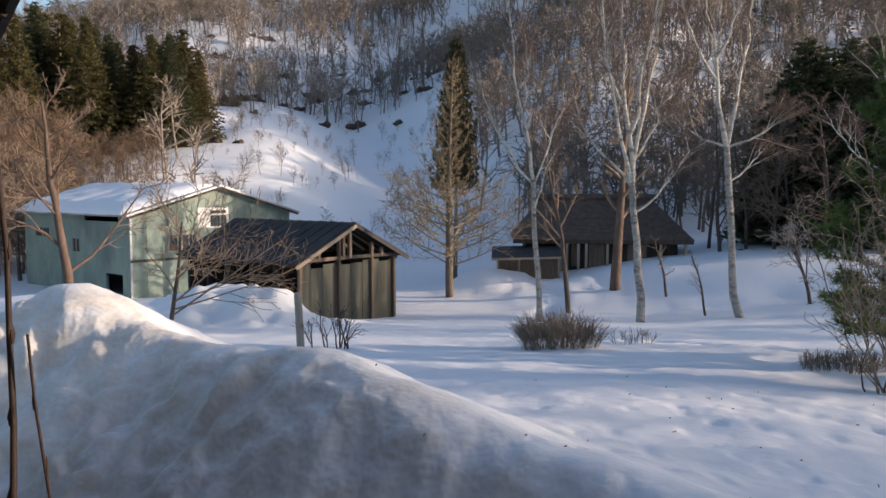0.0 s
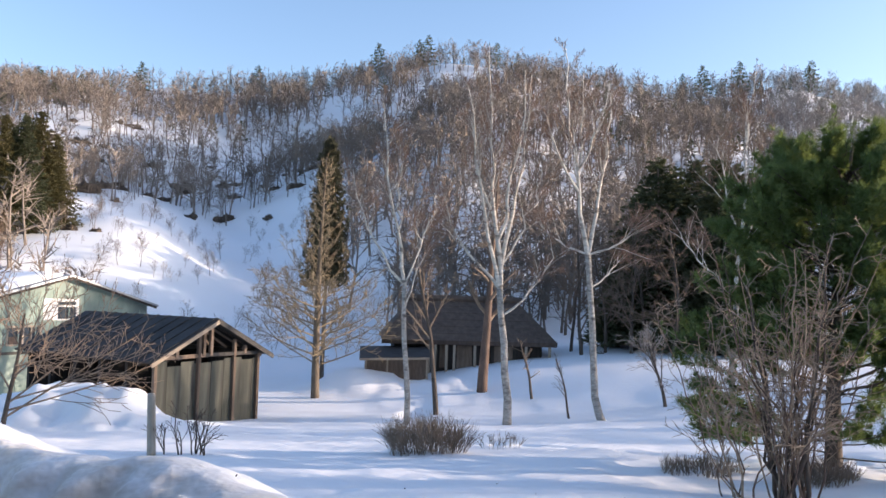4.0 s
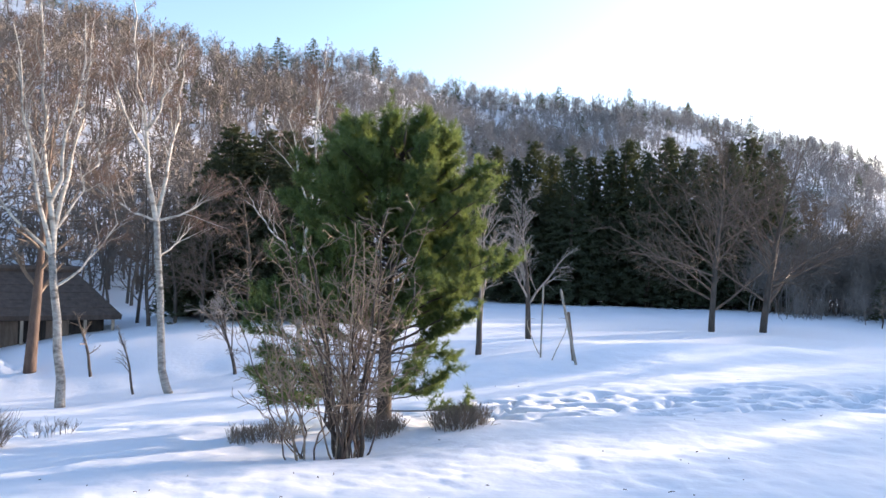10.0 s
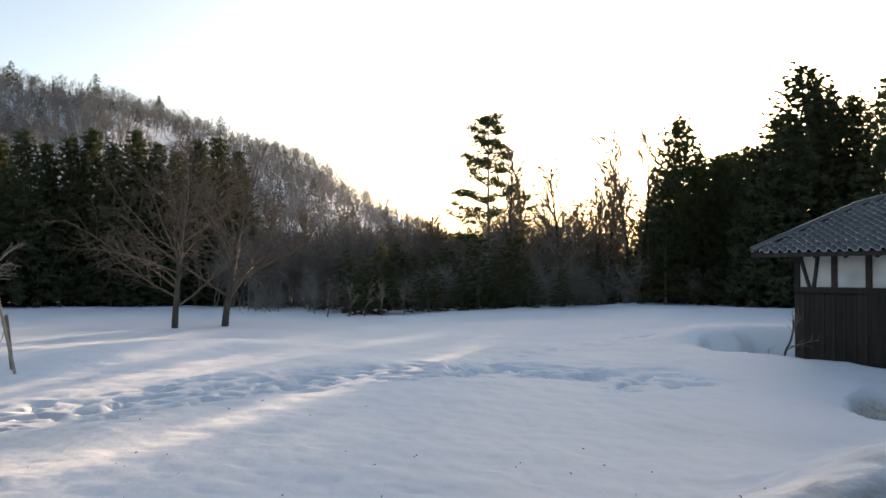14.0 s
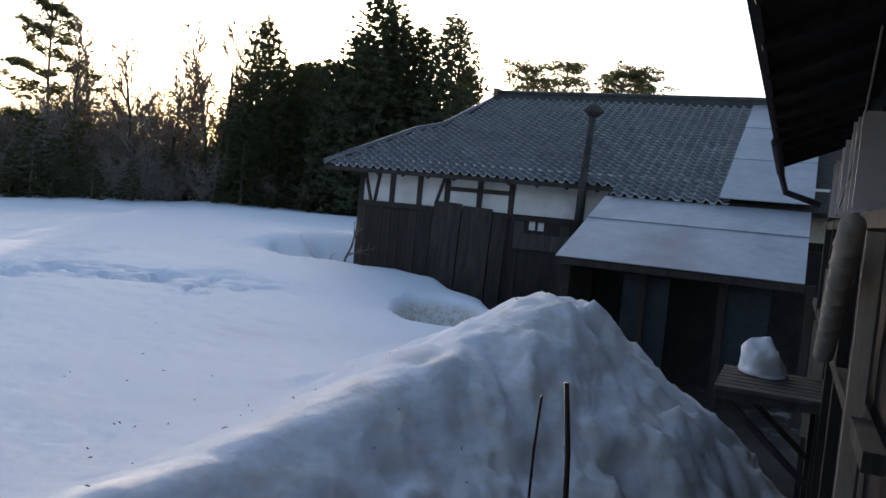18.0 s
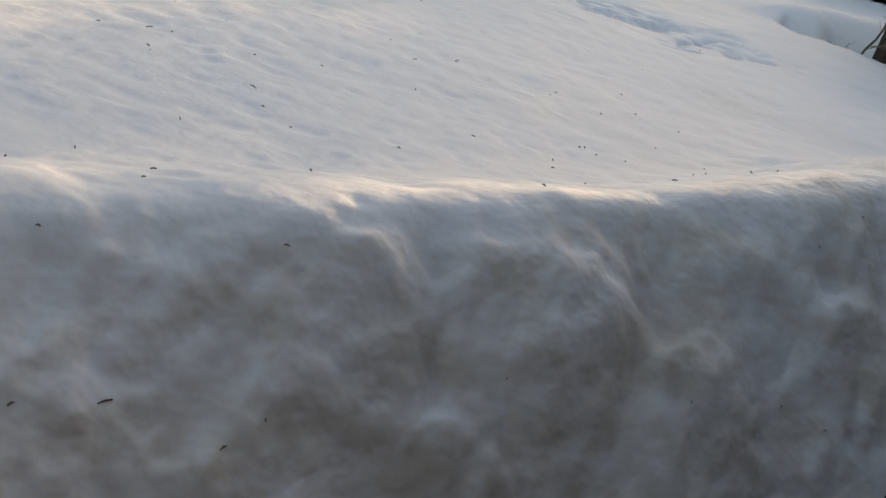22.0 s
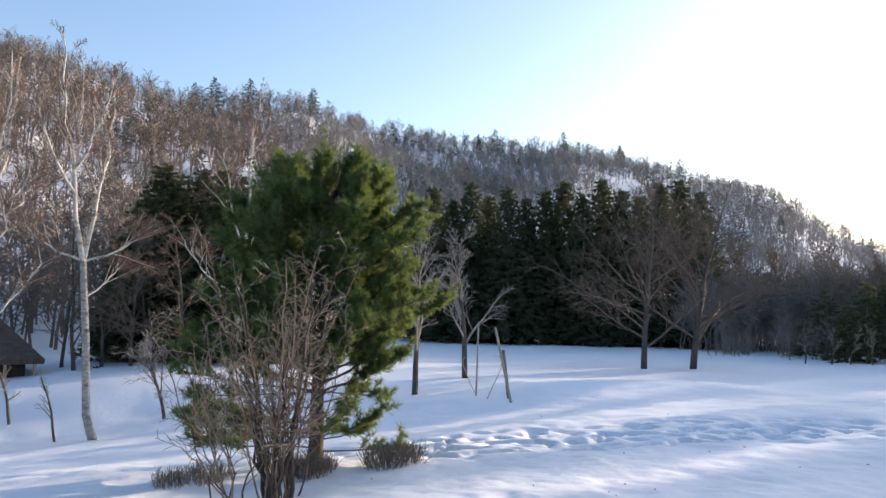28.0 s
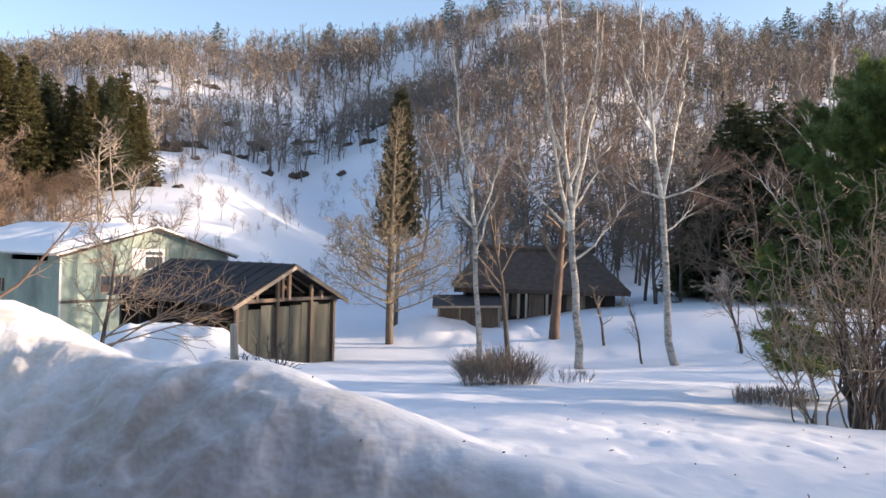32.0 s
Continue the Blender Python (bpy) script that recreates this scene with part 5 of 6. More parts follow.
def wall_with_holes(length, z0, z1, holes, thick, top=None):
    """A wall in one piece, in local x and z, y from 0 to thick, cut by rectangular holes (x0, x1, z0, z1); top(x) may raise it to a gable."""
    g = Geo()
    xs = sorted({0, length, *[h[0] for h in holes], *[h[1] for h in holes], *([length / 2] if top else [])})
    zs = sorted({z0, *[h[2] for h in holes], *[h[3] for h in holes]}) + [None]
    nz = len(zs)
    for y in (0, thick):
        for x in xs:
            hi = top(x) if top else z1
            for k, z in enumerate(zs):
                g.v.append((x, y, hi if z is None else min(z, hi - 0.01 * (nz - k))))
    back = len(xs) * nz

    def solid(i, k):
        if not (0 <= i < len(xs) - 1 and 0 <= k < nz - 1):
            return False
        return not any(h[0] <= xs[i] + 1e-6 and h[1] >= xs[i + 1] - 1e-6 and h[2] <= zs[k] + 1e-6 and zs[k + 1] is not None and h[3] >= zs[k + 1] - 1e-6 for h in holes)

    for i in range(len(xs) - 1):
        for k in range(nz - 1):
            if not solid(i, k):
                continue
            a, b, c, d = i * nz + k, (i + 1) * nz + k, (i + 1) * nz + k + 1, i * nz + k + 1
            g.f += [(a, b, c, d), (d + back, c + back, b + back, a + back)]
            for (p, q), (ni, nk) in (((a, b), (i, k - 1)), ((b, c), (i + 1, k)), ((c, d), (i, k + 1)), ((d, a), (i - 1, k))):
                if not solid(ni, nk):
                    g.f.append((q, p, p + back, q + back))
    return g


def green_hall():
    """Two-storey hall clad in green sheet; local x along the gable front, local y back along the side wall."""
    W, L, H, R = 10.4, 11.8, 4.35, 1.45
    e = thing("green_hall", frame_at(-16.8, 39.6, -5.6 + EYE_Z, 38), "faded green sheet-clad hall with snow on its roof", "building")
    top = lambda x: H + R * (1 - abs(x - W / 2) / (W / 2))
    front_holes = [(4.0, 5.9, 3.6, 4.6), (2.15, 3.9, 2.35, 3.25)]
    wall_with_holes(W, -0.6, H, front_holes, 0.14, top).part("front_wall", M_GREEN, e)
    side_holes = [(1.0, 4.6, 3.95, 4.22), (8.7, 10.6, 2.9, 3.4), (5.2, 6.0, 2.2, 2.9), (0.7, 2.4, -0.3, 1.2), (6.5, 7.4, 0.2, 1.2)]
    side = wall_with_holes(L, -0.6, H, side_holes, 0.14)
    side.v = [(0.14 - y, x + 0.14, z) for x, y, z in side.v]
    side.f = [tuple(reversed(f)) for f in side.f]
    side.part("side_wall", M_GREEN, e)
    Geo().box((W - 0.14, 0.14, -0.6), (W, L, H)).part("side_wall", M_GREEN, e)
    Geo().prism([(0, -0.6), (W, -0.6), (W, H), (W / 2, H + R), (0, H)], L + 0.14, L + 0.28).part("back_wall", M_GREEN, e)
    # added black sheet at floor height, painted as the gloom behind the windows
    Geo().box((0.3, 0.4, 1.9), (W - 0.3, L - 0.2, 2.0)).part("upper_floor", M_INSIDE_SHADE, e)
    # cladding seams, band at mid height, corner trim
    seam = Geo().box((-0.02, -0.025, -0.5), (0.02, -0.001, 1.0)).mesh(M_GREEN)
    for i in range(1, 12):
        x = i * 0.9
        ob = shared("seam", seam, e, Matrix.Translation((x, 0, -0.1)) @ Matrix.Diagonal((1, 1, (top(x) - 0.15) / 1.05, 1)))
    Geo().box((-0.04, -0.05, 1.88), (W + 0.02, -0.002, 2.02)).part("band", M_WOOD_GREY, e, "grey band at mid height")
    Geo().box((-0.05, -0.05, -0.5), (0.06, 0.0, H)).part("corner_trim", M_METAL, e, "pale corner trim")
    for a, b in (((-0.35, H - 0.12), (W / 2, H + R)), ((W + 0.35, H - 0.12), (W / 2, H + R))):
        Geo().beam((a[0], -0.4, a[1]), (b[0], -0.4, b[1]), 0.06, 0.2).part("barge_board", M_WOOD_DARK, e)
    slope = R / (W / 2)
    for s in (0, 1):
        x0 = -0.45 if s == 0 else W + 0.45
        z0 = H - 0.45 * slope
        Geo().slab([(x0, -0.45, z0 + 0.12), (W / 2, -0.45, H + R + 0.12), (W / 2, L + 0.5, H + R + 0.12), (x0, L + 0.5, z0 + 0.12)], 0.1).part("roof", M_METAL, e)
    # windows: a boarded white one above, brown sashes below
    w1 = link("window", Geo().box((4.0, 0.05, 3.6), (5.9, 0.10, 4.6)).mesh(M_GLASS), e, "white-framed window, half boarded")
    Geo().box((3.95, -0.03, 3.55), (4.75, 0.045, 4.65)).part("board", M_PLASTER, w1, "white board")
    for a, b in (((4.75, 4.5), (5.95, 4.65)), ((4.75, 4.22), (5.9, 4.32)), ((5.82, 3.55), (5.95, 4.5)), ((4.75, 3.52), (5.95, 3.6))):
        Geo().box((a[0], -0.03, a[1]), (b[0], 0.045, b[1])).part("frame", M_PLASTER, w1)
    w2 = link("window", Geo().box((2.15, 0.06, 2.35), (3.9, 0.10, 3.25)).mesh(M_GLASS), e, "brown wooden sash window")
    for a, b in (((2.1, 2.3), (2.2, 3.3)), ((2.9, 2.35), (3.0, 3.25)), ((3.35, 2.35), (3.42, 3.25)), ((3.85, 2.3), (3.95, 3.3)), ((2.2, 3.2), (3.85, 3.3)), ((2.2, 2.3), (3.85, 2.38))):
        Geo().box((a[0], -0.02, a[1]), (b[0], 0.055, b[1])).part("frame", M_WOOD_PALE, w2)
    Geo().box((2.25, 0.0, 2.4), (2.9, 0.05, 2.75)).part("board", M_RED_BARK, w2)
    for y0, y1, z0, z1 in side_holes[1:3]:
        w = link("window", Geo().box((0.06, y0 + 0.14, z0), (0.09, y1 + 0.14, z1)).mesh(M_GLASS), e)
        for k in range(3):
            yy = y0 + 0.14 + (y1 - y0) * k / 2
            Geo().box((-0.02, yy - 0.03, z0), (0.05, yy + 0.03, z1)).part("frame", M_WOOD_PALE, w)
    drift = thing("roof_snow", e.matrix_world.copy(), "thick uneven snow lying on the hall roof", "snow")
    lumpy_snow(-0.5, W / 2 - 0.25, 0.0, L + 0.45, lambda x, y: H + 0.13 + R * (1 - abs(x - W / 2) / (W / 2)), 0.4, 3).part("snow_sheet", M_SNOW_CLEAN, drift, smooth=True)
    return e


green_hall()


def shed():
    """Board shed: local x along its gable front, y back along the open side."""
    W, L, H, R = 5.1, 6.8, 2.45, 1.22
    e = thing("open_shed", frame_at(-5.9, 27.95, -5.02 + EYE_Z, 38), "weathered board shed with an open gable and dark roof", "shed")
    rg = random.Random(8)
    board = Geo().box((0, 0, 0), (0.235, 0.025, 1)).mesh(M_WOOD_GREY)
    panel = Geo().box((0, 0, 0), (1, 0.02, 1)).mesh(M_PANEL)
    x = 0.02
    while x < W - 0.2:
        wide = min(rg.choice((0.62, 0.80, 0.92)), W - 0.04 - x)
        shared("panel", panel, e, Matrix.Translation((x, rg.uniform(-0.012, 0.012), -0.5)) @ Matrix.Rotation(rg.uniform(-0.006, 0.006), 4, 'Y') @ Matrix.Diagonal((wide - 0.012, 1, H + 0.45 - rg.uniform(0.0, 0.25), 1)))
        x += wide
    y = 0.1
    while y < L - 0.2:
        shared("board", board, e, Matrix.Translation((W, y, -0.5)) @ Matrix.Rotation(radians(90), 4, 'Z') @ Matrix.Diagonal((1, 1, H + 0.45, 1)))
        y += 0.24
    Geo().box((0, L - 0.05, -0.5), (W, L, H)).part("back_wall", M_WOOD_DARK, e)
    # added black sheet across the shed, shade put in as colour
    Geo().box((0.1, 2.6, -0.5), (W - 0.1, 2.66, H)).part("partition", M_INSIDE_SHADE, e)
    post = Geo().box((-0.06, -0.06, 0), (0.06, 0.06, 1)).mesh(M_STUD)
    for px, pz in ((0.05, H), (1.98, H + 0.85), (2.2, H + 0.9), (3.75, H + 0.55), (W - 0.06, H), (2.55, H + 1.05), (0.95, H + 0.4), (4.3, H + 0.3)):
        low = -0.5 if px in (0.05, 1.98, 3.75, W - 0.06) else H
        shared("stud", post, e, Matrix.Translation((px, -0.07, low)) @ Matrix.Diagonal((1, 1, pz - low, 1)))
    dark = Geo().box((-0.07, -0.07, 0), (0.07, 0.07, 1)).mesh(M_WOOD_DARK)
    for py in (1.3, 2.7, 4.1, 5.5, L):
        shared("post", dark, e, Matrix.Translation((0.06, py, -0.5)) @ Matrix.Diagonal((1, 1, H + 0.5, 1)))
    Geo().beam((0, -0.05, H), (2.3, -0.05, H + 0.02), 0.10, 0.13).part("tie_beam", M_STUD, e)
    Geo().beam((2.3, -0.05, H + 0.02), (W, -0.05, H), 0.10, 0.13).part("tie_beam", M_WOOD_GREY, e)
    Geo().beam((0.05, 0, H), (0.05, L, H), 0.12, 0.14).part("wall_plate", M_WOOD_DARK, e)
    Geo().beam((W - 0.05, 0, H), (W - 0.05, L, H), 0.12, 0.14).part("wall_plate", M_WOOD_DARK, e)
    o = 0.42
    sl = R / (W / 2)
    for s in (0, 1):
        x0 = -o if s == 0 else W + o
        z0 = H - o * sl
        roof = Geo().slab([(x0, -0.45, z0 + 0.14), (W / 2, -0.45, H + R + 0.14), (W / 2, L + 0.3, H + R + 0.14), (x0, L + 0.3, z0 + 0.14)], 0.05).part("roof", M_ROOF_DARK, e)
        for k in range(12):
            yy = -0.3 + k * 0.62
            Geo().beam((x0, yy, z0 + 0.155), (W / 2, yy, H + R + 0.155), 0.03, 0.03).part("batten", M_ROOF_DARK, roof)
        Geo().beam((x0, -0.44, z0 + 0.02), (W / 2, -0.44, H + R + 0.02), 0.05, 0.13).part("barge_board", M_WOOD_PALE if s == 0 else M_WOOD_GREY, e)
        for k in range(6):
            yy = 0.2 + k * 1.2
            Geo().beam((x0, yy, z0 + 0.04), (W / 2, yy, H + R + 0.04), 0.06, 0.09).part("rafter", M_WOOD_DARK, e)
    for k in range(3):
        xx = 0.6 + 0.85 * k
        Geo().beam((W - 0.5 - k * 0.7, 0.5, H + 0.2), (W / 2, 0.5, H + R - 0.25 * k), 0.05, 0.08).part("brace", M_STUD, e)


shed()


def farmhouse():
    """Thatched farmhouse, half sunk in snow; local x along the front eave, y back; z zero at the eave."""
    W, D, rise = 10.2, 7.2, 2.3
    e = thing("farmhouse", frame_at(3.07, 44.9, -2.75 + EYE_Z, 93), "old dark farmhouse with a steep weathered thatched roof", "house")
    o = 0.75
    Geo().box((o, o, -3.2), (W - o, o + 0.12, 0.3)).part("front_wall", M_WOOD_DARK, e)
    Geo().box((o, o + 0.12, -3.2), (o + 0.12, D - o, 0.3)).part("side_wall", M_WOOD_DARK, e)
    Geo().box((W - o - 0.12, o + 0.12, -3.2), (W - o, D - o, 0.3)).part("side_wall", M_WOOD_DARK, e)
    Geo().box((o, D - o, -3.2), (W - o, D - o + 0.12, 0.3)).part("back_wall", M_WOOD_DARK, e)
    a, b, c, d = (0, 0, 0), (W, 0, 0), (W, D, 0), (0, D, 0)
    r1, r2 = (1.75, D / 2, rise), (W - 1.75, D / 2, rise)
    rg = random.Random(3)

    def thatch(p, q, u, v, rows=6):
        """One face of the roof in courses of thatch, each a little proud of the next."""
        p, q, u, v = map(Vector, (p, q, u, v))
        nn = (q - p).cross(v - p).normalized()
        nn = nn if nn.z > 0 else -nn
        face = None
        for i in range(rows):
            f0, f1 = i / rows, min(1.0, (i + 1.12) / rows)
            s = nn * 0.018
            quad = [p.lerp(v, f0) + s, q.lerp(u, f0) + s, q.lerp(u, f1), p.lerp(v, f1)]
            g = Geo().slab(quad, 0.30 if i == 0 else 0.16)
            if face is None:
                face = g.part("roof_face", M_THATCH, e)
            else:
                g.part("thatch_course", M_THATCH, face)

    thatch(a, b, r2, r1)
    thatch(c, d, r1, r2)
    thatch(d, a, r1, Vector(r1) + Vector((0.0, 0.02, 0)))
    thatch(b, c, r2, Vector(r2) + Vector((0.0, -0.02, 0)))
    Geo().tube([(r1[0] - 0.3, r1[1], rise + 0.08), (r2[0] + 0.3, r2[1], rise + 0.08)], [0.22, 0.22], 8).part("ridge_cap", M_THATCH, e)
    post = Geo().box((-0.07, -0.07, -3.0), (0.07, 0.07, 0.05)).mesh(M_WOOD_PALE)
    for x in (2.75, 3.1, 3.75, 4.2, 5.4, 6.0, 8.4, 9.8):
        shared("post", post, e, Matrix.Translation((x, 0.25, 0)))
    Geo().beam((0.4, 0.25, -0.05), (W - 0.4, 0.25, -0.05), 0.12, 0.16).part("eave_beam", M_WOOD_DARK, e)
    for x, w in ((3.4, 0.5), (4.4, 0.9), (6.6, 1.1)):
        Geo().box((x, o - 0.03, -1.6), (x + w, o - 0.002, -0.3)).part("wall_board", M_STUD, e)
    # lean-to shed at the near corner
    lt = thing("lean_to", e.matrix_world.copy(), "low board lean-to against the farmhouse, snow banked round it", "shed")
    x0, x1, y0, y1 = -0.9, 2.5, -2.5, 0.7
    Geo().slab([(x0 - 0.3, y0 - 0.35, -0.85), (x1 + 0.2, y0 - 0.35, -0.72), (x1 + 0.2, y1, -0.36), (x0 - 0.3, y1, -0.46)], 0.07).part("roof", M_ROOF_DARK, lt)
    Geo().beam((x0 - 0.3, y0 - 0.36, -0.92), (x1 + 0.2, y0 - 0.36, -0.79), 0.05, 0.12).part("fascia", M_WOOD_PALE, lt)
    Geo().box((x0, y0, -2.9), (x1, y0 + 0.06, -0.88)).part("front_wall", M_STUD, lt)
    Geo().box((x0, y0 + 0.06, -2.9), (x0 + 0.06, y1, -1.75)).part("side_wall", M_WOOD_DARK, lt)
    Geo().box((x0, y0 + 0.06, -1.75), (x0 + 0.06, y0 + 1.0, -0.85)).part("side_wall", M_WOOD_DARK, lt)
    w = Geo().box((x0 + 0.02, y0 + 1.0, -1.75), (x0 + 0.04, y0 + 2.2, -1.15)).part("window", M_GLASS, lt, "small pale window")
    for k in range(4):
        yy = y0 + 1.0 + 0.4 * k
        Geo().box((x0 - 0.02, yy - 0.03, -1.75), (x0 + 0.015, yy + 0.03, -1.15)).part("glazing_bar", M_PLASTER, w)
    for px in (x0, x0 + 1.15, x1 - 0.12):
        Geo().box((px, y0 - 0.05, -2.9), (px + 0.1, y0 - 0.002, -0.9)).part("post", M_WOOD_PALE, lt)


farmhouse()


def tile_mesh(width=0.29, depth=0.31):
    """One curved pan tile: a low wave across, a thick nose at its lower end."""
    g = Geo()
    n = 6
    for k, (y, lift) in enumerate(((0.0, 0.045), (depth, -0.005))):
        for i in range(n + 1):
            t = i / n
            z = 0.075 * math.sin(math.pi * min(1, t / 0.42)) if t < 0.42 else -0.030 * math.sin(math.pi * (t - 0.42) / 0.58)
            g.v.append((t * width, y, z + lift + 0.03))
    for i in range(n):
        g.f.append((i, i + 1, i + n + 2, i + n + 1))
    o = len(g.v)
    for i in range(n + 1):
        x, y, z = g.v[i]
        g.v.append((x, y + 0.02, z - 0.045))
    for i in range(n):
        g.f.append((o + i, o + i + 1, i + 1, i))
    return g


M_RIDGE = material("weathered_ridge_tile", (0.035, 0.037, 0.038), (0.085, 0.085, 0.085), 2.0, 0.7, 0.4)
# pale colour for tile fronts, a painted glint of sky light
M_NOSE_GLINT = material("painted_nose_glint", (0.34, 0.35, 0.35), (0.55, 0.55, 0.54), 3.0, 0.6, 0.2, random_amount=0.3)


def with_nose_glints(me):
    """Paints a pale highlight on the front edge of each tile; every tile has six top faces and six nose faces."""
    me.materials.append(M_NOSE_GLINT)
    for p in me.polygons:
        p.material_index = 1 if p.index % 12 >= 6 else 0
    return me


def storehouse():
    """Tile-roofed storehouse across the yard; local x along its wall (towards the yard's far end is minus x), y back, z zero at eye level."""
    p = bearing(131, 20.6)
    e = thing("storehouse", frame_at(p.x, p.y, EYE_Z, 221), "old half-timbered storehouse with a grey tiled roof", "house")
    x0, x1 = -12.3, 5.0
    sl = 3.1 / 7.2
    z_eave, y_eave = 0.8, -0.6
    # walls: dark boards below, white plaster panels between timbers above
    win = (-6.95, -6.45, -0.52, -0.24)
    wall_with_holes(x1 - x0, -3.8, -0.22, [(win[0] - x0, win[1] - x0, win[2], win[3])], 0.12).part("lower_wall", M_WOOD_DARK, e).matrix_local = Matrix.Translation((x0, 0.06, 0))
    Geo().box((x0, 0.06, -0.22), (x1, 0.18, 1.15)).part("plaster_band", M_PLASTER, e)
    Geo().box((x0, 0.18, -3.8), (x0 + 0.12, 13.0, 1.0)).part("gable_wall", M_WOOD_DARK, e)
    Geo().add([(x0 + 0.02, 0.2, 1.0), (x0 + 0.02, 13.0, 1.0), (x0 + 0.02, 6.6, 3.2), (x0 + 0.12, 0.2, 1.0), (x0 + 0.12, 13.0, 1.0), (x0 + 0.12, 6.6, 3.2)],
              [(0, 2, 1), (3, 4, 5), (0, 3, 5, 2), (1, 2, 5, 4), (0, 1, 4, 3)]).part("gable", M_PLASTER, e)
    Geo().box((x0, 12.9, -3.8), (x1, 13.0, 1.0)).part("back_wall", M_WOOD_DARK, e)
    rg = random.Random(12)
    board = Geo().box((0, 0, 0), (0.27, 0.03, 1)).mesh(M_WOOD_DARK)
    x = x0
    while x < x1 - 0.27:
        if not (win[0] - 0.3 < x < win[1]):
            shared("board", board, e, Matrix.Translation((x, 0.025 + rg.uniform(-0.008, 0.008), -3.7)) @ Matrix.Diagonal((1, 1, 3.42 - rg.uniform(0, 0.05), 1)))
        x += 0.285
    # added white pane, its colour replaces daylight through the opening
    w = Geo().box((win[0], 0.10, win[2]), (win[1], 0.12, win[3])).part("window", M_PLASTER, e, "small window, its white pane painted for daylight seen through")
    for k in range(3):
        xx = win[0] + (win[1] - win[0]) * k / 2
        Geo().box((xx - 0.03, 0.05, win[2]), (xx + 0.03, 0.098, win[3])).part("window_bar", M_WOOD_DARK, w)
    post = Geo().box((-0.075, 0, -0.24), (0.075, 0.055, 0.95)).mesh(M_WOOD_DARK)
    for xx in (-12.22, -11.18, -10.28, -9.41, -8.41, -7.47, -5.5, -4.6, -3.7):
        shared("wall_post", post, e, Matrix.Translation((xx, 0.0, 0)))
    Geo().beam((x0, 0.02, -0.20), (x1, 0.02, -0.20), 0.06, 0.16).part("rail", M_WOOD_DARK, e)
    Geo().beam((-9.36, 0.03, 0.42), (-7.54, 0.03, 0.42), 0.05, 0.12).part("rail", M_WOOD_DARK, e)
    for xa, za, xb, zb in ((-12.12, 0.72, -11.86, -0.14), (-11.60, 0.86, -11.74, -0.14), (-9.52, 0.70, -9.72, 0.0)):
        Geo().beam((xa, 0.025, za), (xb, 0.025, zb), 0.06, 0.12, (0, 1, 0)).part("brace", M_WOOD_DARK, e)
    # old boards leaning against the wall, and the open bay beside the window
    for xx, ww, hh in ((-10.2, 0.42, -0.16), (-9.75, 0.85, 0.05), (-8.86, 0.9, -0.02), (-7.92, 0.42, -0.14)):
        Geo().slab([(xx, -0.30, -3.4), (xx + ww, -0.30, -3.4), (xx + ww, -0.05, hh - 0.03), (xx, -0.05, hh)], 0.03).part("leaning_sheet", M_WOOD_DARK, e, "dark old board sheet")
    Geo().box((-7.30, 0.0, -1.05), (-7.02, 0.022, -0.30)).part("bay_board", M_WOOD_GREY, e, "grey board beside the window")
    Geo().box((-6.40, 0.0, -1.05), (-5.60, 0.022, -0.62)).part("bay_board", M_WOOD_GREY, e, "grey board below the window")
    Geo().box((-7.02, 0.0, -1.05), (-6.41, 0.022, -0.62)).part("bay_board", M_WOOD_GREY, e, "grey board below the window")
    # main roof: deck, tiles, ridge
    xr0, xr1 = -13.2, 5.6

    def on_roof(xx, yy, lift=0.0):
        return Vector((xx, yy, z_eave + (yy - y_eave) * sl + lift))

    def verge(yy):
        return float(np.interp(yy, [-0.7, 2.6, 3.2, 6.7], [-13.2, -11.9, -11.2, -10.7]))

    Geo().slab([on_roof(xr0, y_eave), on_roof(-4.6, y_eave), on_roof(-4.6, 3.0), on_roof(-11.7, 3.0)], 0.12).part("roof_deck", M_WOOD_DARK, e)
    Geo().slab([on_roof(-11.3, 3.0), on_roof(-4.6, 3.0), on_roof(-4.6, 6.6), on_roof(-10.7, 6.6)], 0.12).part("roof_deck", M_WOOD_DARK, e)
    Geo().slab([on_roof(-4.6, -1.15), on_roof(xr1, -1.15), on_roof(xr1, 6.6), on_roof(-4.6, 6.6)], 0.12).part("roof_deck", M_WOOD_DARK, e)
    Geo().slab([(xr0, 13.8, 0.8), (xr1, 13.8, 0.8), (xr1, 6.6, 3.9), (-10.7, 6.6, 3.9)], 0.15).part("back_roof", M_TILE, e)
    tile = tile_mesh()
    single = with_nose_glints(tile.mesh(M_TILE, True))
    tilt = Matrix.Rotation(math.atan(sl), 4, 'X')
    dx, dy = 0.272, 0.262
    near_tiles, rest = [], Geo()
    ncol = int((xr1 - xr0) / dx)
    for i in range(ncol):
        xx = xr0 + i * dx
        if xx > -1.95:
            continue
        ys = y_eave - 0.04 if xx < -4.6 else -1.20
        j = 0
        while True:
            s = j * dy
            yy = ys + s * math.cos(math.atan(sl))
            if yy > 6.5:
                break
            if xx < verge(yy):
                j += 1
                continue
            m = Matrix.Translation(on_roof(xx, yy) + Vector((0, 0, rg.uniform(0, 0.006)))) @ tilt @ Matrix.Rotation(rg.uniform(-0.012, 0.012), 4, 'Z')
            if xx > -6.2 and j < 19:
                near_tiles.append(m)
            else:
                rest.add([m @ Vector(q) for q in tile.v], tile.f)
            j += 1
    rest_ob = rest.part("tile_field", M_TILE_FIELD, e, smooth=True)
    with_nose_glints(rest_ob.data)
    rest_ob["kind"] = "stuff"
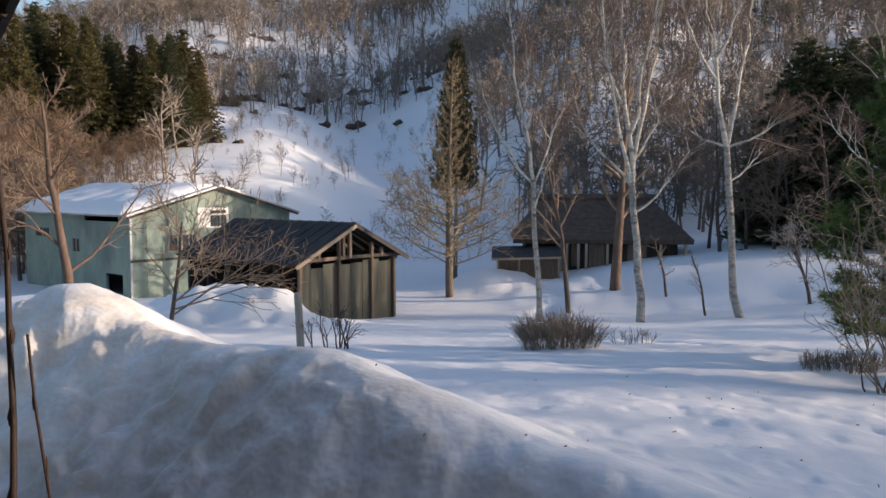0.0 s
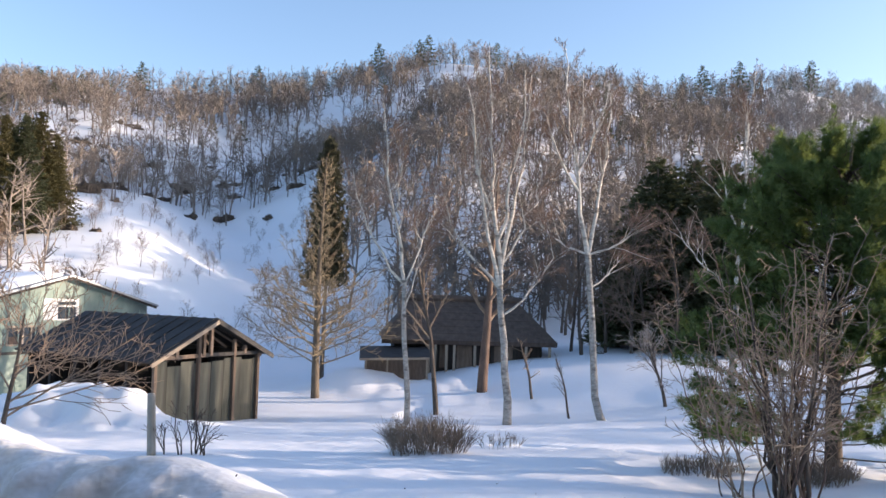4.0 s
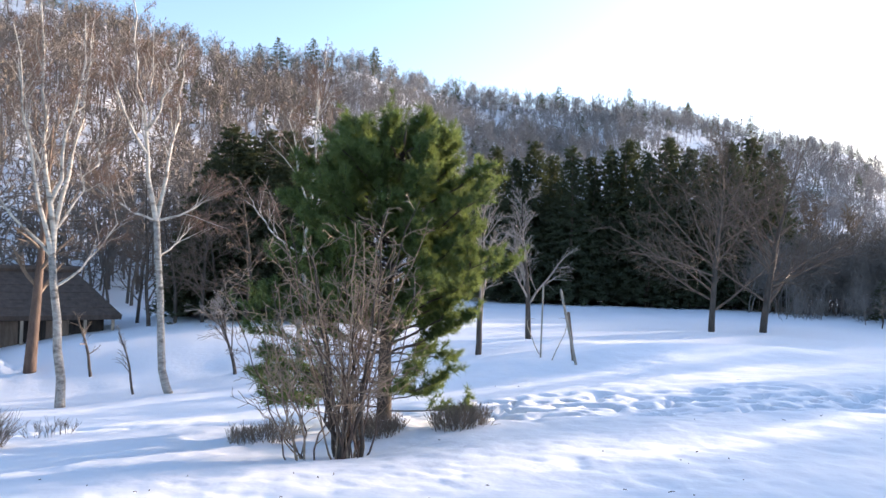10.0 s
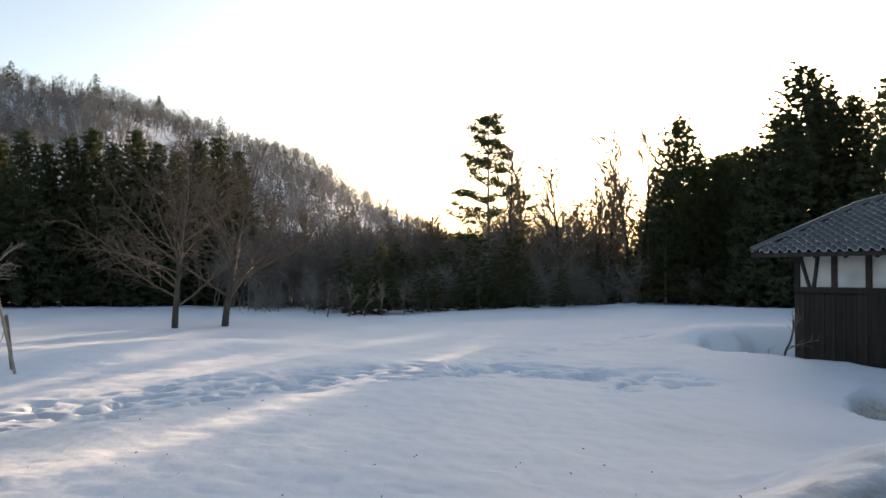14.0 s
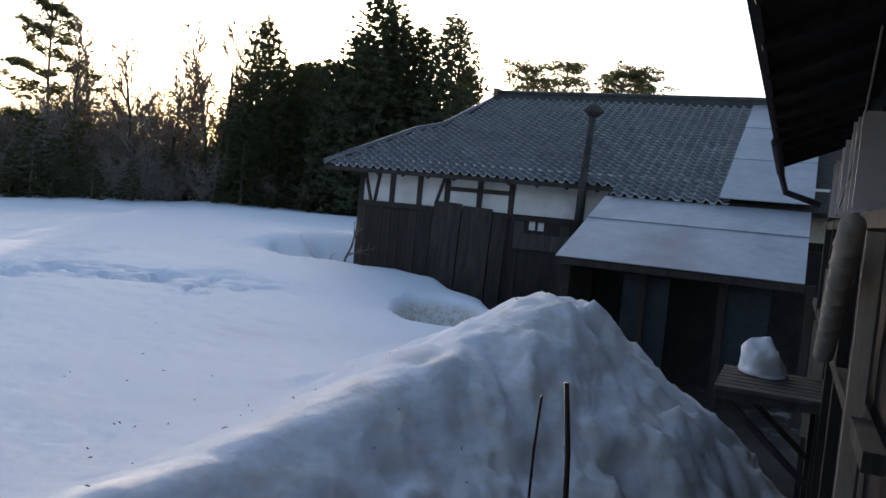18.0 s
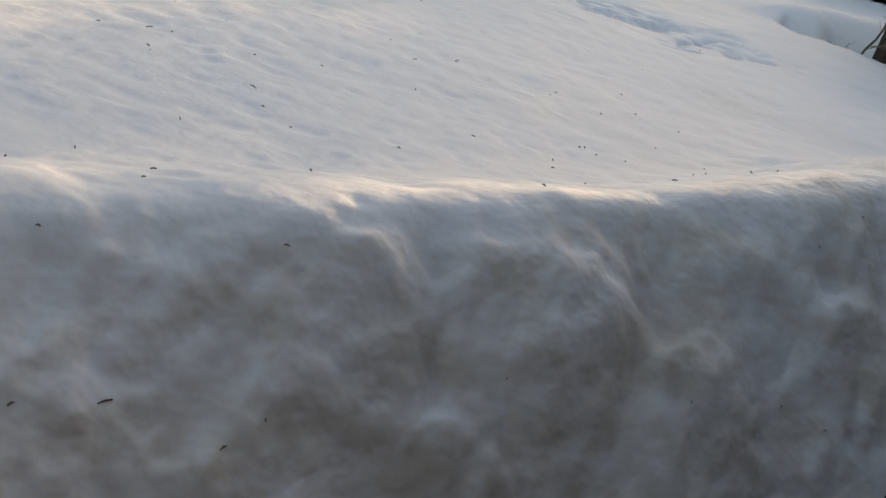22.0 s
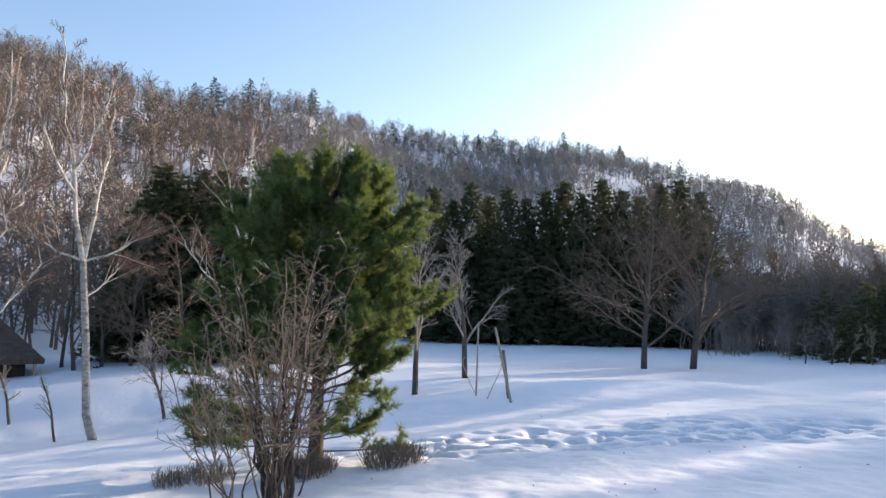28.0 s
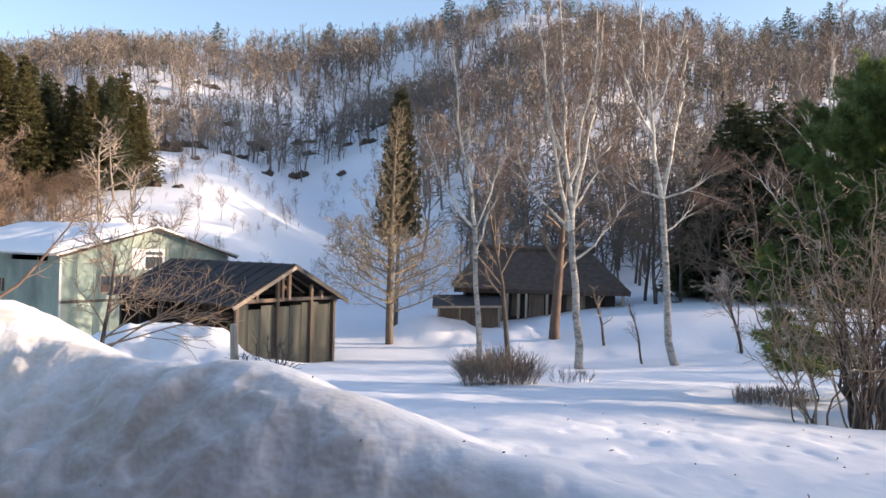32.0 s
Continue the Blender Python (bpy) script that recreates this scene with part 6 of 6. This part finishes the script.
    for m in near_tiles[:300]:
        shared("roof_tile", single, e, m)
    if len(near_tiles) > 300:
        more = Geo()
        for m in near_tiles[300:]:
            more.add([m @ Vector(q) for q in tile.v], tile.f)
        more_ob = more.part("tile_field", M_TILE_FIELD, e, smooth=True)
        more_ob["kind"] = "stuff"
        with_nose_glints(more_ob.data)
    Geo().beam(on_roof(-10.7, 6.62, -0.02), on_roof(xr1, 6.62, -0.02), 0.42, 0.22).part("ridge_base", M_RIDGE, e)
    Geo().beam(on_roof(-10.7, 6.62, 0.12), on_roof(xr1, 6.62, 0.12), 0.30, 0.08).part("ridge_course", M_RIDGE, e)
    Geo().tube([on_roof(-10.75, 6.62, 0.23), on_roof(xr1, 6.62, 0.23)], [0.10, 0.10], 8).part("ridge_roll", M_RIDGE, e, smooth=True)
    Geo().box((-10.84, 6.4, 3.85), (-10.66, 6.84, 4.28)).part("ridge_end", M_TILE, e)
    Geo().tube([on_roof(verge(q), q, 0.10) for q in (-0.62, 1.0, 2.6, 3.2, 5.0, 6.5)], [0.10] * 6, 7).part("verge_roll", M_TILE, e, smooth=True)
    for k in range(22):
        xx = xr0 + 0.2 + k * 0.8
        Geo().beam(on_roof(xx, y_eave + 0.05 if xx < -4.6 else -1.1, -0.15), on_roof(xx, 0.6, -0.15), 0.07, 0.09).part("rafter", M_WOOD_DARK, e)
    Geo().beam(on_roof(xr0, y_eave, -0.06), on_roof(-4.6, y_eave, -0.06), 0.04, 0.12).part("fascia", M_WOOD_DARK, e)

    # sheet metal: a strip up the roof, and the lean-to below
    def sheet(c0, c1, c2, c3, name, parent, ribs=0, label=""):
        q = [Vector(v) for v in (c0, c1, c2, c3)]
        s = Geo().slab(q, 0.02).part(name, M_METAL, parent, label)
        for r in range(ribs):
            f = (r + 0.5) / ribs
            up = Vector((0, 0, 0.004))
            Geo().beam(q[0].lerp(q[1], f) + up, q[3].lerp(q[2], f) + up, 0.022, 0.012).part("rib", M_METAL, s)

    lift = 0.13
    xa, xb = -1.98, 0.01
    for j in range(3):
        ya, yb = -1.22 + 2.64 * j, min(-1.22 + 2.64 * (j + 1) + 0.08, 6.62)
        zl = lift + 0.012 * (3 - j)
        sheet(on_roof(xa, ya, zl + 0.03), on_roof(xb, ya, zl + 0.03), on_roof(xb, yb, zl), on_roof(xa, yb, zl), "roof_sheet", e)
    lean = thing("lean_to", e.matrix_world.copy(), "sheet-metal lean-to with dark open front against the storehouse", "shed")
    ya, yb, za, zb = -5.0, -1.15, -0.82, 0.55

    def on_lean(xx, f, up=0.0):
        return Vector((xx, ya + (yb - ya) * f, za + (zb - za) * f + up))

    xa, xb = -4.62, -0.02
    for f0, f1, up in ((0.0, 0.60, 0.0), (0.595, 1.0, 0.006)):
        sheet(on_lean(xa, f0, up + 0.02), on_lean(xb, f0, up + 0.02), on_lean(xb, f1, up), on_lean(xa, f1, up), "roof_sheet", lean)
    Geo().beam(on_lean(-4.6, 0.01, -0.10), on_lean(0.0, 0.01, -0.10), 0.08, 0.12).part("eave_beam", M_WOOD_DARK, lean)
    post = Geo().box((-0.07, -0.07, -3.8), (0.07, 0.07, -0.85)).mesh(M_WOOD_DARK)
    for xx in (-4.45, -2.9, -1.4, 0.1, 1.5):
        shared("post", post, lean, Matrix.Translation((xx, -4.6, 0)))
    # added black sheet, paints the darkness behind the open front
    Geo().box((-4.5, -2.4, -3.8), (2.4, -2.34, -0.3)).part("inner_wall", M_INSIDE_SHADE, lean)
    Geo().box((-4.5, -4.6, -3.8), (-4.44, -0.2, -0.86)).part("side_wall", M_WOOD_DARK, lean)
    for xx, ww, zz in ((-3.3, 0.9, -1.05), (-1.35, 0.8, -1.0)):
        Geo().box((xx, -4.52, -2.9), (xx + ww, -4.49, zz)).part("panel", M_BLUE_PANEL, lean, "dull blue-grey hanging panel")
    # stove pipe
    f = thing("stove_pipe", e.matrix_world.copy(), "dark sheet-metal stove pipe with a cowl above the eave", "chimney")
    Geo().tube([(-5.35, -0.85, -0.6), (-5.30, -0.85, 0.9), (-5.22, -0.85, 2.55)], [0.095, 0.095, 0.095], 10).part("pipe", M_ROOF_DARK, f, smooth=True)
    Geo().tube([(-5.22, -0.85, 2.5), (-5.21, -0.85, 2.62), (-5.21, -0.85, 2.68), (-5.21, -0.85, 2.84)], [0.11, 0.26, 0.26, 0.06], 10).part("cowl", M_ROOF_DARK, f, smooth=True)
    Geo().beam((-5.3, -0.85, 0.75), (-5.3, 0.0, 0.75), 0.04, 0.04).part("bracket", M_ROOF_DARK, f)


M_BLUE_PANEL = material("blue_grey_panel", (0.018, 0.023, 0.027), (0.036, 0.044, 0.050), 1.5, 0.8, 0.1)
M_TILE_FIELD = material("grey_tile_field", (0.035, 0.037, 0.038), (0.10, 0.10, 0.10), 1.0, 0.17, 0.1, random_amount=0.25, island=True, spec=1.0)
storehouse()

# ---------------------------------------------------------------- the house the camera stands at


def own_house():
    """Front of the house under whose eave the camera stands; two lengths of wall and eave that meet behind it."""
    house = thing("house_front", Matrix.Identity(4), "dark old timber house front with deep board eaves", "house")
    corner = Vector((0.52, -0.10, 0))                        # eave line above the eye
    left, right = bearing(-34.2), bearing(130.4)
    zt = EYE_Z + 1.14

    def strip(origin, way, inward, length, depth):
        a, b = origin, origin + way * length
        up = Vector((0, 0, zt))
        inn = inward * 2.6 + Vector((0, 0, 1.1))
        eave = Geo().slab([a + up, b + up, b + up + inn, a + up + inn], 0.06).part("eave_soffit", M_WOOD_DARK, house)
        Geo().beam(a + up + Vector((0, 0, -0.02)), b + up + Vector((0, 0, -0.02)), 0.05, 0.16).part("fascia", M_WOOD_DARK, eave)
        Geo().slab([a + up + Vector((0, 0, 0.25)) - inward * 0.08, b + up + Vector((0, 0, 0.25)) - inward * 0.08, b + up + inn + Vector((0, 0, 0.25)), a + up + inn + Vector((0, 0, 0.25))], 0.06).part("roof", M_ROOF_DARK, house)
        k = 0.5
        while k < length:
            p = a + way * k + up + Vector((0, 0, -0.09))
            Geo().beam(p, p + inn * 0.42, 0.07, 0.09).part("rafter", M_WOOD_DARK, house)
            k += 0.9
        wa, wb = a + inward * depth, b + inward * depth
        out = -inward * 0.12
        g = Geo()
        g.add([wa, wb, wb - out, wa - out] + [q + Vector((0, 0, zt + 0.4)) for q in (wa, wb, wb - out, wa - out)],
              [(3, 2, 1, 0), (4, 5, 6, 7), (0, 1, 5, 4), (1, 2, 6, 5), (2, 3, 7, 6), (3, 0, 4, 7)])
        g.part("wall", M_WOOD_DARK, house)
        return wa

    strip(corner - bearing(55.8) * 0.125, left, bearing(-34.3 - 90), 9.0, 0.66)
    wa = strip(corner + bearing(40.4) * 0.16, right, bearing(130.4 + 90), 12.9, 0.82)
    inward = bearing(130.4 + 90)
    # gutter end and hopper at the far corner of the eave
    far = corner + bearing(40.4) * 0.16 + right * 12.9
    Geo().tube([far + Vector((0, 0, zt - 0.1)) - right * 4, far + Vector((0, 0, zt - 0.16))], [0.06, 0.06], 8).part("gutter", M_ROOF_DARK, house)
    Geo().tube([far + Vector((0, 0, zt - 0.16)), far + Vector((0, 0, zt - 0.45)) + inward * 0.1, far + Vector((0, 0, zt - 0.6)) + inward * 0.6], [0.05] * 3, 8).part("downpipe", M_ROOF_DARK, house)
    # posts, storm boards and a door track along the right wall
    for s, w, mat, z0, z1 in ((5.2, 0.12, M_WOOD_GREY, -3.6, 0.9), (6.3, 0.14, M_WOOD_DARK, -3.6, 1.0), (7.6, 0.12, M_WOOD_DARK, -3.6, 0.9), (9.2, 0.15, M_WOOD_DARK, -3.6, 0.9), (11.0, 0.15, M_WOOD_GREY, -3.6, 0.8)):
        q = wa + right * s - inward * 0.10
        Geo().beam(q + Vector((0, 0, EYE_Z + z0)), q + Vector((0, 0, EYE_Z + z1)), w, w, right).part("post", mat, house)
    for s, z1 in ((5.08, 0.86), (5.5, 0.88), (5.92, 0.9), (6.7, 0.86), (7.1, 0.84), (7.95, 0.8), (8.4, 0.8)):
        q = wa + right * s - inward * 0.08
        Geo().beam(q + Vector((0, 0, EYE_Z + 0.28)), q + Vector((0, 0, EYE_Z + z1)), 0.36, 0.03, right).part("storm_board", M_PLASTER, house, "white board panel")
    for z in (0.22, -0.9):
        Geo().beam(wa + right * 3.8 - inward * 0.12 + Vector((0, 0, EYE_Z + z)), wa + right * 12.8 - inward * 0.12 + Vector((0, 0, EYE_Z + z)), 0.10, 0.10).part("rail", M_WOOD_GREY, house)
    for s, z0, z1 in ((8.9, -1.6, -0.25), (10.4, -2.4, -0.95), (4.55, -2.6, 0.15)):
        q = wa + right * s - inward * 0.16
        Geo().beam(q + Vector((0, 0, EYE_Z + z0)), q + Vector((0, 0, EYE_Z + z1)), 0.09, 0.03, right).part("batten", M_WOOD_PALE, house, "pale upright batten")
    cord = thing("hanging_cord", Matrix.Translation(wa + right * 4.6 - inward * 0.25 + Vector((0, 0, EYE_Z + 1.25))), "thin pale cord hanging from the eave", "cord")
    Geo().tube([Vector((0, 0, 0)), right * 0.5 + Vector((0, 0, -0.42)), right * 1.3 + Vector((0, 0, -0.75)), right * 2.4 + Vector((0, 0, -0.98))], [0.008] * 4, 5).part("strand", M_BAMBOO, cord)
    # bamboo poles hung under the eave
    for a, b in ((Vector((4.83, -4.28, EYE_Z - 0.74)), Vector((3.30, -2.92, EYE_Z + 0.17))),):
        pole = thing("bamboo_pole", Matrix.Translation(a), "grey weathered bamboo pole hung along the house wall", "pole", "bamboo poles")
        g = Geo()
        n = 9
        pts, rad = [], []
        for i in range(n):
            for dd, rr in ((0.0, 0.066), (0.02, 0.072), (0.04, 0.066)):
                pts.append((b - a) * ((i + dd) / n))
                rad.append(rr)
        pts.append(b - a)
        rad.append(0.060)
        g.tube(pts, rad, 10)
        g.part("culm", M_BAMBOO, pole, smooth=True)
        # black disc painted as the shade in the pole's open end
        Geo().tube([Vector((0, 0, 0)) - (b - a).normalized() * 0.002, Vector((0, 0, 0)) - (b - a).normalized() * 0.006], [0.056, 0.056], 10).part("hollow_end", M_INSIDE_SHADE, pole)


own_house()


def work_bench():
    """Slatted shelf against the house wall, with a lump of old snow on it."""
    p = Vector((6.85, -5.45, 0))
    e = thing("slatted_bench", frame_at(p.x, p.y, EYE_Z - 1.47, 130.4), "weathered slatted bench by the house wall", "bench")
    for k in range(7):
        Geo().box((-0.55 + k * 0.185, -0.62, 0.0), (-0.40 + k * 0.185, 0.40, 0.045)).part("slat", M_WOOD_GREY, e)
    for x in (-0.45, 0.65):
        Geo().box((x - 0.04, -0.62, -0.09), (x + 0.04, 0.37, -0.002)).part("bearer", M_WOOD_GREY, e)
        Geo().box((x - 0.04, -0.59, -2.2), (x + 0.04, -0.51, -0.09)).part("leg", M_WOOD_DARK, e)
        Geo().beam((x, -0.52, -0.8), (x, 0.28, -0.1), 0.06, 0.06).part("brace", M_WOOD_DARK, e)
    s = thing("snow_lump", e.matrix_world @ Matrix.Translation((0.42, 0.0, 0.047)), "lump of old grey snow on the bench", "snow")
    bm = bmesh.new()
    bmesh.ops.create_icosphere(bm, subdivisions=3, radius=0.5)
    for v in bm.verts:
        n = noise.noise(v.co * 2.2) * 0.34 + noise.noise(v.co * 5.0) * 0.16
        wide = math.hypot(v.co.x, v.co.y)
        if v.co.z < 0 and wide > 0.02:
            k = 1 + (0.5 / wide - 1) * min(1.0, -5 * v.co.z)
            v.co.x, v.co.y = v.co.x * k, v.co.y * k
        low = max(0.0, -v.co.z) * 0.9
        v.co = Vector((v.co.x * (0.72 + n + low * 0.3) - 0.10 * v.co.z, v.co.y * (0.62 + n + low * 0.3), max(0.0, (v.co.z + 0.42) * (0.48 + n * 0.7) + 0.12 * v.co.y)))
    me = bpy.data.meshes.new("lump")
    bmesh.ops.scale(bm, vec=(0.6, 0.62, 0.8), verts=bm.verts)
    bm.to_mesh(me)
    bm.free()
    me.polygons.foreach_set("use_smooth", [True] * len(me.polygons))
    me.materials.append(M_SNOW_CLEAN)
    link("lump", me, s)


work_bench()

# ---------------------------------------------------------------- small things in the yard


def stake(x, y, h, r, lean, mat, label, name="wooden_post", category="post", group=""):
    q = on_ground(x, y)
    e = thing(name, Matrix.Translation(q), label, category, group)
    pts = [Vector((lean[0] * t * h, lean[1] * t * h, -0.3 + t * (h + 0.3))) for t in (0, 0.3, 0.65, 0.97, 1.0)]
    Geo().tube(pts, [r * 1.06, r, r * 0.97, r * 0.94, r * 0.7], 9).part("shaft", mat, e)
    return e


stake(-3.1, 14.5, 1.02, 0.075, (-0.06, 0), M_BAMBOO, "thick weathered grey post standing in snow")
stake(18.6, 18.2, 2.4, 0.03, (0.03, 0), M_BAMBOO, "thin pale pole standing in snow", "garden_pole", "pole", "garden poles")
stake(18.5, 16.5, 2.3, 0.042, (-0.26, 0.1), M_BAMBOO, "leaning pale garden pole in snow", "garden_pole", "pole", "garden poles")
stake(18.9, 17.0, 1.5, 0.055, (-0.22, 0), M_BARK, "dark leaning stake tied to a pole", "garden_pole", "pole", "garden poles")


def cane(x, y, h, arch, seed, label):
    rg = random.Random(seed)
    e = thing("bare_cane", Matrix.Translation(on_ground(x, y)), label, "plant", "bare canes")
    pts = [Vector((arch * math.sin(t * 2.6), 0.05 * rg.random(), h * math.sin(min(1.0, t) * 1.75))) for t in np.linspace(0, 1.05, 9)]
    Geo().tube(pts, list(np.linspace(0.016, 0.006, 9)), 5, False).part("stem", M_TWIG_PALE, e)


cane(18.4, 17.5, 1.35, 0.7, 1, "arching bare cane in the snow")
cane(19.0, 18.6, 1.2, -0.6, 2, "arching bare cane in the snow")


def shoot(x, y, z_top, lean, r, seed, label):
    """A dark bare shoot that rises close to the house, with buds; x, y and z_top are its tip."""
    rg = random.Random(seed)
    z0 = gz(x, y)
    e = thing("bare_shoot", Matrix.Translation((x, y, z0)), label, "plant", "bare shoots by the house")
    h = z_top + EYE_Z - z0
    pts, rad = limb(rg, Vector((-lean[0] * h, -lean[1] * h, -0.3)), Vector((lean[0], lean[1], 1)), (h + 0.3) * 1.005, r, r * 0.4, 0.04, 14)
    off = Vector((0, 0, h)) - pts[-1]
    pts = [q + off * (i / 14) for i, q in enumerate(pts)]
    Geo().tube(pts, rad, 7).part("stem", M_DARK_SHOOT, e, smooth=True)
    for i in range(2, 14):
        q = pts[i] + Vector((rg.choice((-1, 1)) * rad[i] * 0.9, 0, 0))
        Geo().tube([q - Vector((0, 0, 0.02)), q + Vector((0, 0, 0.012)), q + Vector((0, 0, 0.05))], [rad[i] * 0.5, rad[i] * 1.05, 0.002], 6).part("bud", M_DARK_SHOOT, e)


M_DARK_SHOOT = material("dark_shoot", (0.022, 0.014, 0.012), (0.055, 0.036, 0.030), 20, 0.6, 0.3)
shoot(2.78, -1.27, -0.49, (0.03, 0.03), 0.023, 1, "dark bare shoot with buds in front of the bank")
shoot(2.91, -1.24, -0.57, (0.0, 0.03), 0.012, 2, "thin dark bare shoot in front of the bank")
shoot(-1.60, 2.45, -0.50, (-0.02, 0.0), 0.012, 3, "thin dark bare shoot at the bank's foot")
shoot(-1.66, 2.42, 0.05, (-0.01, 0.0), 0.021, 4, "tall dark bare stem beside the house")


def litter():
    """Fallen twig ends and bark on the bank and the snow just beyond it."""
    rg = random.Random(19)
    g = Geo()
    for k in range(150):
        u, v = rg.uniform(2.2, 9.5), rg.uniform(-7, 8.5)
        x, y = 0.719 * u + 0.695 * v, 0.695 * u - 0.719 * v
        if k % 5 == 0:
            a = rg.uniform(20, 100)
            d = rg.uniform(8, 22)
            x, y = math.sin(radians(a)) * d, math.cos(radians(a)) * d
        z = float(ground(np.array([x]), np.array([y]), True)[0]) + 0.006
        t = rg.uniform(0, 6.28)
        ln = rg.uniform(0.012, 0.05) * (1.6 if rg.random() < 0.15 else 1)
        p, q = Vector((x, y, z)), Vector((x + math.cos(t) * ln, y + math.sin(t) * ln, z + 0.008))
        g.tube([p, p.lerp(q, 0.5) + Vector((0.003, 0.002, 0.004)), q], [0.004, 0.006, 0.003], 4)
    tagged(g.part("fallen_twigs", M_BARK), "scattered dark twig ends and bark flakes on snow", "debris", kind="stuff")


litter()

for k, (x, y, h) in enumerate(((22.5, -3.75, 1.3), (22.9, -3.45, 0.9))):
    bare(x, y, h, 0.03, (0.0, 0), SAPLING, BROWN, 151 + k, "thin bare brush at the storehouse corner", 0.1, "bare_bush", "brush at the storehouse corner")


def rock(x, y, size, seed):
    e = thing("rock_outcrop", Matrix.Translation(on_ground(x, y)), "dark earthy rock outcrop on the snowy slope", "rock", "rock outcrops")
    bm = bmesh.new()
    bmesh.ops.create_icosphere(bm, subdivisions=3, radius=1.0)
    for v in bm.verts:
        n = noise.noise(v.co * 1.6 + Vector((seed * 7.3, 0, 0))) * 0.9 + noise.noise(v.co * 4.0 + Vector((seed * 7.3, 0, 0))) * 0.6
        v.co = Vector((v.co.x * size * (1.5 + n), v.co.y * size * (1 + n), v.co.z * size * (0.75 + n * 1.1) + size * 0.05))
    me = bpy.data.meshes.new("rock")
    bm.to_mesh(me)
    bm.free()
    me.materials.append(M_EARTH)
    link("stone", me, e)


outcrops = [(-16.2, 128, 1.5), (-15.2, 134, 1.1), (-13.0, 138, 0.9), (-10.2, 146, 1.3), (-7.5, 150, 0.9), (-19.5, 84, 0.5), (-17.2, 85, 0.45), (-15.6, 84, 0.35)]
rg_rock = random.Random(14)
for k in range(44):
    outcrops.append((rg_rock.uniform(-19, -1), rg_rock.uniform(120, 178), rg_rock.uniform(0.35, 0.95)))
for k, (az, d, size) in enumerate(outcrops):
    q = bearing(az, d)
    rock(q.x, q.y, size, k)
